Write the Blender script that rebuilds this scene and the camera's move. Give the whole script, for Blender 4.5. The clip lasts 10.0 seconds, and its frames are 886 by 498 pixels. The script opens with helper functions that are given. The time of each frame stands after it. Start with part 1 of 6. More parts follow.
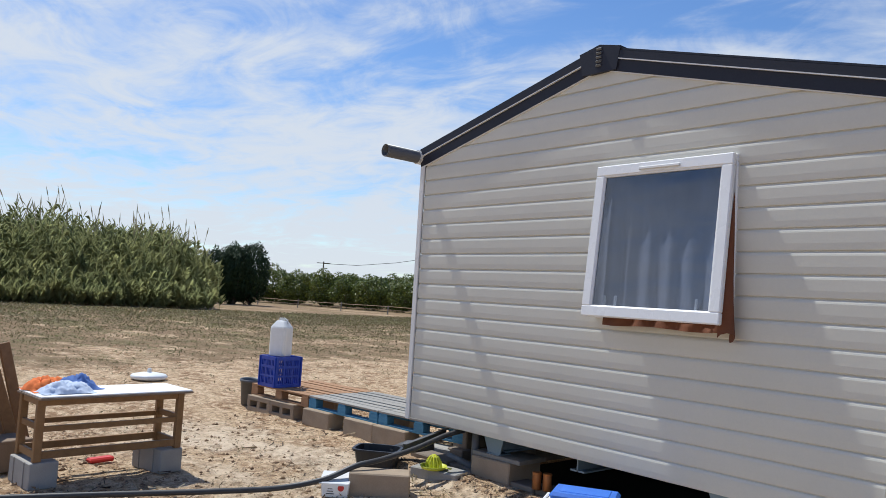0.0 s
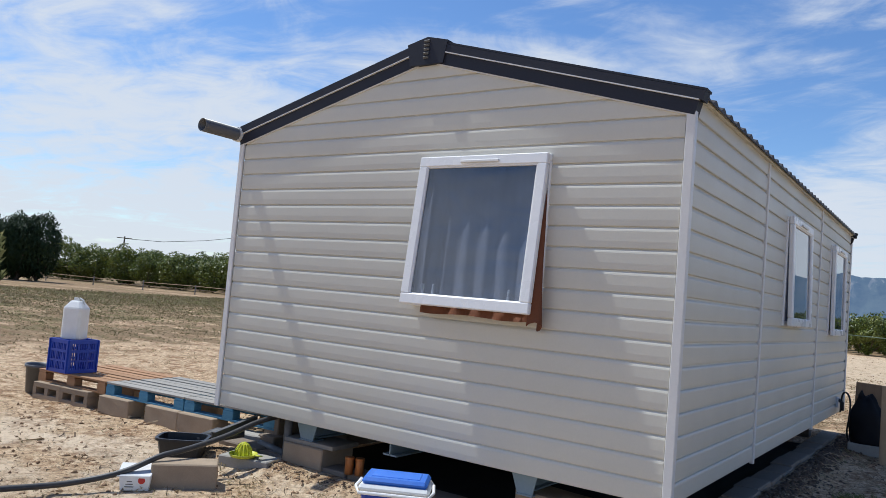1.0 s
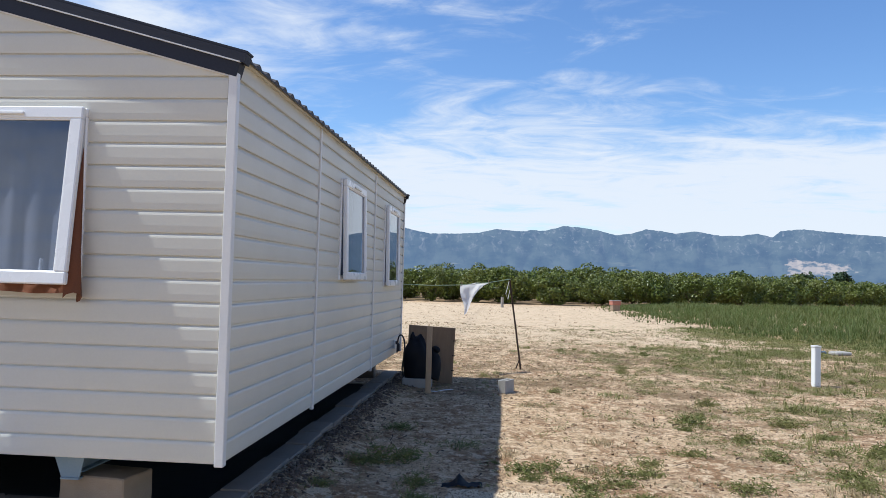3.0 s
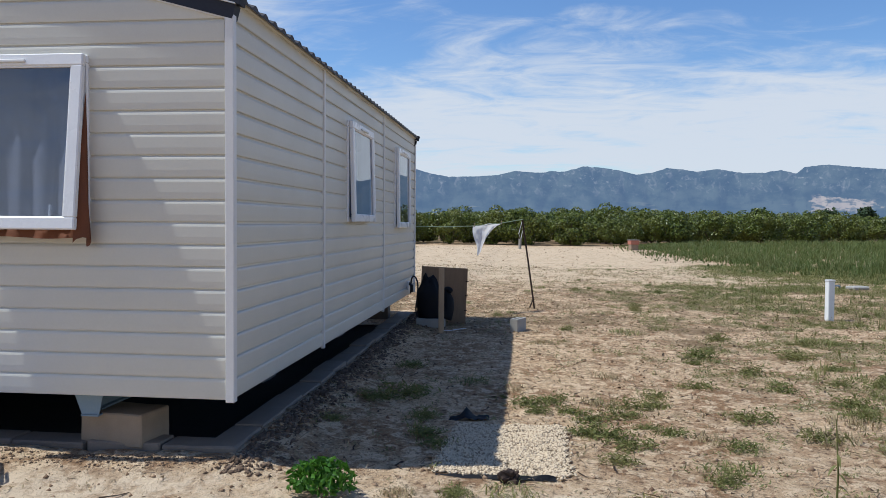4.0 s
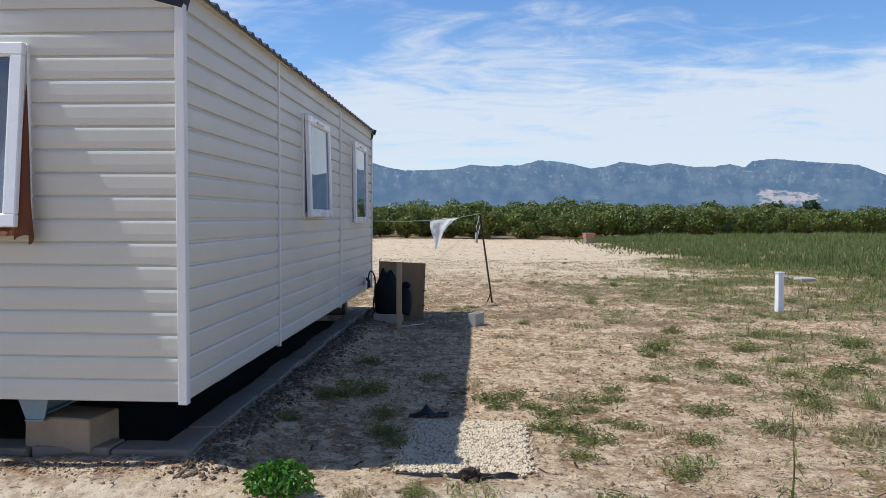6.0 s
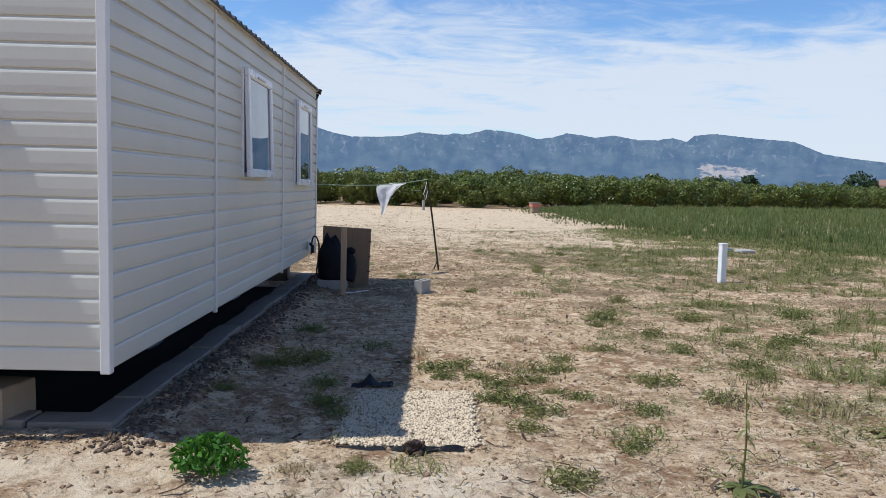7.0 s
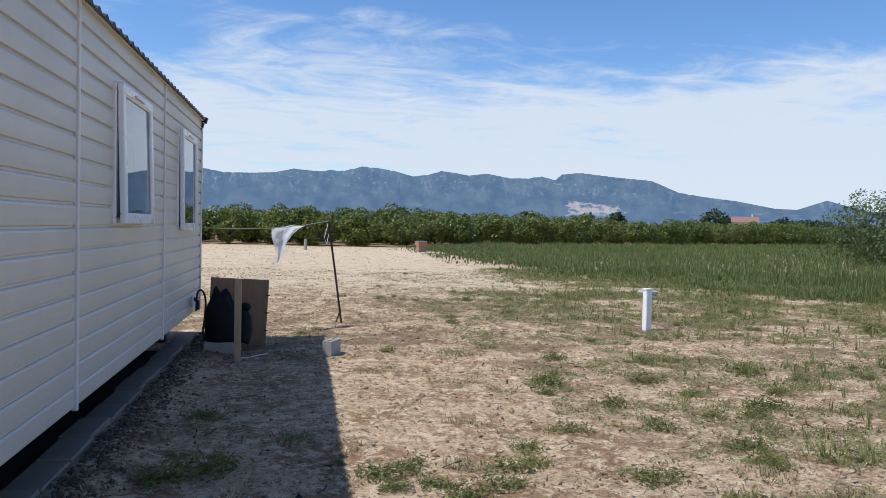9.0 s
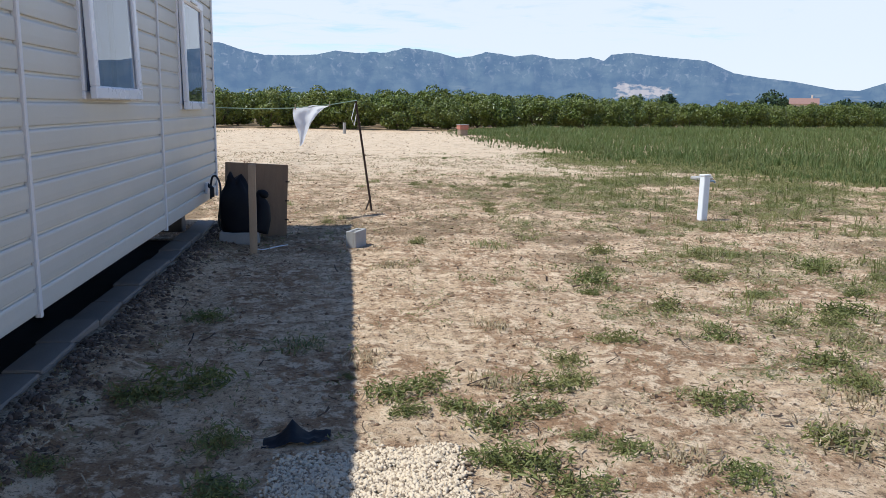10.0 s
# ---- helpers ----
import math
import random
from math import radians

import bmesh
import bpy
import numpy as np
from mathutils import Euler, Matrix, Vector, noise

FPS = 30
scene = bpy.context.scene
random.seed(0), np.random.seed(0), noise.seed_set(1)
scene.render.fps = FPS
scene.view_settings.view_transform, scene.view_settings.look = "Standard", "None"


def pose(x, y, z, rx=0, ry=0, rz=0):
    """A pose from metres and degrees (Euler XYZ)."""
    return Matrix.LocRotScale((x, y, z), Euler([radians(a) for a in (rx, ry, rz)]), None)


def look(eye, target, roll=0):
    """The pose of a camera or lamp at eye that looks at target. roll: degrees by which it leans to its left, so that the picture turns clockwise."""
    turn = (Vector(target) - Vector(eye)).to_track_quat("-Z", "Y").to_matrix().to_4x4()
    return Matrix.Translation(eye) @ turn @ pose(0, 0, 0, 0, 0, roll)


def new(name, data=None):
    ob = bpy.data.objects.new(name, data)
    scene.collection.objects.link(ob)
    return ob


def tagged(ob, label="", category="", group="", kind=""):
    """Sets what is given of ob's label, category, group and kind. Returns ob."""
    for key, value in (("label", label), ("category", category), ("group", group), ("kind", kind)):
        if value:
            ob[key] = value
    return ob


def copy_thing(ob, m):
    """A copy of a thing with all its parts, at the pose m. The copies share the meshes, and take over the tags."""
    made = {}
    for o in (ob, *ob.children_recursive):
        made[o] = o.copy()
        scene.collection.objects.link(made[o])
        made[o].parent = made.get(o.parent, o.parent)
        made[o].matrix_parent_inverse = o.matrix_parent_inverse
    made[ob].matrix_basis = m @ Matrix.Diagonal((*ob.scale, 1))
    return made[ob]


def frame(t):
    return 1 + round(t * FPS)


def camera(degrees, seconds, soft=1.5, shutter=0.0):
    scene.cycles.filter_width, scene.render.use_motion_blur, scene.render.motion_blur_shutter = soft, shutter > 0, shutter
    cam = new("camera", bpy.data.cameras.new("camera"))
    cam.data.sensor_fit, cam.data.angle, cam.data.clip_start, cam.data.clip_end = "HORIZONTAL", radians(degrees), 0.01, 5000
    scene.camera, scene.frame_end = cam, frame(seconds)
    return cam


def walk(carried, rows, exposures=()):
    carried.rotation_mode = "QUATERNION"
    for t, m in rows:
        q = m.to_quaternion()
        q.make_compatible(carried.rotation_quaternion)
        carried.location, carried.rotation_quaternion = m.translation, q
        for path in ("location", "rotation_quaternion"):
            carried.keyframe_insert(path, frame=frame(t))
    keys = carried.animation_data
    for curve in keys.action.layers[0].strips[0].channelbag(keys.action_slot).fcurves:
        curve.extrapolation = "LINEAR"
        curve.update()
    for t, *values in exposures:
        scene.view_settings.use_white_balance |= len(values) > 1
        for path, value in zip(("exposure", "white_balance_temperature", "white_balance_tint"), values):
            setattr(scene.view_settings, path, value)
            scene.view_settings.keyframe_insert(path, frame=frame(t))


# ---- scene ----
cam = camera(60.7, 10.0, soft=0.35)
PATH = [
    (0, (1.431, -4.456, 1.521), (-0.073, -3.144, 1.653), 3.5),
    (0.5, (1.421, -4.465, 1.565), (0.093, -2.975, 1.682), 4.6),
    (1, (1.397, -4.481, 1.544), (0.254, -2.845, 1.666), 4.8),
    (1.5, (1.398, -4.461, 1.551), (0.439, -2.71, 1.665), 5.2),
    (2, (1.404, -4.454, 1.531), (0.663, -2.599, 1.629), 4.3),
    (2.5, (1.498, -4.439, 1.553), (1.115, -2.479, 1.657), 2.6),
    (2.7, (1.584, -4.399, 1.557), (1.405, -2.41, 1.657), 1.8),
    (3.8, (1.769, -4.443, 1.521), (1.578, -2.452, 1.503), 0.5),
    (4, (1.794, -4.447, 1.52), (1.575, -2.46, 1.452), 0.4),
    (4.5, (1.792, -4.394, 1.509), (1.595, -2.413, 1.318), 0.2),
    (5, (1.787, -4.391, 1.538), (1.663, -2.4, 1.395), 0.4),
    (5.2, (1.782, -4.396, 1.541), (1.649, -2.403, 1.437), 0.5),
    (6.3, (1.77, -4.378, 1.528), (1.704, -2.38, 1.445), -0.5),
    (6.5, (1.809, -4.381, 1.524), (1.776, -2.384, 1.41), -1.0),
    (7, (1.758, -4.138, 1.489), (1.797, -2.145, 1.323), 1.4),
    (7.5, (1.624, -3.877, 1.544), (1.873, -1.9, 1.37), 2.5),
    (8, (1.618, -3.496, 1.51), (2.124, -1.565, 1.392), 2.8),
    (8.5, (1.501, -3.15, 1.533), (1.865, -1.186, 1.437), 3.0),
    (9, (1.355, -2.77, 1.569), (1.715, -0.803, 1.507), 1.3),
    (9.5, (1.495, -2.36, 1.518), (1.914, -0.417, 1.299), 0.3),
    (10, (1.605, -1.955, 1.513), (1.853, -0.004, 1.147), 1.1),
]
EXPOSURES = [(0, -0.12, 6140, 5), (0.5, -0.18, 6020, 5), (1.2, -0.07, 6080, 5), (2, 0.15, 6130, 5), (2.7, 0.16, 6100, 5), (4.0, -0.18, 6000, 5), (4.5, -0.06, 6060, 5), (5.0, -0.07, 5900, 5), (6.5, -0.05, 5940, 5), (7.5, -0.08, 5840, 5), (8.5, -0.07, 5780, 5), (9, -0.08, 5860, 5), (9.5, -0.04, 5900, 5), (10, 0.14, 5900, 5.5)]
walk(cam, [(t, look(eye, target, roll)) for t, eye, target, roll in PATH], EXPOSURES)

# ---- world and sun ----
SUN_TO = Vector((-0.548, -0.066, 1.0)).normalized()
world = bpy.data.worlds.new("world")
scene.world = world
world.use_nodes = True
wt = world.node_tree
wt.nodes.clear()


def wn(kind, **kw):
    n = wt.nodes.new(kind)
    for k, v in kw.items():
        if k == "inputs":
            for i, val in v.items():
                n.inputs[i].default_value = val
        elif k == "operation":
            n.operation = v
    return n


def wmath(op, a, b):
    n = wn("ShaderNodeMath", operation=op)
    for i, v in enumerate((a, b)):
        if isinstance(v, (int, float)):
            n.inputs[i].default_value = v
        else:
            wt.links.new(v, n.inputs[i])
    return n.outputs[0]


sky = wt.nodes.new("ShaderNodeTexSky")
sky.sky_type = "NISHITA"
sky.sun_disc = False
sky.sun_elevation = math.asin(SUN_TO.z)
sky.sun_rotation = math.atan2(SUN_TO.x, SUN_TO.y)
sky.air_density, sky.dust_density, sky.ozone_density = 1.0, 0.15, 3.5
coord = wn("ShaderNodeTexCoord")
split = wn("ShaderNodeSeparateXYZ")
wt.links.new(coord.outputs["Generated"], split.inputs[0])
high = wmath("MAXIMUM", split.outputs[2], 0.0)
flat = wmath("ADD", high, 0.09)
join = wn("ShaderNodeCombineXYZ")
wt.links.new(wmath("DIVIDE", split.outputs[0], flat), join.inputs[0])
wt.links.new(wmath("DIVIDE", split.outputs[1], flat), join.inputs[1])
turn = wn("ShaderNodeMapping")
turn.inputs["Rotation"].default_value = (0, 0, radians(24))
turn.inputs["Scale"].default_value = (0.72, 1.0, 1.0)
turn.inputs["Location"].default_value = (4.6, 2.2, 0.0)
wt.links.new(join.outputs[0], turn.inputs[0])


def cloud_noise(scale, detail, rough, distortion):
    n = wn("ShaderNodeTexNoise")
    n.inputs["Scale"].default_value, n.inputs["Detail"].default_value = scale, detail
    n.inputs["Roughness"].default_value, n.inputs["Distortion"].default_value = rough, distortion
    wt.links.new(turn.outputs[0], n.inputs["Vector"])
    return n.outputs["Fac"]


wisps = wmath("ADD", wmath("MULTIPLY", cloud_noise(0.75, 9.0, 0.60, 0.7), 0.64),
              wmath("MULTIPLY", cloud_noise(3.0, 8.0, 0.62, 1.1), 0.36))
# more cloud low down, thinning upwards
lift = wmath("MULTIPLY", wmath("SUBTRACT", 0.22, high), 0.42)
# the eastern sky clears faster with height
east = wmath("MULTIPLY", wmath("MAXIMUM", split.outputs[0], 0.0), 3.0)
lift = wmath("ADD", lift, wmath("MULTIPLY", wmath("MAXIMUM", wmath("SUBTRACT", 0.15, high), -0.16), east))
cover = wn("ShaderNodeMapRange")
cover.interpolation_type = "SMOOTHSTEP"
wt.links.new(wmath("ADD", wisps, lift), cover.inputs["Value"])
cover.inputs["From Min"].default_value, cover.inputs["From Max"].default_value = 0.368, 0.588
cover.inputs["To Max"].default_value = 0.93
SKY_STRENGTH = 0.114
cloud_mix = wn("ShaderNodeMix")
cloud_mix.data_type = "RGBA"
wt.links.new(cover.outputs[0], cloud_mix.inputs[0])
tone = wn("ShaderNodeHueSaturation")
tone.inputs["Hue"].default_value, tone.inputs["Saturation"].default_value, tone.inputs["Value"].default_value = 0.508, 1.12, 1.30
wt.links.new(sky.outputs[0], tone.inputs["Color"])
wt.links.new(tone.outputs[0], cloud_mix.inputs[6])
cloud_mix.inputs[7].default_value = (6.95, 7.05, 7.6, 1)
back = wn("ShaderNodeBackground")
back.inputs["Strength"].default_value = SKY_STRENGTH
wt.links.new(cloud_mix.outputs[2], back.inputs["Color"])
out = wn("ShaderNodeOutputWorld")
wt.links.new(back.outputs[0], out.inputs[0])

sun_data = bpy.data.lights.new("sun", "SUN")
sun_data.energy, sun_data.angle, sun_data.color = 5.0, radians(0.53), (1.0, 0.955, 0.90)
sun = new("sun", sun_data)
sun.matrix_world = look(SUN_TO * 60, (0, 0, 0))


# ---- materials ----
class Nodes:
    """A short way to write a node material."""

    def __init__(self, name):
        self.m = bpy.data.materials.new(name)
        self.m.use_nodes = True
        self.t = self.m.node_tree
        self.b = self.t.nodes["Principled BSDF"]
        self.pos = None

    def add(self, kind):
        return self.t.nodes.new(kind)

    def link(self, a, b):
        self.t.links.new(a, b)

    def where(self):
        if not self.pos:
            self.pos = self.add("ShaderNodeTexCoord").outputs["Object"]
        return self.pos

    def world_pos(self):
        return self.add("ShaderNodeNewGeometry").outputs["Position"]

    def scaled(self, vec, s):
        n = self.add("ShaderNodeMapping")
        n.inputs["Scale"].default_value = s
        self.link(vec, n.inputs[0])
        return n.outputs[0]

    def noise(self, scale, detail=4.0, rough=0.55, vec=None, distortion=0.0):
        n = self.add("ShaderNodeTexNoise")
        n.inputs["Scale"].default_value, n.inputs["Detail"].default_value = scale, detail
        n.inputs["Roughness"].default_value, n.inputs["Distortion"].default_value = rough, distortion
        self.link(vec or self.where(), n.inputs["Vector"])
        return n.outputs["Fac"]

    def voronoi(self, scale, vec=None, feature="F1"):
        n = self.add("ShaderNodeTexVoronoi")
        n.feature = feature
        n.inputs["Scale"].default_value = scale
        self.link(vec or self.where(), n.inputs["Vector"])
        return n

    def step(self, fac, a, b, lo=0.0, hi=1.0):
        n = self.add("ShaderNodeMapRange")
        n.interpolation_type = "SMOOTHSTEP"
        self.link(fac, n.inputs["Value"])
        for k, v in (("From Min", a), ("From Max", b), ("To Min", lo), ("To Max", hi)):
            n.inputs[k].default_value = v
        return n.outputs[0]

    def math(self, op, a, b=0.0):
        n = self.add("ShaderNodeMath")
        n.operation = op
        for i, v in enumerate((a, b)):
            if isinstance(v, (int, float)):
                n.inputs[i].default_value = v
            else:
                self.link(v, n.inputs[i])
        return n.outputs[0]

    def mix(self, fac, a, b, blend="MIX"):
        n = self.add("ShaderNodeMix")
        n.data_type, n.blend_type = "RGBA", blend
        for i, v in ((0, fac), (6, a), (7, b)):
            if isinstance(v, (int, float)):
                n.inputs[i].default_value = v
            elif isinstance(v, tuple):
                n.inputs[i].default_value = (*v, 1)
            else:
                self.link(v, n.inputs[i])
        return n.outputs[2]

    def bump(self, height, strength, distance=0.01):
        n = self.add("ShaderNodeBump")
        n.inputs["Strength"].default_value, n.inputs["Distance"].default_value = strength, distance
        self.link(height, n.inputs["Height"])
        self.link(n.outputs[0], self.b.inputs["Normal"])

    def colour(self, c):
        if isinstance(c, tuple):
            self.b.inputs["Base Color"].default_value = (*c, 1)
        else:
            self.link(c, self.b.inputs["Base Color"])

    def gloss(self, rough, metal=0.0, spec=0.5):
        if isinstance(rough, (int, float)):
            self.b.inputs["Roughness"].default_value = rough
        else:
            self.link(rough, self.b.inputs["Roughness"])
        self.b.inputs["Metallic"].default_value = metal
        self.b.inputs["Specular IOR Level"].default_value = spec

    def random(self):
        return self.add("ShaderNodeObjectInfo").outputs["Random"]

    def island(self):
        return self.add("ShaderNodeNewGeometry").outputs["Random Per Island"]


def surface(name, c1, c2, rough=0.6, scale=4.0, fine=60.0, bump=0.15, metal=0.0, stretch=(1, 1, 1), spec=0.4, vary=0.12, dist=0.004):
    """A surface with broad stains and fine grain in two colours."""
    n = Nodes(name)
    v = n.scaled(n.where(), stretch)
    broad = n.noise(scale, 5, 0.6, v)
    grain = n.noise(fine, 4, 0.6, v)
    f = n.math("ADD", n.math("MULTIPLY", n.step(broad, 0.3, 0.7), 0.6), n.math("MULTIPLY", n.step(grain, 0.3, 0.7), 0.4))
    c = n.mix(f, c1, c2)
    if vary:
        k = n.math("ADD", n.math("MULTIPLY", n.random(), 2 * vary), 1.0 - vary)
        grey = n.add("ShaderNodeCombineColor")
        for i in range(3):
            n.link(k, grey.inputs[i])
        c = n.mix(1.0, c, grey.outputs[0], "MULTIPLY")
    n.colour(c)
    n.gloss(n.step(broad, 0.2, 0.8, rough * 0.85, min(1.0, rough * 1.15)), metal, spec)
    n.bump(grain, bump, dist)
    return n.m


def leafy(name, c1, c2, c3, through_light=0.25, rough=0.5):
    """Leaves: each one its own tint."""
    n = Nodes(name)
    c = n.mix(n.island(), c1, c2)
    c = n.mix(n.step(n.noise(0.7, 3, 0.5, n.world_pos()), 0.35, 0.7), c, c3)
    n.colour(c)
    n.gloss(rough, 0.0, 0.35)
    tr = n.add("ShaderNodeBsdfTranslucent")
    n.link(c, tr.inputs[0])
    mixer = n.add("ShaderNodeMixShader")
    mixer.inputs[0].default_value = through_light
    n.link(n.b.outputs[0], mixer.inputs[1])
    n.link(tr.outputs[0], mixer.inputs[2])
    n.link(mixer.outputs[0], n.t.nodes["Material Output"].inputs[0])
    return n.m


M_SIDING = surface("siding_cream", (0.64, 0.616, 0.54), (0.60, 0.577, 0.50), 0.42, 1.2, 90, 0.03, spec=0.45, vary=0.015, dist=0.002)
M_TRIM = surface("trim_white", (0.74, 0.73, 0.71), (0.69, 0.68, 0.66), 0.35, 3, 80, 0.03, vary=0.02)
M_PVC = surface("window_white", (0.83, 0.83, 0.83), (0.78, 0.78, 0.78), 0.28, 3, 80, 0.02, vary=0.0, spec=0.5)
M_FASCIA = surface("fascia_anthracite", (0.020, 0.022, 0.033), (0.028, 0.030, 0.042), 0.55, 3, 70, 0.05, vary=0.03, spec=0.25)
M_ROOF = surface("roof_tile_sheet", (0.045, 0.042, 0.045), (0.065, 0.058, 0.055), 0.7, 3, 60, 0.2)
M_PIPE = surface("pipe_grey", (0.10, 0.105, 0.11), (0.13, 0.13, 0.135), 0.45, 5, 60, 0.05)
M_STRIP = surface("footing_concrete", (0.19, 0.15, 0.115), (0.27, 0.215, 0.165), 0.95, 4, 110, 0.5)
# near-black, for the underfloor panel and for the sheet that stands in for shade
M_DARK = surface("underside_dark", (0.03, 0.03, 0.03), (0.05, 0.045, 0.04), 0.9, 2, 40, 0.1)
M_STEEL = surface("galvanised_blue", (0.20, 0.29, 0.37), (0.25, 0.33, 0.40), 0.5, 6, 60, 0.06, metal=0.25)
M_CONC = surface("concrete_grey", (0.30, 0.285, 0.26), (0.40, 0.375, 0.335), 0.92, 5, 120, 0.5, dist=0.004)
M_CONC_BROWN = surface("concrete_block_tan", (0.27, 0.205, 0.14), (0.37, 0.285, 0.20), 0.95, 5, 140, 0.6, dist=0.004)
M_BROWN = surface("curtain_brown", (0.12, 0.040, 0.016), (0.17, 0.058, 0.024), 0.75, 6, 120, 0.1, vary=0.0)
M_VOILE = surface("curtain_grey", (0.25, 0.25, 0.29), (0.33, 0.33, 0.37), 0.85, 6, 200, 0.1, vary=0.0)
M_WOOD = surface("wood_varnished", (0.22, 0.115, 0.045), (0.31, 0.17, 0.07), 0.55, 3, 30, 0.15, stretch=(1, 6, 6))
M_WOOD_RED = surface("pallet_wood_brown", (0.30, 0.155, 0.075), (0.40, 0.23, 0.12), 0.85, 3, 40, 0.3, stretch=(1, 7, 7))
M_WOOD_PALE = surface("wood_weathered", (0.36, 0.25, 0.155), (0.46, 0.34, 0.22), 0.85, 3, 40, 0.3, stretch=(7, 7, 1))
M_WOOD_GREY = surface("pallet_wood_grey", (0.24, 0.225, 0.20), (0.34, 0.315, 0.28), 0.9, 3, 40, 0.3, stretch=(1, 7, 7))
M_BLUE_PAINT = surface("pallet_blue_paint", (0.045, 0.17, 0.30), (0.10, 0.26, 0.38), 0.75, 6, 50, 0.2, stretch=(1, 5, 5))
M_PLY = surface("plywood_brown", (0.21, 0.145, 0.095), (0.28, 0.195, 0.125), 0.75, 3, 40, 0.15, stretch=(6, 6, 1))
M_BLUE = surface("plastic_blue", (0.010, 0.045, 0.36), (0.016, 0.06, 0.43), 0.4, 6, 60, 0.03, spec=0.5)
M_BLUE_LID = surface("plastic_lid_blue", (0.03, 0.14, 0.56), (0.05, 0.18, 0.62), 0.45, 5, 60, 0.04, spec=0.5)
M_WHITE = surface("plastic_white", (0.78, 0.78, 0.76), (0.70, 0.70, 0.68), 0.4, 5, 60, 0.03)
M_BLACK = surface("plastic_black", (0.010, 0.011, 0.014), (0.017, 0.018, 0.022), 0.42, 5, 60, 0.05, spec=0.45)
M_SACK = surface("sack_black", (0.006, 0.007, 0.009), (0.009, 0.010, 0.014), 0.65, 9, 60, 0.2, spec=0.2)
M_HOSE = surface("hose_dark_grey", (0.035, 0.035, 0.037), (0.06, 0.058, 0.055), 0.5, 6, 60, 0.08)
M_LIME = surface("plastic_lime", (0.55, 0.58, 0.03), (0.62, 0.64, 0.05), 0.4, 5, 60, 0.03, spec=0.5)
M_RED = surface("plastic_red", (0.55, 0.03, 0.025), (0.62, 0.05, 0.035), 0.45, 5, 60, 0.04)
M_BRICK = surface("painted_brick_red", (0.42, 0.15, 0.10), (0.52, 0.23, 0.16), 0.85, 3, 60, 0.2)
M_AMBER = surface("copper_brown", (0.36, 0.13, 0.04), (0.44, 0.18, 0.06), 0.35, 6, 50, 0.05, metal=0.5)
M_ORANGE = surface("cloth_orange", (0.75, 0.17, 0.04), (0.82, 0.22, 0.06), 0.9, 8, 200, 0.2)
M_CLOTH_BLUE = surface("cloth_blue", (0.06, 0.13, 0.36), (0.12, 0.20, 0.45), 0.9, 8, 200, 0.2)
M_CLOTH_PALE = surface("cloth_pale_blue", (0.45, 0.53, 0.68), (0.56, 0.62, 0.74), 0.9, 8, 200, 0.2)
M_CLOTH_WHITE = surface("cloth_white", (0.78, 0.77, 0.76), (0.70, 0.69, 0.68), 0.9, 8, 200, 0.2)
M_SHIRT = leafy("shirt_cloth", (0.80, 0.79, 0.78), (0.80, 0.79, 0.78), (0.73, 0.72, 0.71), 0.5, 0.9)
M_ROPE = surface("rope_green", (0.25, 0.34, 0.22), (0.33, 0.40, 0.28), 0.8, 8, 200, 0.2)
M_RUST = surface("iron_rusty", (0.035, 0.025, 0.02), (0.07, 0.04, 0.028), 0.75, 9, 80, 0.3, metal=0.3)
M_TERRACOTTA = surface("roof_terracotta", (0.22, 0.125, 0.10), (0.27, 0.16, 0.125), 0.85, 2, 20, 0.2)
M_PLASTER = surface("plaster_pale", (0.62, 0.52, 0.42), (0.55, 0.45, 0.36), 0.9, 1, 10, 0.1)
M_BARK = surface("bark", (0.10, 0.075, 0.05), (0.15, 0.11, 0.08), 0.95, 5, 50, 0.5)
M_CITRUS = leafy("citrus_leaves", (0.028, 0.048, 0.010), (0.185, 0.225, 0.040), (0.150, 0.165, 0.032), 0.22, 0.36)
M_CYPRESS = leafy("cypress_leaves", (0.018, 0.038, 0.012), (0.034, 0.062, 0.018), (0.02, 0.04, 0.012), 0.1, 0.7)
M_FAR_TREE = leafy("far_leaves", (0.022, 0.045, 0.016), (0.035, 0.06, 0.02), (0.03, 0.055, 0.02), 0.15, 0.7)
M_CANE = leafy("cane_leaves", (0.29, 0.32, 0.14), (0.42, 0.44, 0.22), (0.40, 0.40, 0.18), 0.68, 0.38)
M_CANE_DRY = leafy("cane_plumes", (0.26, 0.22, 0.13), (0.34, 0.29, 0.18), (0.22, 0.2, 0.11), 0.3, 0.8)
M_GRASS = leafy("grass_blades", (0.085, 0.125, 0.028), (0.150, 0.190, 0.055), (0.155, 0.170, 0.055), 0.4, 0.6)
M_FIELD = leafy("field_growth", (0.13, 0.098, 0.048), (0.27, 0.21, 0.115), (0.17, 0.155, 0.07), 0.3, 0.8)
M_GRASS_DRY = leafy("grass_dry", (0.30, 0.225, 0.125), (0.44, 0.345, 0.205), (0.27, 0.225, 0.115), 0.3, 0.8)
M_WEED = leafy("weed_leaves", (0.090, 0.108, 0.028), (0.235, 0.250, 0.072), (0.240, 0.228, 0.078), 0.35, 0.55)
M_WEED_BRIGHT = leafy("weed_leaves_bright", (0.05, 0.145, 0.012), (0.09, 0.22, 0.022), (0.07, 0.18, 0.018), 0.3, 0.45)
M_SHRUB = leafy("shrub_leaves", (0.07, 0.10, 0.035), (0.12, 0.155, 0.06), (0.10, 0.13, 0.05), 0.25, 0.55)


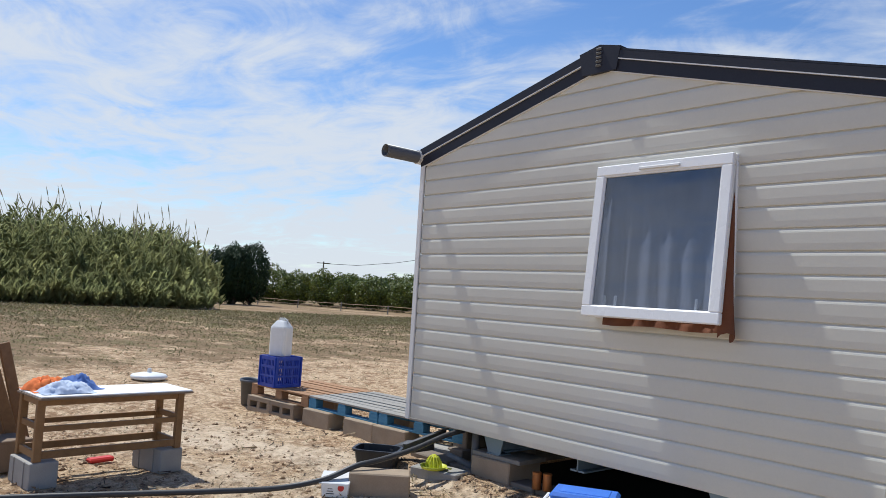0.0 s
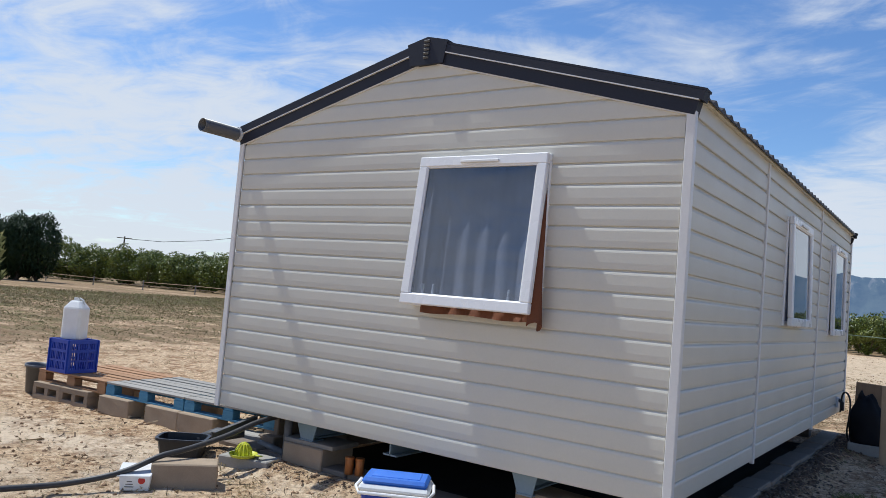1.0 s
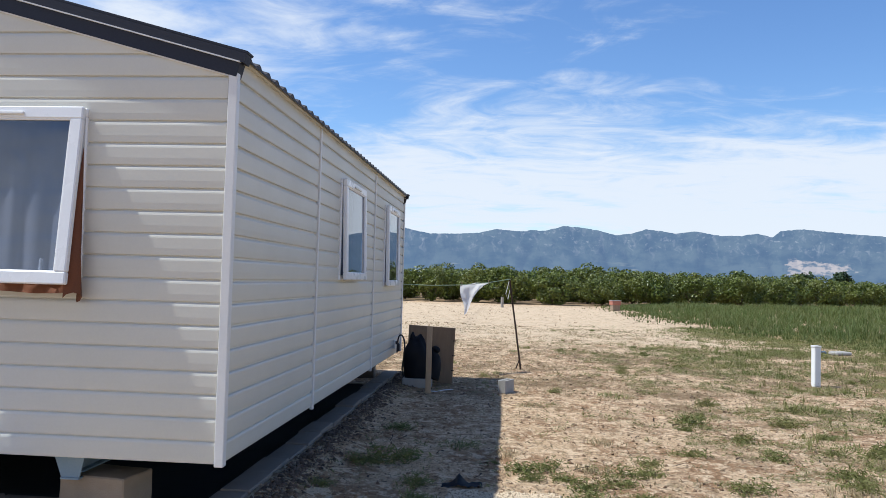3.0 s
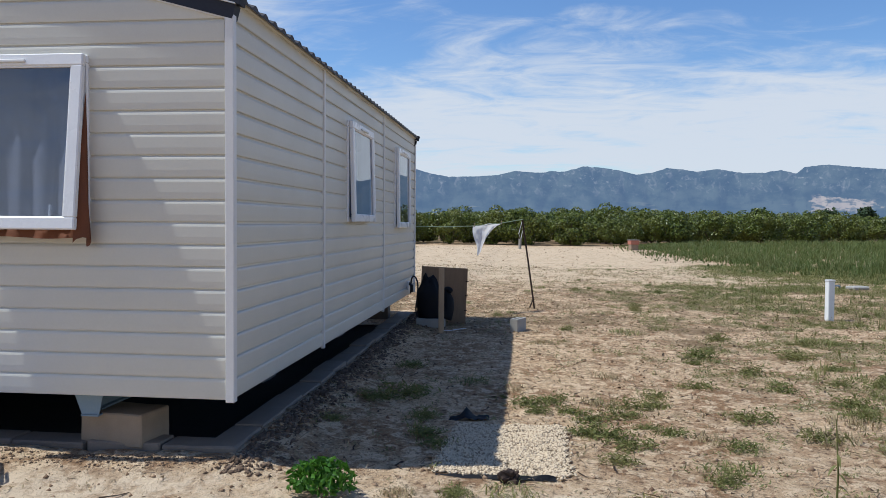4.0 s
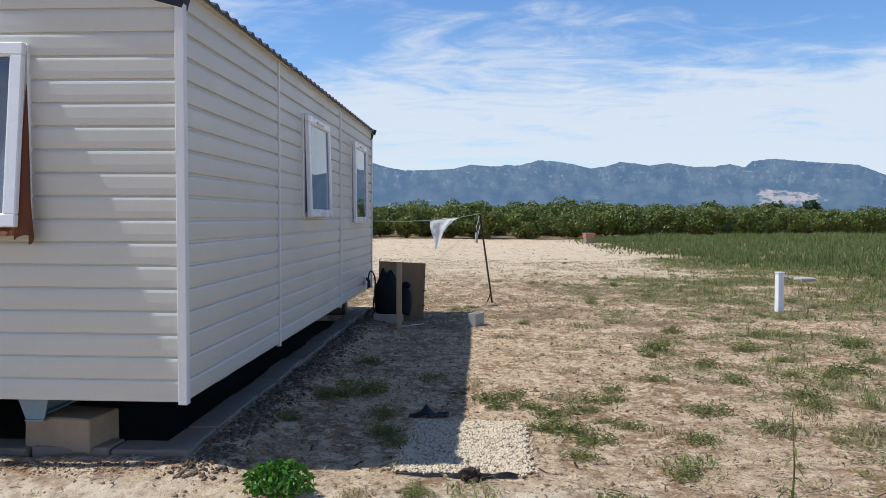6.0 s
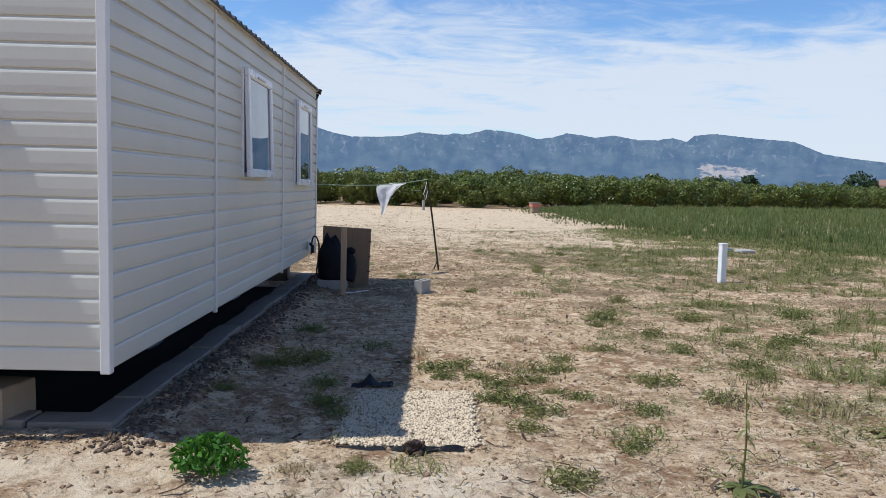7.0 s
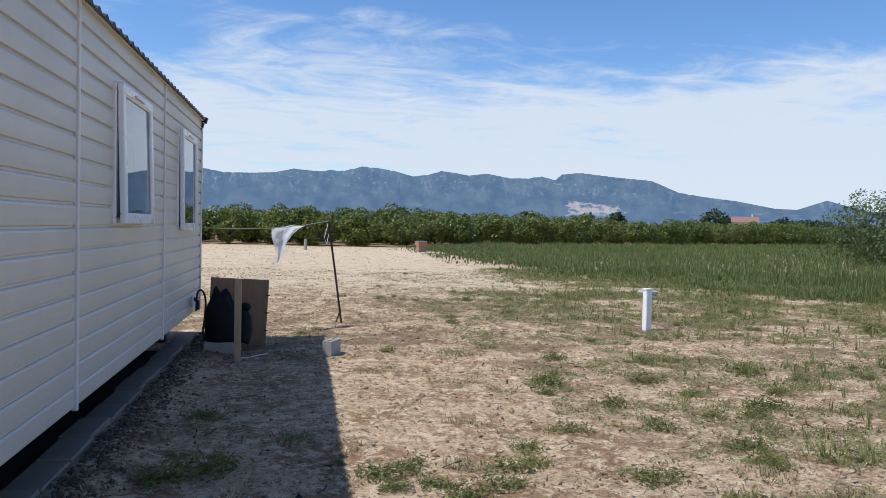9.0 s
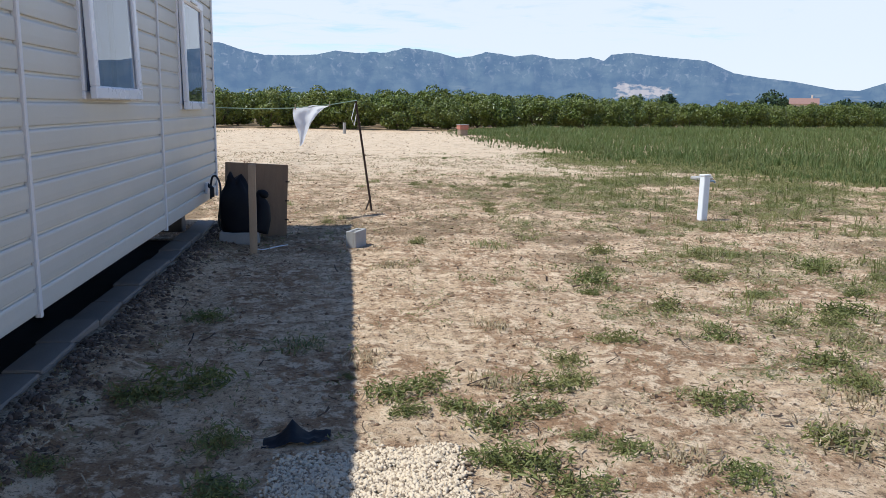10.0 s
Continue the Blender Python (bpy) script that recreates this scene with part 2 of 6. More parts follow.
def glass_material():
    n = Nodes("window_glass")
    n.colour((0.40, 0.45, 0.56))
    n.gloss(0.01, 0, 0.5)
    n.b.inputs["Transmission Weight"].default_value = 1.0
    n.b.inputs["IOR"].default_value = 1.8
    return n.m


M_GLASS = glass_material()


def gravel_material():
    n = Nodes("gravel_pale")
    c = n.mix(n.step(n.island(), 0.0, 0.55), (0.22, 0.16, 0.10), (0.60, 0.48, 0.33))
    n.colour(c)
    n.gloss(0.9)
    return n.m


def stone_material(name, a, b):
    n = Nodes(name)
    c = n.mix(n.island(), a, b)
    n.colour(c)
    n.gloss(0.95, 0, 0.2)
    return n.m


M_GRAVEL = gravel_material()
M_CLOD = stone_material("soil_clods", (0.16, 0.098, 0.06), (0.42, 0.29, 0.18))
# dark rubble, its tone taken lower still to deepen the shade along the footing
M_BANK = stone_material("darkened_bank_clods", (0.075, 0.05, 0.034), (0.21, 0.145, 0.10))


def soil_material():
    n = Nodes("dry_soil")
    p = n.world_pos()
    xyz = n.add("ShaderNodeSeparateXYZ")
    n.link(p, xyz.inputs[0])
    big = n.noise(0.22, 5, 0.6, p, 0.3)
    mid = n.noise(1.6, 9, 0.68, p, 0.35)
    small = n.noise(8.0, 10, 0.74, p, 0.25)
    grit = n.noise(70.0, 4, 0.7, p)
    c = n.mix(n.step(mid, 0.42, 0.56), (0.36, 0.215, 0.115), (0.60, 0.42, 0.255))
    c = n.mix(n.step(small, 0.485, 0.575), c, (0.76, 0.575, 0.375))
    c = n.mix(n.math("MULTIPLY", n.step(small, 0.435, 0.365), 0.7), c, (0.12, 0.07, 0.042))
    c = n.mix(n.math("MULTIPLY", n.step(grit, 0.56, 0.66), 0.6), c, (0.09, 0.06, 0.04))
    c = n.mix(n.math("MULTIPLY", n.step(grit, 0.36, 0.28), 0.5), c, (0.52, 0.44, 0.34))
    crumb = n.noise(26.0, 6, 0.75, p, 0.4)
    c = n.mix(n.math("MULTIPLY", n.step(crumb, 0.55, 0.60), 0.85), c, (0.15, 0.09, 0.052))
    c = n.mix(n.math("MULTIPLY", n.step(crumb, 0.43, 0.36), 0.7), c, (0.78, 0.61, 0.415))
    # pale trodden track behind the home
    yy = n.math("ADD", xyz.outputs[1], n.math("MULTIPLY", n.math("SUBTRACT", mid, 0.5), 14.0))
    xx = n.math("ADD", xyz.outputs[0], n.math("MULTIPLY", n.math("SUBTRACT", big, 0.5), 8.0))
    track = n.math("MULTIPLY", n.math("MULTIPLY", n.step(yy, 11.0, 19.0), n.step(yy, 52.0, 40.0)), n.math("MULTIPLY", n.step(xx, 10.5, 7.5), n.step(xx, -26.0, -12.0)))
    c = n.mix(n.math("MULTIPLY", track, n.step(n.noise(3.2, 8, 0.72, p, 0.5), 0.36, 0.60, 0.25, 0.9)), c, (0.62, 0.49, 0.335))
    # matted dry growth and low green growth, where the soil carries them
    cover_ = n.add("ShaderNodeAttribute")
    cover_.attribute_name = "growth"
    parts = n.add("ShaderNodeSeparateColor")
    n.link(cover_.outputs["Color"], parts.inputs[0])
    c = n.mix(n.math("MULTIPLY", parts.outputs[2], n.step(small, 0.40, 0.56, 0.35, 0.9)), c, (0.80, 0.645, 0.465))
    fray = n.math("MULTIPLY", n.math("SUBTRACT", n.noise(16.0, 6, 0.75, p, 0.5), 0.5), 1.5)
    drift = n.math("MULTIPLY", n.math("SUBTRACT", n.noise(2.4, 5, 0.65, n.scaled(p, (1.0, 0.55, 1.0)), 0.4), 0.5), 1.3)
    dry = n.step(n.math("ADD", n.math("ADD", parts.outputs[0], drift), fray), 0.38, 0.72)
    c = n.mix(n.math("MULTIPLY", dry, 0.8), c, n.mix(n.noise(30.0, 3, 0.6, p), (0.12, 0.073, 0.038), (0.29, 0.20, 0.11)))
    green = n.step(n.math("ADD", parts.outputs[1], fray), 0.38, 0.85)
    c = n.mix(n.math("MULTIPLY", n.math("MULTIPLY", green, n.step(n.noise(45.0, 4, 0.7, p), 0.40, 0.60)), 0.75), c, n.mix(n.noise(40.0, 3, 0.6, p), (0.085, 0.095, 0.03), (0.17, 0.175, 0.07)))
    n.colour(c)
    n.gloss(0.97, 0, 0.15)
    n.bump(n.math("ADD", n.math("MULTIPLY", small, 0.8), n.math("MULTIPLY", grit, 0.35)), 1.0, 0.06)
    return n.m


M_SOIL = soil_material()


# ---- shapes ----
def box(bm, c, size, rot=None, bevel=0.0, taper=1.0):
    """A box about c, with bevelled edges; taper narrows its top."""
    made = bmesh.ops.create_cube(bm, size=1.0)
    vs = made["verts"]
    for v in vs:
        k = taper if v.co.z > 0 else 1.0
        v.co = Vector((v.co.x * size[0] * k, v.co.y * size[1] * k, v.co.z * size[2]))
    if bevel:
        es = list({e for v in vs for e in v.link_edges})
        r = bmesh.ops.bevel(bm, geom=es, offset=bevel, segments=1, affect="EDGES", profile=0.5)
        vs = list({v for f in r["faces"] for v in f.verts} | {v for v in vs if v.is_valid})
    m = Matrix.Translation(c)
    if rot is not None:
        m = m @ rot.to_4x4()
    bmesh.ops.transform(bm, matrix=m, verts=vs)
    return vs


def tube(bm, points, radius, seg=8, cap=True):
    """A round tube along points; radius may be one number or one for each point."""
    pts = [Vector(p) for p in points]
    rs = radius if isinstance(radius, (list, tuple)) else [radius] * len(pts)
    rings = []
    up = Vector((0.13, 0.21, 1)).normalized()
    for i, p in enumerate(pts):
        d = (pts[min(i + 1, len(pts) - 1)] - pts[max(i - 1, 0)]).normalized()
        a = d.cross(up)
        if a.length < 0.05:
            a = d.cross(Vector((1, 0.2, 0)))
        a.normalize()
        b = d.cross(a).normalized()
        rings.append([bm.verts.new(p + rs[i] * (math.cos(q) * a + math.sin(q) * b)) for q in [2 * math.pi * k / seg for k in range(seg)]])
    for r0, r1 in zip(rings, rings[1:]):
        for k in range(seg):
            bm.faces.new((r0[k], r0[(k + 1) % seg], r1[(k + 1) % seg], r1[k]))
    if cap:
        bm.faces.new(rings[0][::-1])
        bm.faces.new(rings[-1])


def flowing(knots, steps=6):
    """Points of a smooth line through all the knots."""
    pts = []
    for k in range(len(knots) - 1):
        p0, p1, p2, p3 = (Vector(knots[max(0, min(len(knots) - 1, k + d))]) for d in (-1, 0, 1, 2))
        for j in range(steps):
            q = j / steps
            pts.append(0.5 * ((2 * p1) + (p2 - p0) * q + (2 * p0 - 5 * p1 + 4 * p2 - p3) * q ** 2 + (3 * p1 - p0 - 3 * p2 + p3) * q ** 3))
    return pts + [Vector(knots[-1])]


def prism(bm, outline, depth_axis, lo, hi):
    """An outline of (u, v) pushed from lo to hi along axis 0 (x) or 1 (y); u, v are the other two."""
    def at(u, v, d):
        return (d, u, v) if depth_axis == 0 else (u, d, v)
    a = [bm.verts.new(at(u, v, lo)) for u, v in outline]
    b = [bm.verts.new(at(u, v, hi)) for u, v in outline]
    n = len(outline)
    bm.faces.new(a)
    bm.faces.new(b[::-1])
    for i in range(n):
        bm.faces.new((a[i], b[i], b[(i + 1) % n], a[(i + 1) % n]))


def lathe(bm, profile, seg=20, centre=(0, 0, 0)):
    """A turned shape from (radius, height) pairs."""
    rings = [[bm.verts.new((centre[0] + r * math.cos(2 * math.pi * k / seg), centre[1] + r * math.sin(2 * math.pi * k / seg), centre[2] + z)) for k in range(seg)] for r, z in profile]
    for r0, r1 in zip(rings, rings[1:]):
        for k in range(seg):
            bm.faces.new((r0[k], r0[(k + 1) % seg], r1[(k + 1) % seg], r1[k]))
    bm.faces.new(rings[0][::-1])
    bm.faces.new(rings[-1])


def mesh_from(name, bm, material, smooth=False):
    bmesh.ops.recalc_face_normals(bm, faces=bm.faces)
    me = bpy.data.meshes.new(name)
    bm.to_mesh(me)
    bm.free()
    me.materials.append(material)
    if smooth:
        me.polygons.foreach_set("use_smooth", [True] * len(me.polygons))
    return me


def part(name, bm, material, parent, label="", smooth=False):
    ob = new(name, mesh_from(name, bm, material, smooth))
    ob.parent = parent
    if label:
        ob["label"] = label
    return ob


def share(name, me, parent, m):
    """A piece on shared mesh data, at the pose m within its parent."""
    ob = new(name, me)
    ob.parent = parent
    ob.matrix_local = m
    return ob


def thing(name, label, category, m=None, group="", kind=""):
    ob = new(name)
    ob.empty_display_size = 0.1
    if m is not None:
        ob.matrix_world = m
    return tagged(ob, label, category, group, kind)


def solo(name, bm, material, label, category, m=None, group="", kind="", smooth=False):
    ob = new(name, mesh_from(name, bm, material, smooth))
    if m is not None:
        ob.matrix_world = m
    return tagged(ob, label, category, group, kind)


def raw(name, verts, faces, material, smooth=False):
    """A mesh object from arrays, for things of many small pieces."""
    me = bpy.data.meshes.new(name)
    verts, faces = np.asarray(verts, dtype=np.float32), np.asarray(faces, dtype=np.int32)
    me.vertices.add(len(verts))
    me.vertices.foreach_set("co", verts.ravel())
    k = faces.shape[1]
    me.loops.add(faces.size)
    me.loops.foreach_set("vertex_index", faces.ravel())
    me.polygons.add(len(faces))
    me.polygons.foreach_set("loop_start", np.arange(0, faces.size, k, dtype=np.int32))
    me.update(calc_edges=True)
    me.materials.append(material)
    if smooth:
        me.polygons.foreach_set("use_smooth", [True] * len(me.polygons))
    return me


def new_bm():
    return bmesh.new()


# ---- ground ----
rng = np.random.default_rng(7)


def spread(lo, hi, fine_lo, fine_hi, step, grow):
    mids = list(np.arange(fine_lo, fine_hi + 1e-6, step))
    s, a = step, fine_lo
    left = []
    while a > lo:
        s *= grow
        a -= s
        left.append(a)
    s, a = step, fine_hi
    right = []
    while a < hi:
        s *= grow
        a += s
        right.append(a)
    return np.array(left[::-1] + mids + right)


def smooth01(v, a, b):
    q = min(1.0, max(0.0, (v - a) / (b - a)))
    return q * q * (3 - 2 * q)


def ground_z(x, y):
    """Height of the soil: gentle swells, small hummocks, and a bank along the footing."""
    z = 0.035 * noise.noise((x * 0.35, y * 0.35, 3.1)) + 0.022 * noise.noise((x * 1.7, y * 1.7, 8.2))
    z += 0.016 * noise.noise((x * 5.5, y * 5.5, 1.7)) + 0.010 * noise.noise((x * 12.0, y * 12.0, 5.0))
    inside = smooth01(x, -4.4, -4.0) * smooth01(x, -0.02, -0.16) * smooth01(y, 0.08, 0.24) * smooth01(y, 7.7, 7.5)
    bank = smooth01(x, 0.55, 0.05) * smooth01(y, -0.45, 0.0) * smooth01(x, -4.8, -4.2)
    z = z * (1 - inside) + 0.068 * bank * (1 - inside) - 0.10 * inside
    far = smooth01(math.hypot(x, y), 25, 60)
    return z * (1 - far)


def orchard_front(x):
    return 50.3 - 0.15 * min(0.0, x + 4) + 0.55 * max(0.0, x - 6)


def growth_at(x, y):
    """How much dry and how much green growth covers the soil, 0 to 1 each."""
    patch = 0.5 + 0.42 * noise.noise((x * 0.42, y * 0.55, 4.0)) + 0.55 * noise.noise((x * 1.2, y * 1.7, 9.0)) + 0.40 * noise.noise((x * 3.1, y * 4.2, 5.0))
    other = 0.5 + 0.5 * noise.noise((x * 0.36, y * 0.60, 14.0)) + 0.5 * noise.noise((x * 1.1, y * 1.7, 19.0)) + 0.3 * noise.noise((x * 3.3, y * 3.9, 7.0))
    if x > -4.5:
        side = smooth01(x, 1.4, 6.0)
        bare = smooth01(y, 13.0, 17.0) * smooth01(x, 9.5, 6.0) * smooth01(y, 52, 47)
        shade = 0.75 if (x < 1.7 and 0 < y < 8) else 1.0
        near = smooth01(y, -0.3, 0.9) * 0.75 + 0.25
        g = (0.30 + 0.75 * side) * smooth01(patch + 0.25 * side, 0.45, 0.95) * (1 - 0.9 * bare) * shade * near
        d = (0.30 + 0.25 * smooth01(y, 3.0, 8.0)) * (0.3 + 1.2 * max(0.0, other)) * (1 - 0.45 * bare)
        if x > field_left(y):
            g, d = 0.95, 0.3
        if y > orchard_front(x) - 2.0:
            g, d = 0.45, 0.95
        if x < 1.0 and y < 0.2:
            g, d = g * 0.3, d * 0.25 + 0.25 * smooth01(x, -0.6, -2.0)
    else:
        far = smooth01(x, -9.0, -16.0)
        g = 0.85 * far * smooth01(patch, 0.25, 0.85)
        d = (0.25 + 0.75 * far) * (0.3 + 0.9 * max(0.0, other))
        if y > 42 + 0.3 * (x + 34):
            g, d = 0.6, 0.95
    return min(1.0, max(0.0, d)), min(1.0, max(0.0, g))


FIELD_Y, FIELD_X = [11, 14, 16.8, 19.7, 23.6, 30, 39, 60], [15.8, 12.85, 11.7, 10.6, 10.05, 9.4, 9.05, 9.4]


def field_left(y):
    """Where the tall grass begins, for each y."""
    return float(np.interp(y, FIELD_Y, FIELD_X)) if y > 11 else 1e9


def sand_at(x, y):
    """Where pale trodden sand lies before the gable."""
    ragged = 0.5 + 0.7 * noise.noise((x * 0.9, y * 1.3, 21.0)) + 0.4 * noise.noise((x * 2.7, y * 3.4, 2.0))
    return smooth01(y, -0.10, -0.35) * smooth01(y, -2.4, -1.3) * smooth01(x, -7.5, -5.5) * smooth01(x, 3.2, 1.8) * smooth01(ragged, 0.1, 0.6)


def build_ground():
    xs = spread(-4800, 4800, -8.0, 8.0, 0.055, 1.075)
    ys = spread(-4800, 4800, -3.5, 12.0, 0.055, 1.075)
    nx, ny = len(xs), len(ys)
    v = np.empty((ny, nx, 3), dtype=np.float32)
    for j, y in enumerate(ys):
        for i, x in enumerate(xs):
            v[j, i] = (x, y, ground_z(x, y) if abs(x) < 65 and abs(y) < 65 else 0.0)
    idx = np.arange(nx * ny).reshape(ny, nx)
    f = np.stack([idx[:-1, :-1], idx[:-1, 1:], idx[1:, 1:], idx[1:, :-1]], -1).reshape(-1, 4)
    me = raw("ground", v.reshape(-1, 3), f, M_SOIL, True)
    tint = me.color_attributes.new("growth", "FLOAT_COLOR", "POINT")
    cols = np.zeros((ny, nx, 4), dtype=np.float32)
    for j, y in enumerate(ys):
        for i, x in enumerate(xs):
            if abs(x) < 140 and abs(y) < 140:
                cols[j, i, :2] = growth_at(x, y)
                cols[j, i, 2] = sand_at(x, y)
    tint.data.foreach_set("color", cols.ravel())
    ob = new("ground", me)
    tagged(ob, "dry sandy reddish soil with clods and sparse low weeds", "ground", kind="structure")


build_ground()

# ---- mountains ----
RIDGE = [(-60, 0.15), (-45, 0.25), (-30, 0.9), (-18, 2.8), (-11, 4.2), (-9.0, 4.31), (-7.4, 3.82), (-5.9, 3.55), (-3.5, 3.60), (-2.2, 3.70), (-0.9, 4.00), (1.0, 3.86), (2.1, 4.02), (2.4, 3.9), (3.1, 4.02), (4.2, 4.32),
         (5.5, 4.22), (6.6, 4.05), (8.0, 3.69), (9.2, 3.84), (10.1, 4.13), (11.1, 4.05), (12.2, 3.84), (13.6, 4.02), (15.3, 3.70), (16.7, 3.71), (17.7, 3.87), (18.7, 3.60), (19.2, 4.05), (20.6, 4.16), (23.0, 3.87),
         (25.7, 3.62), (27.6, 2.78), (29.4, 2.48), (31.5, 2.22), (34.0, 1.72), (35.4, 1.66), (37.2, 2.30), (39.7, 1.56), (44, 1.5), (60, 1.0)]


def rock_material():
    """Far wooded limestone; its glow paints in kilometres of bright air (a plain distant backdrop)."""
    n = Nodes("far_mountain")
    p = n.world_pos()
    xyz = n.add("ShaderNodeSeparateXYZ")
    n.link(p, xyz.inputs[0])
    way = n.math("DIVIDE", xyz.outputs[0], xyz.outputs[1])
    rise = n.math("DIVIDE", xyz.outputs[2], xyz.outputs[1])

    def sheet_pos(a, b):
        v = n.add("ShaderNodeCombineXYZ")
        n.link(n.math("MULTIPLY", way, a), v.inputs[0])
        n.link(n.math("MULTIPLY", rise, b), v.inputs[1])
        return v.outputs[0]

    woods = n.noise(1.0, 6, 0.6, sheet_pos(30.0, 60.0))
    high_up = n.step(rise, 0.034, 0.060)
    c = n.mix(n.step(woods, 0.35, 0.65), (0.030, 0.042, 0.034), (0.060, 0.072, 0.054))
    # bare gullies running down, pale crags along the crest
    streak = n.noise(1.0, 5, 0.55, sheet_pos(95.0, 75.0), 0.9)
    c = n.mix(n.math("MULTIPLY", n.math("MULTIPLY", n.step(streak, 0.54, 0.70), n.step(rise, 0.025, 0.050)), 0.20), c, (0.30, 0.27, 0.235))
    crag = n.noise(1.0, 7, 0.65, sheet_pos(130.0, 190.0), 0.4)
    c = n.mix(n.math("MULTIPLY", n.math("MULTIPLY", n.step(crag, 0.56, 0.68), high_up), 0.26), c, (0.42, 0.38, 0.33))
    c = n.mix(n.math("MULTIPLY", n.step(streak, 0.44, 0.32), 0.35), c, (0.016, 0.022, 0.018))
    # cleared fields and pale hamlets at the foot
    c = n.mix(n.math("MULTIPLY", n.math("MULTIPLY", n.step(n.noise(1.0, 3, 0.5, sheet_pos(22.0, 160.0)), 0.60, 0.68), n.step(rise, 0.034, 0.022)), 0.3), c, (0.28, 0.25, 0.16))
    # pale quarry cut into the lower slope
    ragged = n.math("SUBTRACT", n.noise(1.0, 5, 0.65, sheet_pos(70.0, 150.0)), 0.5)
    wq = n.math("ADD", way, n.math("MULTIPLY", ragged, 0.08))
    rq = n.math("ADD", rise, n.math("MULTIPLY", ragged, 0.022))
    cut = n.math("MULTIPLY", n.math("MULTIPLY", n.step(wq, 0.357, 0.364), n.step(wq, 0.441, 0.432)), n.math("MULTIPLY", n.step(rq, 0.019, 0.0215), n.step(n.math("ADD", rq, n.math("MULTIPLY", wq, 0.10)), 0.0765, 0.0735)))
    c = n.mix(n.math("MULTIPLY", cut, n.step(n.noise(1.0, 4, 0.6, sheet_pos(80.0, 170.0)), 0.38, 0.54, 0.05, 0.70)), c, (0.38, 0.29, 0.20))
    n.colour(c)
    n.gloss(1.0, 0, 0.0)
    # even blue glow put in for the haze over the slopes
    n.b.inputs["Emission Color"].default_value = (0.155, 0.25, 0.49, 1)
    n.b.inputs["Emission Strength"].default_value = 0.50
    return n.m


def build_mountains():
    dist, na, nr = 4000.0, 1700, 44
    az0, az1 = RIDGE[0][0], RIDGE[-1][0]
    angles = np.linspace(az0, az1, na)
    tops = np.interp(angles, [a for a, _ in RIDGE], [h for _, h in RIDGE])
    verts = []
    for j in range(nr + 1):
        q = j / nr
        for a, h in zip(angles, tops):
            ar = radians(a)
            top = dist * math.tan(radians(h))
            r = dist - 1500 * (1 - q)
            crag = noise.fractal((r * math.sin(ar) * 0.0035, r * math.cos(ar) * 0.0035, 2.0), 0.9, 2.1, 5)
            gully = abs(noise.noise((a * 0.55 + 0.6 * noise.noise((a * 0.2, q * 2, 4)), q * 1.1, 9.0)))
            face = q ** 1.9 if q < 0.78 else 0.78 ** 1.9 + (1 - 0.78 ** 1.9) * ((q - 0.78) / 0.22) ** 0.75
            z = top * face * (r / dist)
            z += top * (0.09 * (gully - 0.25) + 0.03 * crag) * q * q * (1 - q) * 5.5
            z += top * 0.010 * noise.fractal((a * 2.6, 0.0, 6.0), 0.75, 2.2, 5) * q ** 6
            verts.append((r * math.sin(ar), r * math.cos(ar), max(z, -2.0) - 1.0))
    idx = np.arange(na * (nr + 1)).reshape(nr + 1, na)
    f = np.stack([idx[:-1, :-1], idx[:-1, 1:], idx[1:, 1:], idx[1:, :-1]], -1).reshape(-1, 4)
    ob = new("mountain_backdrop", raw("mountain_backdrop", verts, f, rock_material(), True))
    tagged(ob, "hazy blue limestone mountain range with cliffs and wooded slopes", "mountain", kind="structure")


build_mountains()

# ---- mobile home ----
HL = 7.5                           # length (y from 0 to 7.5); the width is 4 (x from -4 to 0)
Z0, ZE, ZA = 0.425, 2.80, 3.36     # foot of the walls, wall top at the eaves, wall top under the ridge
PITCH = 0.1365
home = thing("mobile_home", "cream ribbed mobile home with anthracite gable trim on block piers", "mobile home", pose(0, 0, 0))

# cladding section: (out, up): a rounded foot over a groove, a flat face, and a bevel along the upper edge
LAP = [(0.002, 0.0), (0.003, 0.001), (0.0125, 0.0030), (0.0142, 0.008), (0.0163, 0.045), (0.0163, 0.1080), (0.0141, 0.1190), (0.0105, 0.1275), (0.004, 0.1310), (0.002, PITCH)]


def plank_front(lo, hi, z, foot=0.0, top=10.0):
    """One board of the gable wall; lo and hi give its ends at a height."""
    bm = new_bm()
    prof = [(o, min(max(h, foot - z), top - z)) for o, h in LAP]
    a = [bm.verts.new((lo(z + h), -o, z + h)) for o, h in prof]
    b = [bm.verts.new((hi(z + h), -o, z + h)) for o, h in prof]
    for i in range(len(prof) - 1):
        bm.faces.new((a[i], b[i], b[i + 1], a[i + 1]))
    bm.faces.new((a[0], b[0], bm.verts.new((hi(z), 0.004, z + prof[0][1])), bm.verts.new((lo(z), 0.004, z + prof[0][1]))))
    bm.faces.new(a[::-1])
    bm.faces.new(b)
    return bm


# the long wall's boards have a wider groove
LAP_SIDE = [(-0.002, 0.0), (-0.001, 0.003), (0.0125, 0.0055), (0.0142, 0.010), (0.0163, 0.045), (0.0163, 0.1065), (0.0141, 0.1165), (0.009, 0.1225), (0.0, 0.1250), (-0.002, PITCH)]


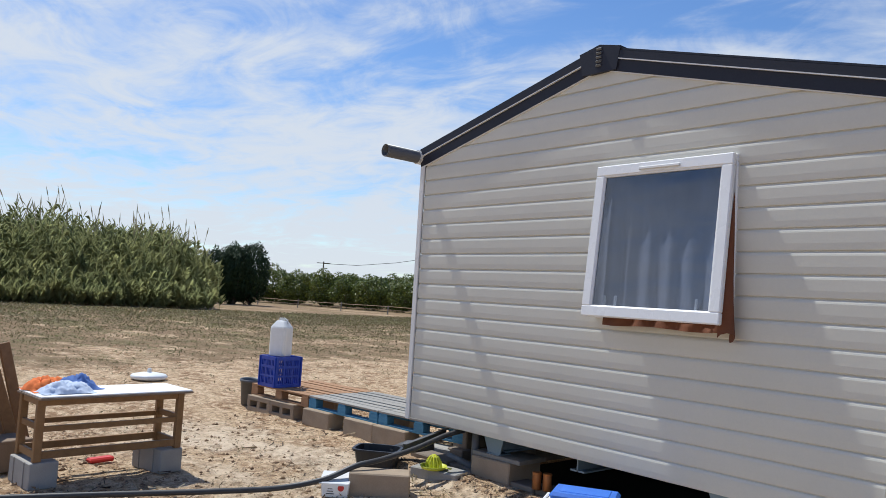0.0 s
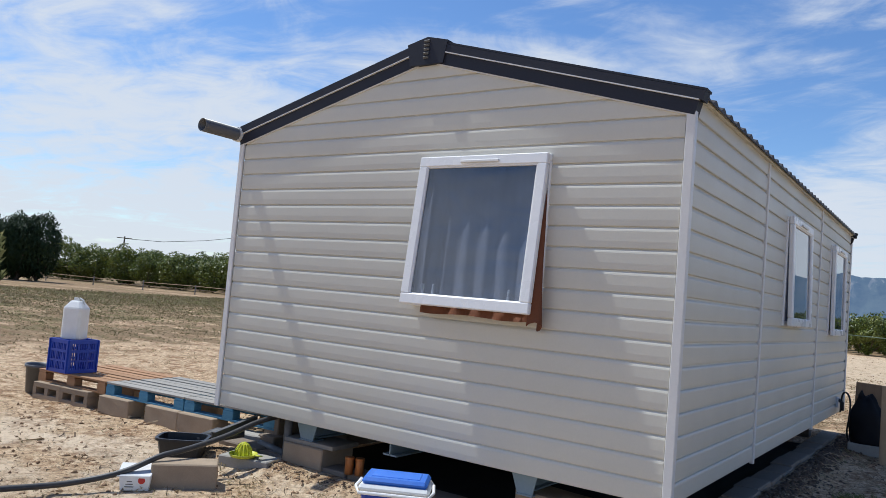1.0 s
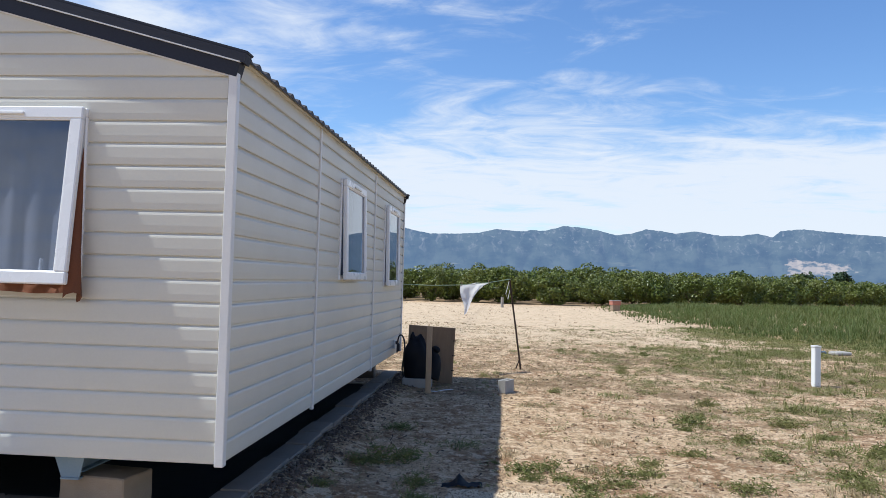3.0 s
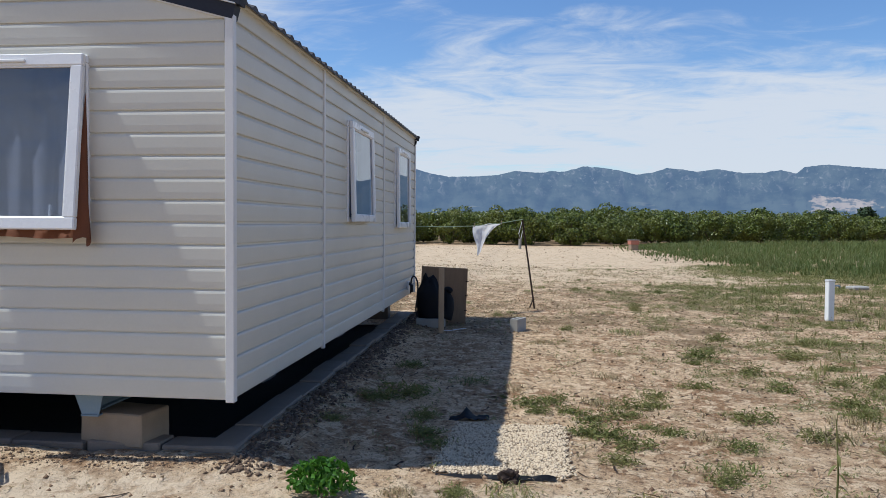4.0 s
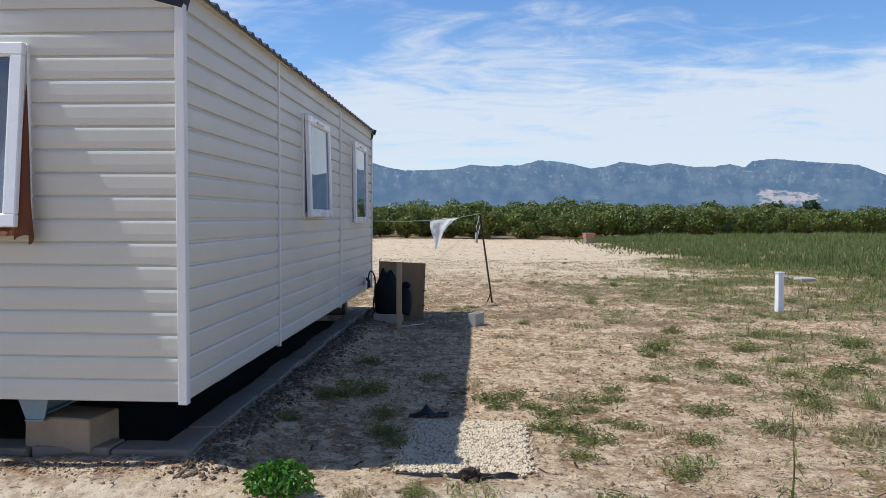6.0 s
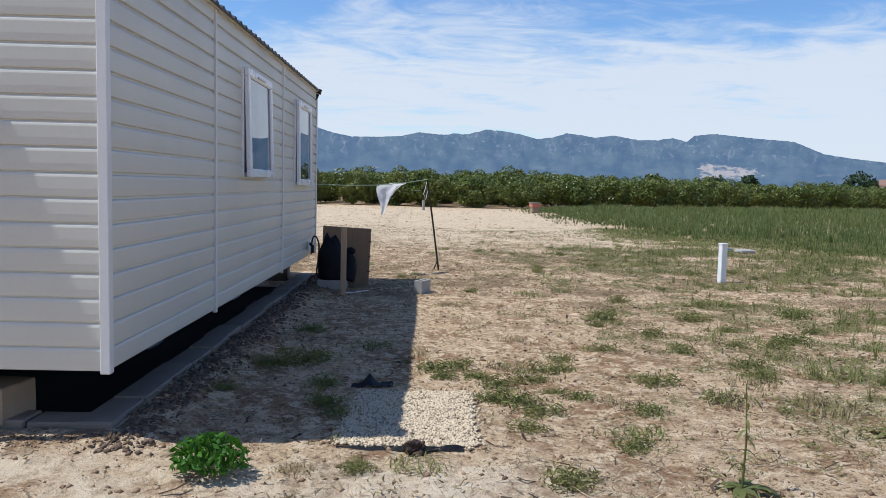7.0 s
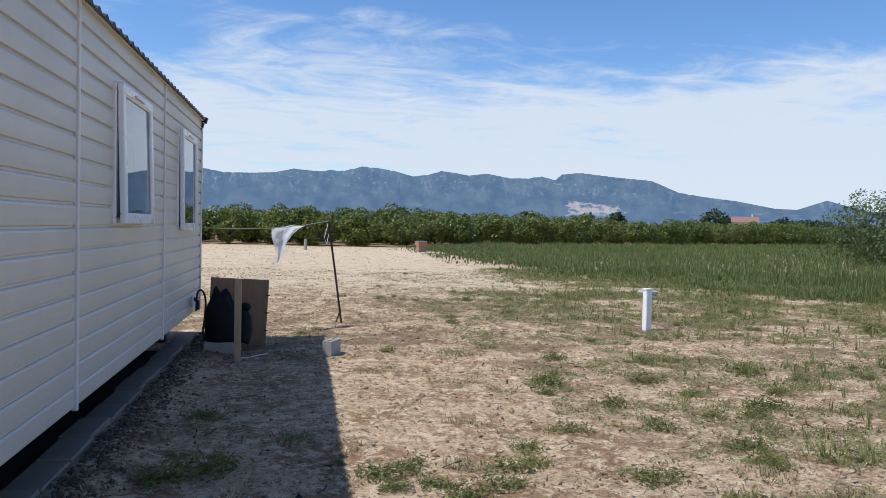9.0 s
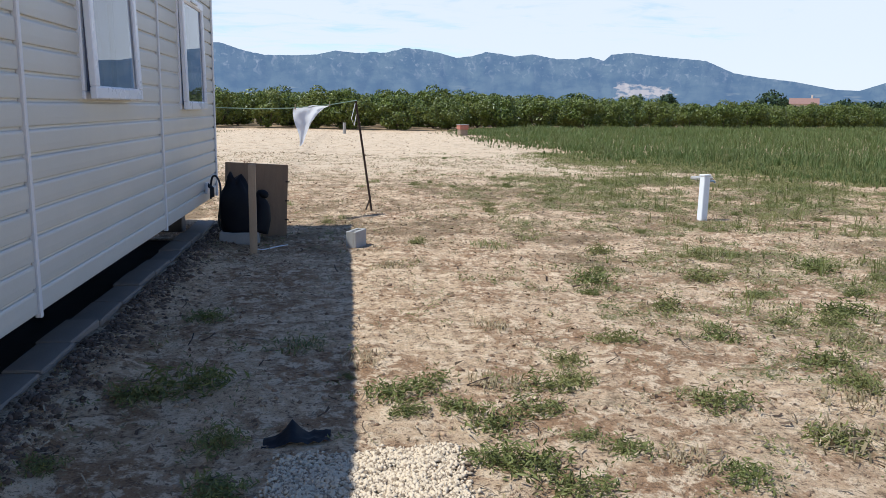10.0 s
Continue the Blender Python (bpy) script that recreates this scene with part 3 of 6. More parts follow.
def plank_side(y0, y1, z, top=10.0, foot=0.0):
    bm = new_bm()
    prof = [(o, min(max(h, foot - z), top - z)) for o, h in LAP_SIDE]
    a = [bm.verts.new((o, y0, z + h)) for o, h in prof]
    b = [bm.verts.new((o, y1, z + h)) for o, h in prof]
    for i in range(len(prof) - 1):
        bm.faces.new((a[i], b[i], b[i + 1], a[i + 1]))
    bm.faces.new((a[0], b[0], bm.verts.new((-0.004, y1, z + prof[0][1])), bm.verts.new((-0.004, y0, z + prof[0][1]))))
    bm.faces.new(a[::-1])
    bm.faces.new(b)
    return bm


def gable_x(z):
    """Half width of the gable at a height."""
    return 2.0 if z <= ZE else max(0.02, 2.0 * (ZA - z) / (ZA - ZE))


# gable wall with a real opening, boards on it
WX0, WX1, WZ0, WZ1 = -1.95, -0.90, 1.455, 2.54
bm = new_bm()
for c, s in ((((-3.98 + WX0 + 0.01) / 2, 0.05, (Z0 + ZE) / 2), (WX0 + 3.99, 0.09, ZE - Z0)), (((WX1 - 0.01 - 0.025) / 2, 0.05, (Z0 + ZE) / 2), (-0.015 - WX1, 0.09, ZE - Z0)),
             (((WX0 + WX1) / 2, 0.05, (Z0 + WZ0 + 0.01) / 2), (WX1 - WX0 - 0.03, 0.09, WZ0 - Z0 + 0.01)),
             (((WX0 + WX1) / 2, 0.05, (ZE + WZ1 - 0.01) / 2), (WX1 - WX0 - 0.03, 0.09, ZE - WZ1 + 0.01))):
    box(bm, c, s)
prism(bm, [(-3.98, ZE), (-0.02, ZE), (-2.0, ZA + 0.02)], 1, 0.005, 0.095)
wall_front = part("wall", bm, M_SIDING, home, "cream ribbed gable wall")
z = Z0
while z < ZA - 0.05:
    if z + PITCH > WZ0 and z < WZ1:
        part("plank", plank_front(lambda h: -3.97, lambda h: WX0 + 0.004, z), M_SIDING, wall_front)
        part("plank", plank_front(lambda h: WX1 - 0.004, lambda h: -0.03, z), M_SIDING, wall_front)
        if z < WZ0:
            part("plank", plank_front(lambda h: WX0 + 0.004, lambda h: WX1 - 0.004, z, 0.0, WZ0 + 0.002), M_SIDING, wall_front)
        elif z + PITCH > WZ1:
            part("plank", plank_front(lambda h: WX0 + 0.004, lambda h: WX1 - 0.004, z, WZ1 - 0.002, 10.0), M_SIDING, wall_front)
    else:
        part("plank", plank_front(lambda h: max(-3.97, -2 - gable_x(h)), lambda h: min(-0.03, -2 + gable_x(h)), z), M_SIDING, wall_front)
    z += PITCH

# long wall towards the yard
SW = [(2.935, 3.99, 1.525, 2.535), (5.65, 6.69, 1.45, 2.545)]
bm = new_bm()
cuts = [0.1, SW[0][0] + 0.02, SW[0][1] - 0.02, SW[1][0] + 0.02, SW[1][1] - 0.02, HL]
for i in range(5):
    a, b = cuts[i], cuts[i + 1]
    if i in (1, 3):
        w = SW[i // 2]
        box(bm, (-0.05, (a + b) / 2, (Z0 + w[2] + 0.02) / 2), (0.09, b - a, w[2] + 0.02 - Z0))
        box(bm, (-0.05, (a + b) / 2, (w[3] - 0.02 + 2.86) / 2), (0.09, b - a, 2.86 - w[3] + 0.02))
    else:
        box(bm, (-0.05, (a + b) / 2, (Z0 + 2.86) / 2), (0.09, b - a, 2.86 - Z0))
wall_side = part("wall", bm, M_SIDING, home, "cream ribbed long wall")
SEAMS = [2.068, 4.873]
z = Z0
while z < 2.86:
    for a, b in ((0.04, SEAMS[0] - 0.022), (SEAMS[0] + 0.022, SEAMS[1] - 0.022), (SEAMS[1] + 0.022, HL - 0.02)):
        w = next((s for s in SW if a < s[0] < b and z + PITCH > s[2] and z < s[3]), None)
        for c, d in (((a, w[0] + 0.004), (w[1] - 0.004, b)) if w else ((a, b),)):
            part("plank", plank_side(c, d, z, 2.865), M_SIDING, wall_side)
        if w and z < w[2]:
            part("plank", plank_side(w[0] + 0.004, w[1] - 0.004, z, w[2] + 0.002), M_SIDING, wall_side)
        elif w and z + PITCH > w[3]:
            part("plank", plank_side(w[0] + 0.004, w[1] - 0.004, z, 2.865, w[3] - 0.002), M_SIDING, wall_side)
    z += PITCH
# far walls
bm = new_bm()
box(bm, (-3.95, HL / 2, (Z0 + ZE) / 2), (0.09, HL - 0.2, ZE - Z0))
wall_far = part("wall", bm, M_SIDING, home)
for k in range(17):
    bm = new_bm()
    box(bm, (-4.0, HL / 2, Z0 + PITCH * (k + 0.45)), (0.018, HL - 0.04, PITCH * 0.88))
    part("plank", bm, M_SIDING, wall_far)
bm = new_bm()
prism(bm, [(-3.98, Z0), (-0.02, Z0), (-0.02, ZE), (-2, ZA), (-3.98, ZE)], 1, HL - 0.09, HL)
part("wall", bm, M_SIDING, home)
bm = new_bm()
box(bm, (-2, HL / 2, 2.66), (3.8, HL - 0.2, 0.03))
part("ceiling_panel", bm, M_TRIM, home)
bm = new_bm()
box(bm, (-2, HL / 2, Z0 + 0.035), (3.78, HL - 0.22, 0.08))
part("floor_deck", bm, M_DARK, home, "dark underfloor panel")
# trims
for x, y, w in ((0.0, 0.0, 0.055), (-4.0, 0.0, 0.055), (0.0, HL, 0.06), (-4.0, HL, 0.06)):
    bm = new_bm()
    sx, sy = (1 if x == 0 else -1), (-1 if y == 0 else 1)
    top = 2.80 if y == 0 else 2.86
    h = top - Z0 + 0.012
    box(bm, (x + sx * (0.031 - w / 2), y + sy * 0.022, Z0 - 0.012 + h / 2), (w, 0.018, h), bevel=0.004)
    box(bm, (x + sx * 0.022, y + sy * (0.031 - w / 2 - 0.006), Z0 - 0.012 + h / 2), (0.018, w - 0.012, h), bevel=0.004)
    part("corner_trim", bm, M_TRIM, home, "white corner trim")
for y in SEAMS:
    bm = new_bm()
    box(bm, (0.012, y, (Z0 + 2.855) / 2 - 0.01), (0.036, 0.030, 2.855 - Z0 + 0.02), bevel=0.005)
    part("seam_trim", bm, M_TRIM, home, "white joint cover")
bm = new_bm()
box(bm, (0.026, HL / 2, 2.864), (0.04, HL - 0.01, 0.024), bevel=0.004)
part("eaves_trim", bm, M_SIDING, home, "yellowed eaves trim")

# roof: ribbed sheet, verge boards, ridge box
RX, RZ, EX, EZ = -2.0, 3.43, 0.068, 2.872
for s in (1, -1):
    bm = new_bm()
    ny, rows = 320, 9
    g = []
    for j in range(rows + 1):
        q = j / rows
        for lay in ((0,) if j < rows else (0, 1)):
            g.append([bm.verts.new((RX + s * (EX - RX) * q, 0.02 + (HL + 0.04) * k / ny,
                                    RZ + (EZ - RZ) * q + (0.022 * max(-0.35, math.sin(2 * math.pi * k / 8.0)) + 0.012 * ((j * 1.0) % 1) if lay == 0 else -0.02))) for k in range(ny + 1)])
    for r0, r1 in zip(g, g[1:]):
        for k in range(ny):
            bm.faces.new((r0[k], r0[k + 1], r1[k + 1], r1[k]))
    part("roof", bm, M_ROOF, home, "dark tile-effect roof sheet")
slope = math.atan2(RZ - EZ, EX - RX)
for s in (1, -1):
    length = math.hypot(EX - RX, RZ - EZ)
    for y0, y1 in ((-0.032, 0.05), (HL - 0.03, HL + 0.045)):
        bm = new_bm()
        # lower face, step and upper roll, seen in section across the slope
        def run(a, b, v0, v1, yy0, yy1):
            u = Vector((s * math.cos(slope), 0, -math.sin(slope)))
            v = Vector((s * math.sin(slope), 0, math.cos(slope)))
            o = Vector((RX, 0, RZ + 0.01))
            q = [o + u * p + v * w for p, w in ((a, v0), (b, v0), (b, v1), (a, v1))]
            prism(bm, [(c.x, c.z) for c in q], 1, yy0, yy1)
        run(0.10, length - 0.005, -0.150, -0.062, y0, y1)
        verge = part("verge_board", bm, M_FASCIA, home, "anthracite gable board")
        bm = new_bm()
        run(0.10, length + 0.02, -0.058, 0.000, y0 - 0.012, y1)
        part("upper_board", bm, M_FASCIA, verge)
        bm = new_bm()
        run(0.10, length + 0.02, 0.003, 0.017, y0 - 0.006, y1 + 0.02)
        part("top_roll", bm, M_FASCIA, verge)
        # white strip painted in as the highlight on the step between the boards
        bm = new_bm()
        run(0.12, length - 0.005, -0.0625, -0.0555, y0 - 0.0155, y0 + 0.01)
        part("bright_edge", bm, M_TRIM, verge, "white strip for the highlight along the board's step")
        bm = new_bm()
        run(0.12, length - 0.03, -0.157, -0.150, y0 + 0.004, y0 + 0.02)
        part("lower_bead", bm, M_TRIM, verge)
for y0, y1 in ((-0.048, 0.06), (HL - 0.04, HL + 0.05)):
    bm = new_bm()
    prism(bm, [(-2.15, 3.255), (-1.845, 3.255), (-1.815, 3.425), (-2.0, 3.468), (-2.185, 3.425)], 1, y0, y1)
    cap = part("ridge_end_cap", bm, M_FASCIA, home, "anthracite ridge end with vent slots")
    for k in range(5):
        bm = new_bm()
        box(bm, (-2.0, (y0 - 0.004) if y0 < 1 else y1 + 0.004, 3.31 + 0.031 * k), (0.045, 0.016, 0.016), rot=Euler((radians(35), 0, 0)).to_matrix())
        part("vent_slat", bm, M_PIPE, cap)
bm = new_bm()
tube(bm, [(-2, 0.05, 3.44), (-2, HL, 3.44)], 0.055, 10)
part("ridge_cap", bm, M_ROOF, home)

# drain pipe along the far eaves, its open end past the gable
bm = new_bm()
seg, pr = 20, 0.058
for r_out, r_in in ((pr, pr - 0.006),):
    rings = []
    for r, y in ((r_out, HL), (r_out, -0.43), (r_in, -0.43), (r_in, -0.10)):
        rings.append([bm.verts.new((-4.062 + r * math.cos(2 * math.pi * k / seg), y, 2.835 + r * math.sin(2 * math.pi * k / seg))) for k in range(seg)])
    for a, b in zip(rings, rings[1:]):
        for k in range(seg):
            bm.faces.new((a[k], a[(k + 1) % seg], b[(k + 1) % seg], b[k]))
    bm.faces.new(rings[-1])
part("drain_pipe", bm, M_PIPE, home, "grey plastic drain pipe end", smooth=True)
bm = new_bm()
lathe(bm, [(0.066, 0.0), (0.066, 0.05)], 20)
bmesh.ops.transform(bm, matrix=pose(-4.062, -0.01, 2.835, 90), verts=bm.verts)
part("pipe_collar", bm, M_TRIM, home, "white pipe collar")


def bar_frame(bm, w, h, bar, d0, d1, bevel=0.006):
    """Four bars round a w by h opening standing in x and z from the origin at the top's middle; depth along y."""
    dm, dd = (d0 + d1) / 2, d1 - d0
    box(bm, (0, dm, -bar / 2), (w, dd, bar), bevel=bevel)
    box(bm, (0, dm, -h + bar / 2), (w, dd, bar), bevel=bevel)
    for s in (-1, 1):
        box(bm, (s * (w / 2 - bar / 2), dm, -h / 2), (bar, dd, h - 2 * bar + 0.002), bevel=bevel)


def hung_window(m, w, h, opening, label, bar=0.075):
    """A top-hung window: a fixed frame and a sash that swings out at the foot."""
    win = new("window")
    win.parent = home
    win.matrix_local = m
    win["label"] = label
    bm = new_bm()
    bar_frame(bm, w, h, 0.05, -0.03, 0.075)
    part("window_frame", bm, M_PVC, win)
    tilt = pose(0, -0.032, -0.002, -opening)
    bm = new_bm()
    bar_frame(bm, w - 0.004, h - 0.004, bar, -0.042, 0.0, 0.007)
    sash = part("sash", bm, M_PVC, win, "white plastic sash")
    sash.matrix_local = tilt
    bm = new_bm()
    bar_frame(bm, w - 2 * bar + 0.006, h - 2 * bar + 0.006, 0.012, -0.033, -0.004, 0.003)
    bmesh.ops.translate(bm, verts=bm.verts, vec=(0, 0, -bar + 0.003))
    bead = part("glazing_bead", bm, M_PVC, win)
    bead.matrix_local = tilt
    bm = new_bm()
    box(bm, (0, -0.018, -h / 2), (w - 2 * bar + 0.008, 0.006, h - 2 * bar + 0.008))
    pane = part("pane", bm, M_GLASS, win, "blue-tinted reflecting glass")
    pane.matrix_local = tilt
    pane.visible_shadow = False
    bm = new_bm()
    box(bm, (0, -0.050, -bar * 0.62), (w * 0.30, 0.016, 0.020), bevel=0.004)
    grip = part("trickle_vent", bm, M_TRIM, win, "slim vent bar")
    grip.matrix_local = tilt
    return win


front_win = hung_window(pose((WX0 + WX1) / 2, -0.002, WZ1), WX1 - WX0, WZ1 - WZ0, 6.2, "white top-hung window propped open")
for q in (-0.36, -0.27, 0.34):
    bm = new_bm()
    box(bm, (q, 0.004, -(WZ1 - WZ0) + 0.115), (0.014, 0.018, 0.085), bevel=0.003)
    catch = part("catch", bm, M_PVC, front_win, "white sash catch")
    catch.matrix_local = pose(0, -0.032, -0.002, -6.2)
for i, (a, b, c, d) in enumerate(SW):
    hung_window(pose(0.002, (a + b) / 2, d, 0, 0, 90), b - a, d - c, 1.6 if i == 0 else 0.8, "white top-hung side window")


def drape(w, h, folds, depth, seed_, flare=0.0):
    bm = new_bm()
    nx, nz = 60, 14
    g = []
    for j in range(nz + 1):
        q = j / nz
        g.append([bm.verts.new((-w / 2 + w * i / nx * (1 + flare * q), depth * (0.6 + 0.4 * q) * math.sin(folds * 2 * math.pi * i / nx + 0.9 * math.sin(q * 2 + seed_) + noise.noise((i * 0.2, q, seed_)))
                                + 0.5 * depth * noise.noise((i * 0.11, q * 1.5, seed_ + 4)), -h * q)) for i in range(nx + 1)])
    for r0, r1 in zip(g, g[1:]):
        for k in range(nx):
            bm.faces.new((r0[k], r0[k + 1], r1[k + 1], r1[k]))
    return bm


# curtains: a grey voile behind the glass and a brown one blown out under the sash
bm = drape(0.96, 1.04, 6, 0.013, 1.0)
bmesh.ops.transform(bm, matrix=pose((WX0 + WX1) / 2 + 0.0, -0.006, WZ1 - 0.03, -5.6), verts=bm.verts)
curtain = part("curtain", bm, M_VOILE, home, "grey folded voile curtain", smooth=True)
bm = new_bm()
g = []
for j in range(11):
    q = j / 10
    g.append([bm.verts.new((WX0 + 0.13 + 0.89 * i / 40, -0.092 - 0.02 * q + 0.012 * math.sin(i * 0.75 + q) + 0.012 * noise.noise((i * 0.3, q * 2, 1)),
                            1.515 - 0.10 * q - 0.006 * math.sin(i * 0.23 + 0.6) * q)) for i in range(41)])
for r0, r1 in zip(g, g[1:]):
    for k in range(40):
        bm.faces.new((r0[k], r0[k + 1], r1[k + 1], r1[k]))
part("curtain_hem", bm, M_BROWN, home, "brown curtain hem blown out under the sash", smooth=True)
bm = new_bm()
g = []
for j in range(15):
    q = j / 14
    g.append([bm.verts.new((WX1 - 0.012 + 0.05 * math.sin(math.pi * k / 8) * q + 0.02 * math.sin(k * 1.1 + q * 3) * q, -0.03 - (0.13 * q ** 0.85) * (k / 8), 2.32 - 0.93 * q - 0.03 * math.sin(k * 0.8) * q)) for k in range(9)])
for r0, r1 in zip(g, g[1:]):
    for k in range(8):
        bm.faces.new((r0[k], r0[k + 1], r1[k + 1], r1[k]))
part("curtain_side", bm, M_BROWN, home, "brown curtain edge hanging from the open window", smooth=True)
for i, (a, b, c, d) in enumerate(SW):
    bm = drape(b - a - 0.1, d - c - 0.02, 5, 0.02, 3.0 + i)
    bmesh.ops.transform(bm, matrix=pose(-0.12, (a + b) / 2, d - 0.02, 0, 0, 90), verts=bm.verts)
    part("curtain", bm, M_VOILE, home, smooth=True)

# chassis and stands
for x in (-1.0, -3.0):
    bm = new_bm()
    for dz, w, h in ((0.41, 0.09, 0.012), (0.35, 0.012, 0.12), (0.29, 0.09, 0.012)):
        box(bm, (x, HL / 2 + 0.05, dz), (w, HL - 0.3, h))
    part("chassis_beam", bm, M_STEEL, home, "blue-grey steel chassis beam")
bm = new_bm()
box(bm, (-2.15, 0.32, 0.40), (0.10, 0.40, 0.012))
box(bm, (-2.15, 0.32, 0.352), (0.012, 0.40, 0.09))
box(bm, (-2.15, 0.32, 0.31), (0.13, 0.40, 0.012))
part("tow_beam", bm, M_STEEL, home, "blue-grey steel beam end")


def stand(x, y, z, w, h):
    bm = new_bm()
    prism(bm, [(x - w / 2, z + h), (x + w / 2, z + h), (x + w * 0.32, z), (x - w * 0.22, z)], 1, y, y + 0.012)
    prism(bm, [(y, z + h), (y + 0.22, z + h), (y + 0.10, z)], 0, x - 0.006, x + 0.006)
    box(bm, (x + 0.01, y + 0.06, z + 0.006), (w * 0.6, 0.14, 0.010))
    part("corner_stand", bm, M_STEEL, home, "blue-grey steel support bracket")


stand(-0.99, 0.10, 0.265, 0.20, 0.15)
stand(-3.03, 0.12, 0.264, 0.24, 0.155)

# ---- footing and piers ----
footing = thing("footing", "flat grey concrete strip of blocks under the home", "footing", kind="structure")


def block_mesh(name, size, material, bevel=0.008):
    bm = new_bm()
    box(bm, (0, 0, size[2] / 2), size, bevel=bevel)
    return mesh_from(name, bm, material)


SLAB = block_mesh("footing_block", (0.215, 0.495, 0.20), M_STRIP, 0.01)
SLAB_X = block_mesh("footing_block", (0.495, 0.215, 0.20), M_STRIP, 0.01)
for k in range(15):
    share("footing_block", SLAB, footing, pose(-0.128 + 0.010 * math.sin(k * 2.1), 0.36 + k * 0.5, -0.102 + 0.008 * math.sin(k * 1.7), 0, 0, 0.9 * math.sin(k * 3.3)))
for k in range(8):
    share("footing_block", SLAB_X, footing, pose(-0.26 - k * 0.51, 0.215 + 0.01 * math.sin(k * 2.3), -0.106 + 0.006 * math.sin(k * 1.9), 0, 0, 1.2 * math.sin(k * 2.9)))
for k in range(14):
    share("footing_block", SLAB, footing, pose(-3.8, 0.65 + k * 0.5, -0.06))
# block rows added on the far sides to keep daylight from under the home
LIGHT_STOP = block_mesh("footing_wall_block", (0.19, 0.49, 0.30), M_STRIP, 0.01)
for k in range(14):
    share("footing_wall_block", LIGHT_STOP, footing, pose(-3.85, 0.75 + k * 0.5, 0.10))
for k in range(7):
    share("footing_wall_block", LIGHT_STOP, footing, pose(-0.6 - k * 0.5, 7.35, 0.0, 0, 0, 90))


def solid_block(name, size, m, material, label, group="", chipped=0.0):
    bm = new_bm()
    box(bm, (0, 0, size[2] / 2), size, bevel=0.009)
    bmesh.ops.subdivide_edges(bm, edges=bm.edges[:], cuts=2, use_grid_fill=True)
    for v in bm.verts:
        v.co += 0.004 * Vector((noise.noise(v.co * 9), noise.noise(v.co * 9 + Vector((5, 0, 0))), noise.noise(v.co * 9 + Vector((0, 7, 0)))))
    return solo(name, bm, material, label, "block", m, group)


def hollow_block(name, size, m, material, label, group=""):
    """A concrete block with two square holes through its upright faces, along its length."""
    lx, ly, lz = size
    t = 0.058
    bm = new_bm()
    for z in (t / 2, lz - t / 2):
        box(bm, (0, 0, z), (lx, ly, t), bevel=0.005)
    for x in (-lx / 2 + t / 2, 0, lx / 2 - t / 2):
        box(bm, (x, 0, lz / 2), (t, ly, lz - 2 * t + 0.002))
    box(bm, (0, ly * 0.40, lz / 2), (lx - 0.01, 0.02, lz - 2 * t))
    return solo(name, bm, material, label, "block", m, group)


# black sheet laid under the home to stand in for the deep shade there
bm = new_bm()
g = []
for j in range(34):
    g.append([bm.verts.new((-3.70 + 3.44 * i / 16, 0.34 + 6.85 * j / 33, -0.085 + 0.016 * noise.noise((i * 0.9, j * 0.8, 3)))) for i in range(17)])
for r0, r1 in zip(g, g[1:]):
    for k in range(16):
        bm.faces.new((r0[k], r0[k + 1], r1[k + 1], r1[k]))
solo("ground_membrane", bm, M_DARK, "black sheet under the home standing in for deep shade", "membrane", smooth=True)

# piers under the gable
solid_block("pier_block", (0.50, 0.40, 0.13), pose(-2.98, 0.24, -0.095, 0, 0, 4), M_CONC_BROWN, "tan concrete slab at the foot of the pier", "pier blocks")
solid_block("pier_block", (0.43, 0.40, 0.20), pose(-3.02, 0.27, 0.033, 0, 0, 2), M_CONC_BROWN, "tan concrete block of the pier under the home", "pier blocks")
bm = new_bm()
box(bm, (0, 0, 0.0175), (0.52, 0.34, 0.035), bevel=0.004)
solo("pier_board", bm, M_WOOD_GREY, "weathered board on the pier block", "board", pose(-2.99, 0.27, 0.231, 0, 0, 3))
solid_block("pier_block", (0.46, 0.30, 0.215), pose(-0.84, 0.28, 0.066, 0, 0, -9), M_CONC_BROWN, "tan concrete block on the footing under the steel bracket", "pier blocks")
for x, y in ((-1.0, 3.0), (-3.0, 3.0), (-1.0, 6.0), (-3.0, 6.0)):
    solid_block("pier_block", (0.40, 0.40, 0.395), pose(x, y, -0.115), M_CONC, "grey concrete block under the chassis", "pier blocks")

# ---- planting ----
def leaf_cloud(pos, size, aspect, rand, droop=0.2, outward=None):
    """Many small folded leaves: two triangles each, turned at random."""
    n = len(pos)
    d = rand.normal(size=(n, 3))
    facing = rand.normal(size=(n, 3))
    if outward is not None:
        facing = outward + 0.55 * facing
        facing /= np.linalg.norm(facing, axis=1, keepdims=True)
        d -= facing * np.sum(d * facing, 1, keepdims=True)
    d /= np.linalg.norm(d, axis=1, keepdims=True)
    u = np.cross(d, facing)
    u /= np.linalg.norm(u, axis=1, keepdims=True)
    d[:, 2] -= droop
    s = np.asarray(size).reshape(-1, 1) * np.ones((n, 1))
    a = pos - d * s * 0.5
    b = pos + d * s * 0.5
    w = u * s * aspect * 0.5
    lift = np.cross(d, u) * s * 0.12
    v = np.stack([a, pos + w + lift, b, pos - w + lift], 1).reshape(-1, 3)
    i = np.arange(n) * 4
    f = np.concatenate([np.stack([i, i + 1, i + 2], 1), np.stack([i, i + 2, i + 3], 1)], 0)
    return v, f


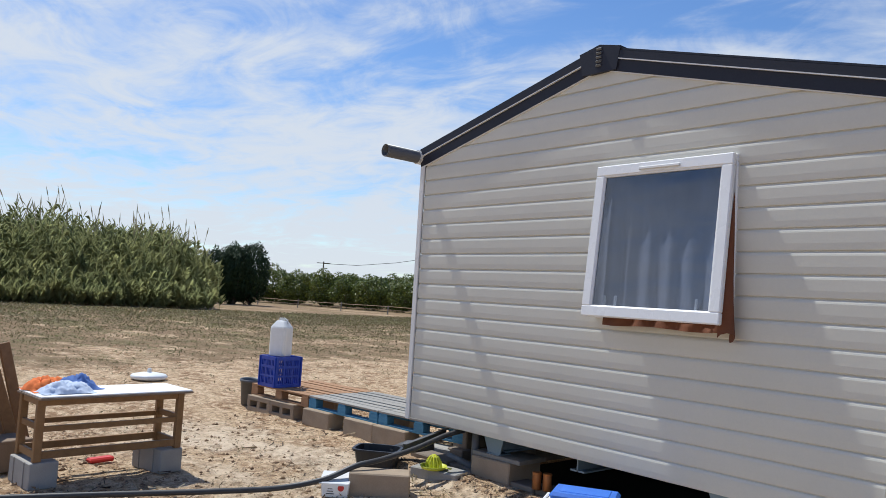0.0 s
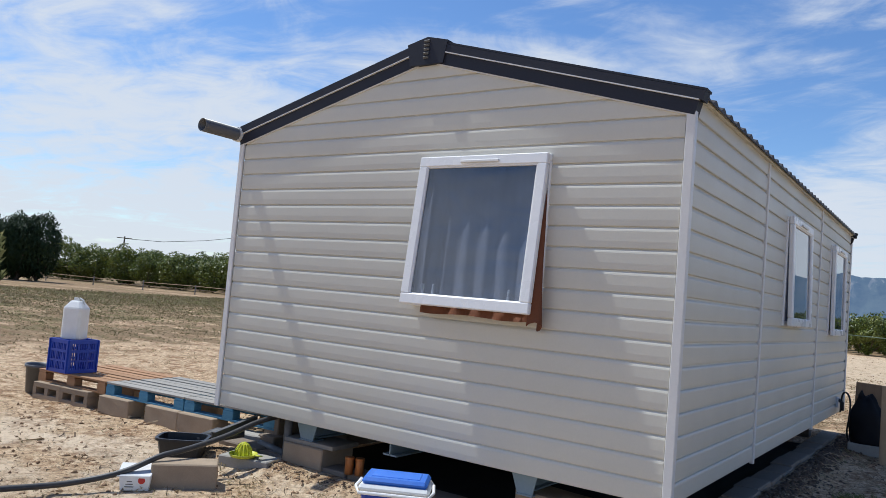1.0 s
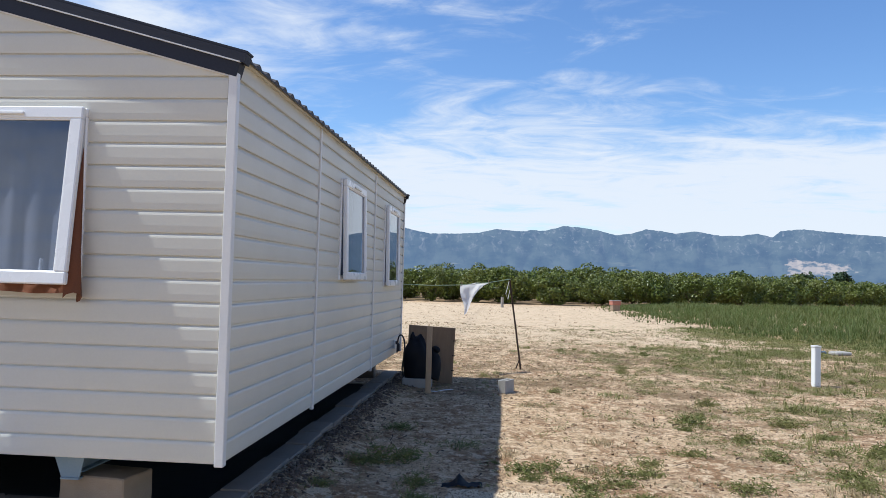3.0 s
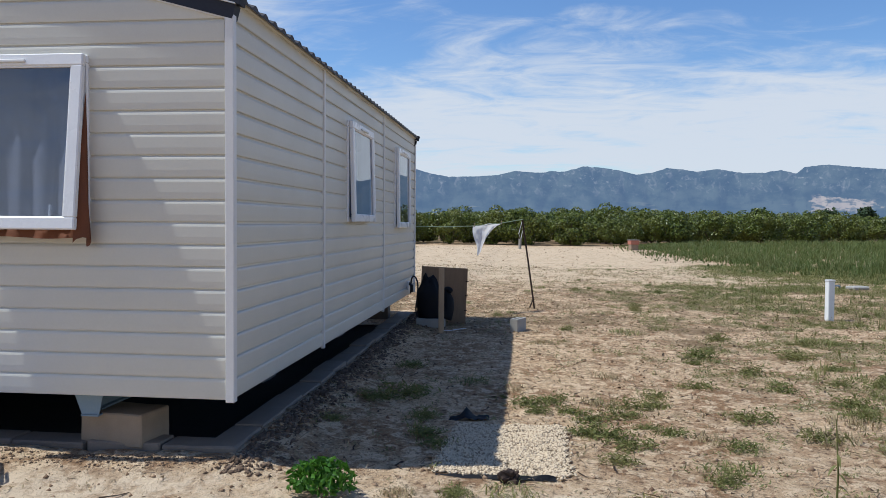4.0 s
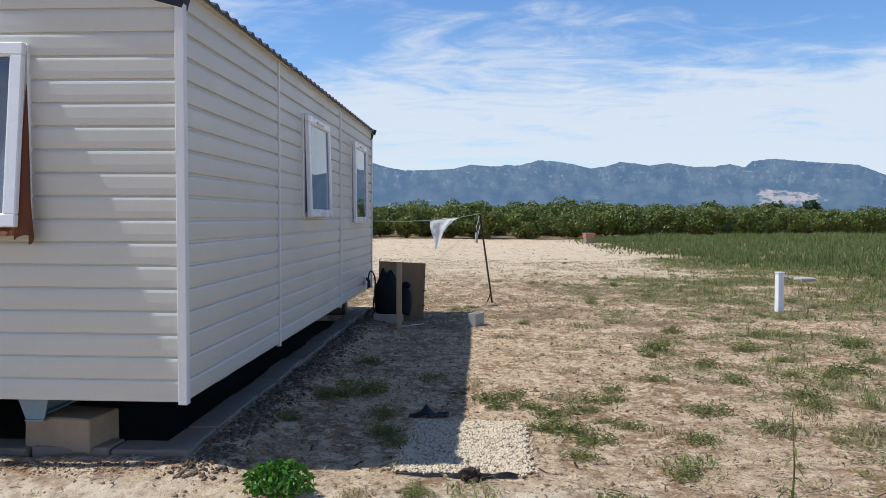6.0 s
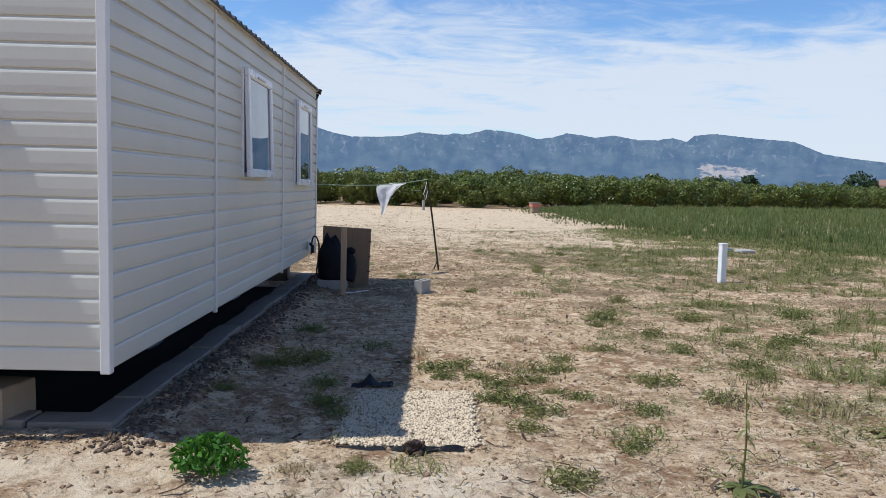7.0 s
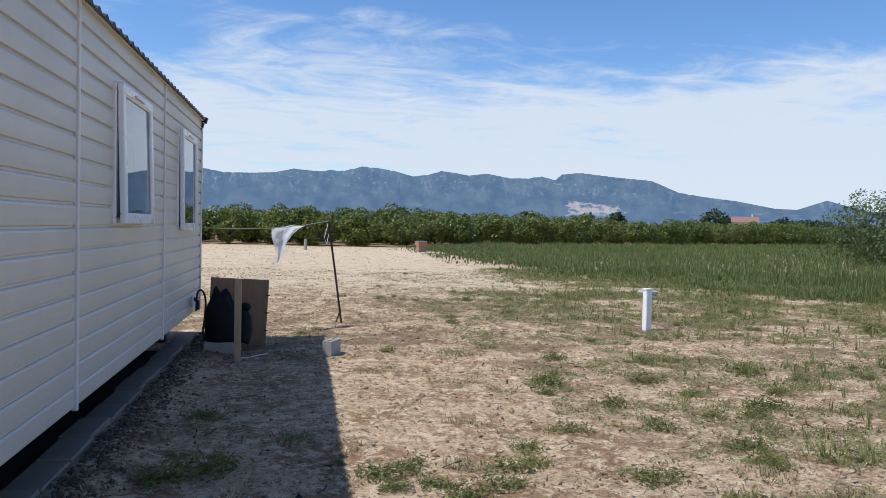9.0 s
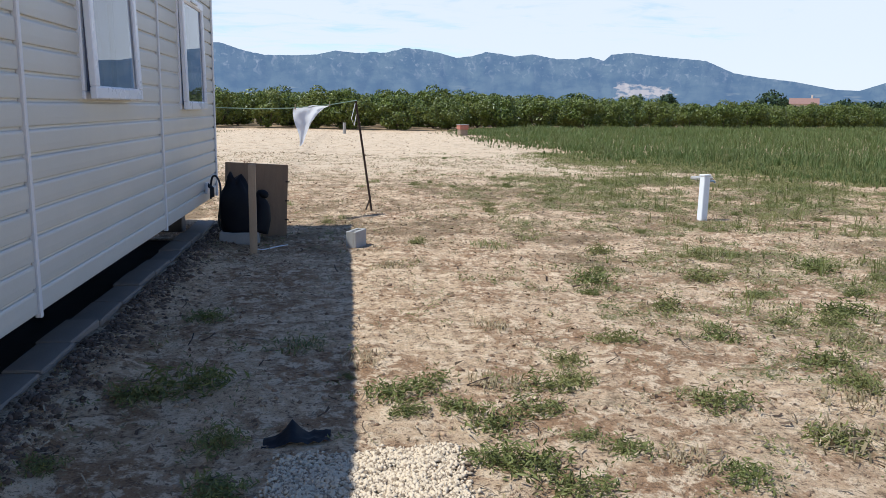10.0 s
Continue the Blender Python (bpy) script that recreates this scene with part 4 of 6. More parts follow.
def crown_points(rand, n, rx, ry, z0, z1, lumps=0.3):
    """Points in the outer shell of a lumpy crown."""
    d = rand.normal(size=(n, 3))
    d /= np.linalg.norm(d, axis=1, keepdims=True)
    key = rand.uniform(0, 50)
    k = np.array([1 + lumps * noise.noise((p[0] * 1.9 + key, p[1] * 1.9, p[2] * 1.9)) + 0.5 * lumps * noise.noise((p[0] * 4.5, p[1] * 4.5 + key, p[2] * 4.5)) for p in d])
    r = (0.55 + 0.45 * rand.uniform(0, 1, n) ** 0.5) * k
    zc, zh = (z0 + z1) / 2, (z1 - z0) / 2
    p = d * r[:, None] * np.array([rx, ry, zh])
    p[:, 2] = np.maximum(p[:, 2] + zc, z0 * 0.8)
    return p


def clump_points(rand, n, rx, z0, z1, clumps):
    """Leaves on the outside of many rounded clumps that make up a crown, with the way each one faces."""
    zc, zh = (z0 + z1) / 2, (z1 - z0) / 2
    d = rand.normal(size=(clumps, 3))
    d /= np.linalg.norm(d, axis=1, keepdims=True)
    c = d * rand.uniform(0.50, 0.86, (clumps, 1)) * np.array([rx, rx, zh]) + np.array([0, 0, zc])
    rad = rand.uniform(0.20, 0.36, clumps) * rx
    pick = rand.integers(0, clumps, n)
    e = rand.normal(size=(n, 3)) + 0.7 * d[pick]
    e /= np.linalg.norm(e, axis=1, keepdims=True)
    p = c[pick] + e * (rad[pick] * rand.uniform(0.75, 1.1, n))[:, None]
    p[:, 2] = np.maximum(p[:, 2], 0.12)
    return p, e


def make_tree(name, label, category, seed_, rx, z0, z1, leaves, size, aspect, leaf_mat, trunk_r, m, group="", lumps=0.3, limbs=5, droop=0.2, clumps=0):
    rand = np.random.default_rng(seed_)
    tree = thing(name, label, category, m, group)
    bm = new_bm()
    zc = (z0 + z1) / 2
    tube(bm, [(0, 0, -0.1), (0.03, 0.02, z0 * 0.7), (0.0, 0.05, zc)], [trunk_r, trunk_r * 0.8, trunk_r * 0.35], 7)
    for k in range(limbs):
        a = 2 * math.pi * k / limbs + rand.uniform(0, 0.8)
        q = rand.uniform(0.5, 0.8)
        tube(bm, [(0.01, 0.01, z0 * 0.65), (rx * 0.3 * math.cos(a), rx * 0.3 * math.sin(a), z0 + 0.25 * (zc - z0)), (rx * q * math.cos(a), rx * q * math.sin(a), zc + rand.uniform(-0.1, 0.5) * (z1 - zc))],
             [trunk_r * 0.6, trunk_r * 0.4, trunk_r * 0.12], 5)
    part("trunk", bm, M_BARK, tree)
    pts = crown_points(rand, leaves, rx, rx, z0, z1, lumps)
    if clumps:
        pts, way_c = clump_points(rand, leaves, rx, z0, z1, clumps)
    way = (pts - np.array([0, 0, zc])) / np.array([rx, rx, (z1 - z0) / 2])
    way /= np.linalg.norm(way, axis=1, keepdims=True) + 1e-6
    if clumps:
        way = way_c
    v, f = leaf_cloud(pts, rand.uniform(0.7, 1.3, leaves) * size, aspect, rand, droop, way)
    crown = new("crown", raw("crown", v, f, leaf_mat))
    crown.parent = tree
    return tree


CITRUS = [make_tree("citrus_tree", "leafy green citrus tree in an orchard row", "tree", 11 + k, 1.85 + 0.1 * (k % 3), 0.14, 2.55 + 0.14 * k, 4600, 0.21, 0.55, M_CITRUS, 0.09,
                    pose(-14 + 3.4 * k, 50.6, 0, 0, 0, 40 * k), "orchard trees", 0.5, clumps=38 + 4 * k) for k in range(5)]


rand_o = random.Random(5)
for row in range(5):
    x = -24.0 + row * 1.3
    while x < 118 - row * 8:
        y = orchard_front(x) + row * 4.6 + rand_o.uniform(-0.5, 0.5)
        if not (row == 0 and -15.5 < x < 1.0):
            s = (rand_o.uniform(0.82, 1.12) + 0.02 * row) * 0.85
            t_ = copy_thing(CITRUS[rand_o.randrange(5)], pose(x, y, 0, 0, 0, rand_o.uniform(0, 360)))
            t_.scale = (s * rand_o.uniform(1.02, 1.24), s * rand_o.uniform(1.02, 1.24), s * rand_o.uniform(0.92, 1.05))
        x += rand_o.uniform(2.9, 4.1) * (1 + 0.006 * max(0, x))
for t_ in CITRUS:
    t_.scale = (0.92, 0.92, 0.84)
# the orchard past the field on the far side
for row in range(5):
    for k in range(13 - row):
        a = -34.0 - k * 3.5
        y = 47 + 0.30 * (a + 34) + row * 5.0 + rand_o.uniform(-0.6, 0.6)
        s = rand_o.uniform(1.0, 1.3) + 0.04 * row
        t_ = copy_thing(CITRUS[rand_o.randrange(5)], pose(a - 3 * row, y, 0, 0, 0, rand_o.uniform(0, 360)))
        t_.scale = (s, s, s)


def blades(rand, base, height, width, lean, per, droop=0.5):
    """Bent grass blades, a quad and a tip each; base is an array of clump places."""
    n = len(base) * per
    b = np.repeat(base, per, 0) + np.concatenate([rand.normal(size=(n, 2)) * 0.03 * np.repeat(height, per)[:, None] * 2.0, np.zeros((n, 1))], 1)
    h = np.repeat(height, per) * rand.uniform(0.55, 1.15, n)
    a = rand.uniform(0, 2 * math.pi, n)
    out_ = np.stack([np.cos(a), np.sin(a), np.zeros(n)], 1)
    side = np.stack([-np.sin(a), np.cos(a), np.zeros(n)], 1) * (np.repeat(width, per) * 0.5)[:, None]
    ln = lean * rand.uniform(0.2, 1.2, n)
    mid = b + out_ * (h * ln * 0.35)[:, None] + np.array([0, 0, 1]) * (h * 0.6)[:, None]
    tip = b + out_ * (h * ln)[:, None] + np.array([0, 0, 1]) * (h * (1 - droop * ln * 0.5))[:, None]
    v = np.stack([b - side, b + side, mid + side * 0.8, mid - side * 0.8, tip], 1).reshape(-1, 3)
    i = np.arange(n) * 5
    f = np.concatenate([np.stack([i, i + 1, i + 2], 1), np.stack([i, i + 2, i + 3], 1), np.stack([i + 3, i + 2, i + 4], 1)], 0)
    return v, f


def tall_grass():
    rand = np.random.default_rng(3)
    n = 46000
    y = 11 + 88 * rand.uniform(0, 1, n) ** 1.25
    x0 = np.interp(y, FIELD_Y, FIELD_X) + np.array([1.6 * noise.noise((b * 0.22, 3.0, 1.0)) + 0.9 * noise.noise((b * 0.8, 7.0, 1.0)) for b in y]) - 2.2 * rand.uniform(0, 1, n) ** 4
    x = x0 + (95 - x0) * rand.uniform(0, 1, n) ** 1.7
    front = np.array([orchard_front(v) for v in x])
    keep = y < front - 1.0
    x, y = x[keep], y[keep]
    edge = np.clip((x - np.interp(y, FIELD_Y, FIELD_X) + 1.0) / 5.0, 0.12, 1.0)
    patch = np.array([0.75 + 0.5 * noise.noise((a * 0.25, b * 0.25, 2.0)) for a, b in zip(x, y)])
    h = 0.58 * (0.22 + 0.78 * edge) * patch * rand.uniform(0.7, 1.25, len(x))
    w = 0.007 + 0.00045 * y
    base = np.stack([x, y, np.zeros(len(x))], 1)
    v, f = blades(rand, base, h, w, 0.75, 6)
    ob = new("tall_grass", raw("tall_grass", v, f, M_GRASS))
    tagged(ob, "tall green grass field beside the bare yard", "grass", kind="stuff")


tall_grass()


def canes():
    """A thicket of giant cane: stems, arching leaves, dry plumes."""
    rand = np.random.default_rng(9)
    n = 2400
    q = rand.uniform(0, 1, n)
    deep = rand.uniform(0, 1, n)
    # along the near edge of the thicket, then back into it
    x = -45.0 - deep * 9 + rand.normal(size=n) * 0.5
    y = -6 + 22.5 * q + deep * 3
    hh = (5.3 + 1.7 * deep) * (0.86 + 0.22 * np.array([noise.noise((b * 0.35, a * 0.3, 1.0)) for a, b in zip(x, y)])) * rand.uniform(0.75, 1.1, n)
    hh *= np.clip((19.5 - y) / 4.0, 0.45, 1.0)
    # a skirt of young canes along the front
    short = np.arange(n) % 3 == 0
    short &= y < 15.5
    x[short] = -41.9 - 3.0 * deep[short]
    hh[short] = (0.7 + 2.7 * deep[short]) * rand.uniform(0.65, 1.2, short.sum())
    verts, faces, k0 = [], [], 0
    for i in range(n):
        top = np.array([x[i] + rand.normal() * 0.25, y[i] + rand.normal() * 0.3, hh[i] * 0.86])
        foot = np.array([x[i], y[i], 0.0])
        side = np.array([0.3, 0.95, 0]) * 0.016
        verts += [foot - side, foot + side, top + side * 0.4, top - side * 0.4]
        faces += [(k0, k0 + 1, k0 + 2), (k0, k0 + 2, k0 + 3)]
        k0 += 4
        for j in range(46):
            s = rand.uniform(0.06, 1.0)
            o = foot + (top - foot) * s
            a = rand.uniform(0, 2 * math.pi)
            out_ = np.array([math.cos(a), math.sin(a), 0])
            ln = rand.uniform(0.3, 0.72)
            m1 = o + out_ * ln * 0.22 + np.array([0, 0, ln * 0.56])
            e = o + out_ * ln * 0.6 + np.array([0, 0, ln * rand.uniform(0.35, 1.15)])
            wd = np.array([-math.sin(a), math.cos(a), 0]) * 0.0095
            verts += [o, m1 + wd, e, m1 - wd]
            faces += [(k0, k0 + 1, k0 + 2), (k0, k0 + 2, k0 + 3)]
            k0 += 4
    ob = new("cane_thicket", raw("cane_thicket", verts, faces, M_CANE))
    tagged(ob, "dense thicket of green giant cane at the field edge", "reeds", kind="stuff")
    verts, faces, k0 = [], [], 0
    for i in rand.choice(np.where(~short)[0], 270, replace=False):
        o = np.array([x[i], y[i], hh[i] * 0.8])
        t_ = o + np.array([rand.normal() * 0.25, rand.normal() * 0.4 - 0.15, hh[i] * rand.uniform(0.2, 0.42)])
        side = np.array([0.2, 0.97, 0]) * 0.012
        m1 = o + (t_ - o) * 0.62
        verts += [o - side, o + side, m1 + side, m1 - side, m1 + side * 3.2 + (t_ - m1) * 0.35, t_, m1 - side * 3.2 + (t_ - m1) * 0.35]
        faces += [(k0, k0 + 1, k0 + 2), (k0, k0 + 2, k0 + 3), (k0 + 2, k0 + 4, k0 + 5), (k0 + 2, k0 + 5, k0 + 6), (k0 + 3, k0 + 2, k0 + 6)]
        k0 += 7
    ob = new("cane_plumes", raw("cane_plumes", verts, faces, M_CANE_DRY))
    tagged(ob, "dry straw-coloured plumes above the cane", "reeds", kind="stuff")


canes()
# dark clipped cypresses past the cane
for k, (x, y, h) in enumerate(((-59, 23.2, 4.6), (-58.6, 24.6, 5.2), (-58.2, 26.0, 5.3), (-59.4, 25.2, 4.8))):
    make_tree("cypress", "dark green dense cypress at the field edge", "tree", 60 + k, 1.6, 0.05, h, 5200, 0.24, 0.45, M_CYPRESS, 0.14, pose(x, y, 0, 0, 0, 70 * k), "cypresses", 0.22, 3, -0.6)
# a grey-green shrub at the end of the grass
make_tree("shrub", "tall grey-green leafy shrub in the long grass", "shrub", 71, 2.6, 0.1, 3.4, 6500, 0.18, 0.4, M_SHRUB, 0.1, pose(28.4, 28.5, 0), "", 0.5, 7)
# far trees over the orchard
for k, (az, d, h, w) in enumerate(((30.7, 190, 6.6, 3.4), (31.6, 200, 5.4, 2.0), (35.2, 210, 5.4, 3.2), (36.6, 205, 4.9, 3.4), (37.6, 210, 4.8, 3.4), (17.6, 150, 4.6, 1.8), (24.0, 170, 5.2, 2.2), (21.9, 160, 4.8, 1.6))):
    make_tree("far_tree", "dark rounded tree standing over the orchard", "tree", 80 + k, w, 0.6, h, 900, 0.8, 0.6, M_FAR_TREE, 0.25,
              pose(d * math.sin(radians(az)), d * math.cos(radians(az)), 0), "far trees", 0.4)

# ---- terrace of pallets beside the home ----
DECK_TURN = 5.0


def deck_at(x, back_=0.0):
    """A place on the terrace's front line (and back from it) at a given x."""
    return (x - 0.087 * back_, 0.13 + 0.088 * (x + 7.36) + back_)


def pallet(name, label, m, top_mat, side_mat, group):
    """A four-way pallet, 1.2 by 1.0 m: nine blocks, stringers, top boards and runners."""
    p = thing(name, label, "pallet", m, group)
    for ix in (-0.53, 0, 0.53):
        for iy in (-0.45, 0, 0.45):
            bm = new_bm()
            box(bm, (ix, iy, 0.061), (0.14, 0.10, 0.078), bevel=0.004)
            part("block", bm, side_mat, p)
        bm = new_bm()
        box(bm, (ix, 0, 0.111), (0.12, 1.0, 0.022), bevel=0.003)
        part("stringer", bm, side_mat, p)
    for iy in (-0.45, 0, 0.45):
        bm = new_bm()
        box(bm, (0, iy, 0.011), (1.2, 0.10, 0.022), bevel=0.003)
        part("runner", bm, side_mat, p)
    for k in range(7):
        bm = new_bm()
        w = 0.125 if k in (0, 3, 6) else 0.098
        box(bm, (0.003 * math.sin(k * 5), -0.5 + w / 2 + k * (1.0 - 0.125) / 6, 0.133 + 0.001 * math.sin(k * 3)), (1.2, w, 0.021), rot=Euler((0, 0, 0.004 * math.sin(k * 7))).to_matrix(), bevel=0.003)
        part("top_board", bm, top_mat, p)
    return p


BZ = 0.17
for x, kind in ((-6.82, "brown"), (-5.61, "blue"), (-4.40, "blue")):
    px, py = deck_at(x, 0.56)
    if kind == "brown":
        pallet("pallet", "reddish-brown wooden pallet laid on concrete blocks", pose(px, py, BZ, 0, 0, DECK_TURN), M_WOOD_RED, M_WOOD_RED, "terrace pallets")
    else:
        pallet("pallet", "weathered wooden pallet with blue-painted sides on concrete blocks", pose(px, py, BZ, 0, 0, DECK_TURN), M_WOOD_GREY, M_BLUE_PAINT, "terrace pallets")
for x in (-7.14, -6.65):
    px, py = deck_at(x, 0.10)
    hollow_block("concrete_block", (0.47, 0.22, 0.19), pose(px, py, -0.015, 0, 0, DECK_TURN + 2), M_CONC_BROWN, "hollow tan concrete block holding the pallet edge", "terrace blocks")
for x in (-5.98, -5.24, -4.76):
    px, py = deck_at(x, 0.10)
    solid_block("concrete_block", (0.48, 0.22, 0.19), pose(px, py, -0.015, 0, 0, DECK_TURN + 2 * math.sin(x * 9)), M_CONC_BROWN, "solid tan concrete block holding the pallet edge", "terrace blocks")
for x in (-7.0, -5.6, -4.5):
    px, py = deck_at(x, 0.98)
    solid_block("concrete_block", (0.48, 0.22, 0.19), pose(px, py, -0.015, 0, 0, DECK_TURN), M_CONC_BROWN, "solid tan concrete block holding the pallet edge", "terrace blocks")
px, py = deck_at(-4.02, 0.04)
solid_block("concrete_block", (0.30, 0.20, 0.12), pose(px, py, 0.0, 0, 0, 12), M_CONC, "pale grey concrete block beside the pallets", "terrace blocks")


def plastic_crate(m, lx, ly, lz):
    """A picking crate: solid corners and rims, walls of many small openings."""
    c = thing("crate", "blue plastic picking crate with slotted sides on the pallet", "crate", m)
    bm = new_bm()
    box(bm, (0, 0, 0.006), (lx - 0.01, ly - 0.01, 0.012))
    part("bottom", bm, M_BLUE, c)
    for axis, s in ((0, 1), (0, -1), (1, 1), (1, -1)):
        bm = new_bm()
        w = ly if axis == 0 else lx
        d = (lx if axis == 0 else ly) / 2 - 0.008
        def put(u, z, du, dz, th=0.014):
            if axis == 0:
                box(bm, (s * d, u, z), (th, du, dz))
            else:
                box(bm, (u, s * d, z), (du, th, dz))
        for z, h in ((0.02, 0.04), (lz * 0.36, 0.022), (lz * 0.66, 0.03), (lz - 0.022, 0.044)):
            put(0, z, w, h, 0.019)
        n = max(6, int(w / 0.030))
        for k in range(n + 1):
            wide = 0.05 if k in (0, n) else (0.026 if k % 4 == 0 else 0.010)
            put(-w / 2 + 0.012 + (w - 0.024) * k / n, lz / 2, wide, lz - 0.01)
        part("side", bm, M_BLUE, c)
    return c


cx, cy = deck_at(-7.05, 0.22)
plastic_crate(pose(cx, cy, BZ + 0.145, 0, 0, DECK_TURN), 0.35, 0.38, 0.375)


def jerry_can(m):
    c = thing("jerry_can", "translucent white plastic water canister on the crate", "canister", m)
    bm = new_bm()
    prof = [(0.128, 0.0), (0.135, 0.012), (0.135, 0.335), (0.128, 0.352), (0.075, 0.415), (0.062, 0.425)]
    rings = []
    for r, z in prof:
        ring = []
        for k in range(24):
            a = 2 * math.pi * (k + 0.5) / 24
            q = 1 / (abs(math.cos(a)) ** 14 + abs(math.sin(a)) ** 14) ** (1 / 14)
            ring.append(bm.verts.new((r * q * math.cos(a), 0.92 * r * q * math.sin(a), z)))
        rings.append(ring)
    for a, b in zip(rings, rings[1:]):
        for k in range(24):
            bm.faces.new((a[k], a[(k + 1) % 24], b[(k + 1) % 24], b[k]))
    bm.faces.new(rings[0][::-1])
    bm.faces.new(rings[-1])
    part("body", bm, M_WHITE, c)
    bm = new_bm()
    lathe(bm, [(0.030, 0.428), (0.030, 0.455), (0.026, 0.460)], 14, (-0.02, 0, 0))
    part("cap", bm, M_WHITE, c)
    bm = new_bm()
    tube(bm, [(0.02, 0, 0.42), (0.03, 0, 0.455), (0.085, 0, 0.43), (0.10, 0, 0.385)], 0.011, 8)
    part("handle", bm, M_WHITE, c)


jerry_can(pose(cx + 0.0, cy - 0.02, BZ + 0.521, 0, 0, 30) @ Matrix.Diagonal((0.84, 0.84, 1.03, 1)))
bm = new_bm()
lathe(bm, [(0.105, 0.0), (0.135, 0.30), (0.150, 0.30), (0.150, 0.33), (0.138, 0.33), (0.125, 0.29), (0.10, 0.03)], 22)
px, py = deck_at(-7.66, 0.20)
solo("plant_pot", bm, M_PIPE, "dark grey plastic plant pot on the soil by the pallets", "pot", pose(px, py, 0.0, 0, 3), smooth=True)

# ---- work table ----
table = thing("work_table", "old varnished wooden frame table with a pale panel top", "table", pose(-4.76, -2.45, 0, 0, 0, 5))
TH, TL, TW = 0.655, 1.14, 0.41
LEGS = [(sx * (TW / 2 - 0.03), sy * (TL / 2 - 0.04)) for sx in (-1, 1) for sy in (-1, 1)]
for x, y in LEGS:
    bm = new_bm()
    box(bm, (x, y, (0.19 + TH - 0.02) / 2), (0.045, 0.055, TH - 0.21), bevel=0.004)
    part("leg", bm, M_WOOD, table)
for sx in (-1, 1):
    for z, h in ((0.235, 0.055), (0.42, 0.040), (TH - 0.045, 0.05)):
        bm = new_bm()
        box(bm, (sx * (TW / 2 - 0.028), 0, z), (0.026, TL - 0.13, h), bevel=0.003)
        part("long_rail", bm, M_WOOD, table)
for sy in (-1, 1):
    for z, h in ((0.235, 0.055), (0.435, 0.045), (TH - 0.045, 0.05)):
        bm = new_bm()
        box(bm, (0, sy * (TL / 2 - 0.04), z), (TW - 0.10, 0.026, h), bevel=0.003)
        part("end_rail", bm, M_WOOD, table)
bm = new_bm()
box(bm, (0.0, 0.0225, TH - 0.003), (TW + 0.07, TL + 0.015, 0.012), bevel=0.003)
part("tabletop", bm, M_CLOTH_WHITE, table, "dusty white tabletop panel")
bm = new_bm()
box(bm, (0.0, 0.0225, TH - 0.017), (TW + 0.085, TL + 0.03, 0.014), bevel=0.002)
part("top_edge", bm, M_PLY, table, "dark board edge under the panel")
for y in (-2.93, -1.99):
    dx = 0.09 * (-(y + 2.45))
    bm = new_bm()
    box(bm, (0, 0, 0.095), (0.40, 0.20, 0.19), bevel=0.007)
    for u in (-0.10, 0.10):
        box(bm, (u, 0, 0.093), (0.012, 0.216, 0.186))
    solo("concrete_block", bm, M_CONC, "grey concrete block under the table legs", "block", pose(-4.76 + dx, y, -0.005, 0, 0, 6 if y < -2 else 12), "table blocks")


def cloth_heap(name, m, lx, ly, h, material, label, seed_):
    bm = new_bm()
    n = 22
    g = []
    for j in range(n + 1):
        row = []
        for i in range(n + 1):
            u, v = 2 * i / n - 1, 2 * j / n - 1
            r = math.hypot(u, v)
            k = max(0.0, 1 - r ** 2.2)
            zz = h * k ** 0.6 * (0.75 + 0.45 * noise.noise((u * 2.2 + seed_, v * 2.2, seed_))) + (0.02 + 0.035 * k) * (1 - 2 * abs(noise.noise((u * 3.5, v * 3.5, seed_ + 3)))) * (1 if r < 0.95 else 0.3)
            wob = 1 + 0.22 * noise.noise((u * 1.7, v * 1.7, seed_ + 9))
            row.append(bm.verts.new((lx / 2 * u * wob, ly / 2 * v * wob, zz)))
        g.append(row)
    for a, b in zip(g, g[1:]):
        for k in range(n):
            bm.faces.new((a[k], a[k + 1], b[k + 1], b[k]))
    return solo(name, bm, material, label, "cloth", m, "clothes on the table", smooth=True)


cloth_heap("clothing", pose(-4.85, -2.86, TH + 0.004, 0, 0, 10), 0.30, 0.28, 0.075, M_ORANGE, "crumpled orange garment on the table", 1.0)
cloth_heap("clothing", pose(-4.83, -2.66, TH + 0.004, 0, 0, 30), 0.28, 0.30, 0.085, M_CLOTH_BLUE, "crumpled dark blue garment on the table", 4.0)
cloth_heap("clothing", pose(-4.68, -2.76, TH + 0.004, 0, 0, 4), 0.26, 0.40, 0.045, M_CLOTH_PALE, "crumpled pale blue garment on the table", 7.0)
bm = new_bm()
box(bm, (0, 0, 0.022), (0.09, 0.21, 0.038), bevel=0.012)
solo("plastic_tray", bm, M_RED, "small red plastic tray on the soil under the table", "tray", pose(-5.19, -2.31, 0.0, 0, 0, 12))
bm = new_bm()
lathe(bm, [(0.24, 0.0), (0.27, 0.02), (0.275, 0.05), (0.25, 0.075), (0.12, 0.10), (0.05, 0.105)], 24)
base_ = solo("umbrella_base", bm, M_WHITE, "white plastic parasol base on the soil", "parasol base", pose(-10.5, 0.03, 0.0, 0, 0, 20), smooth=True)
bm = new_bm()
lathe(bm, [(0.045, 0.09), (0.035, 0.10), (0.028, 0.165), (0.022, 0.17)], 14)
part("tube_socket", bm, M_WHITE, base_)

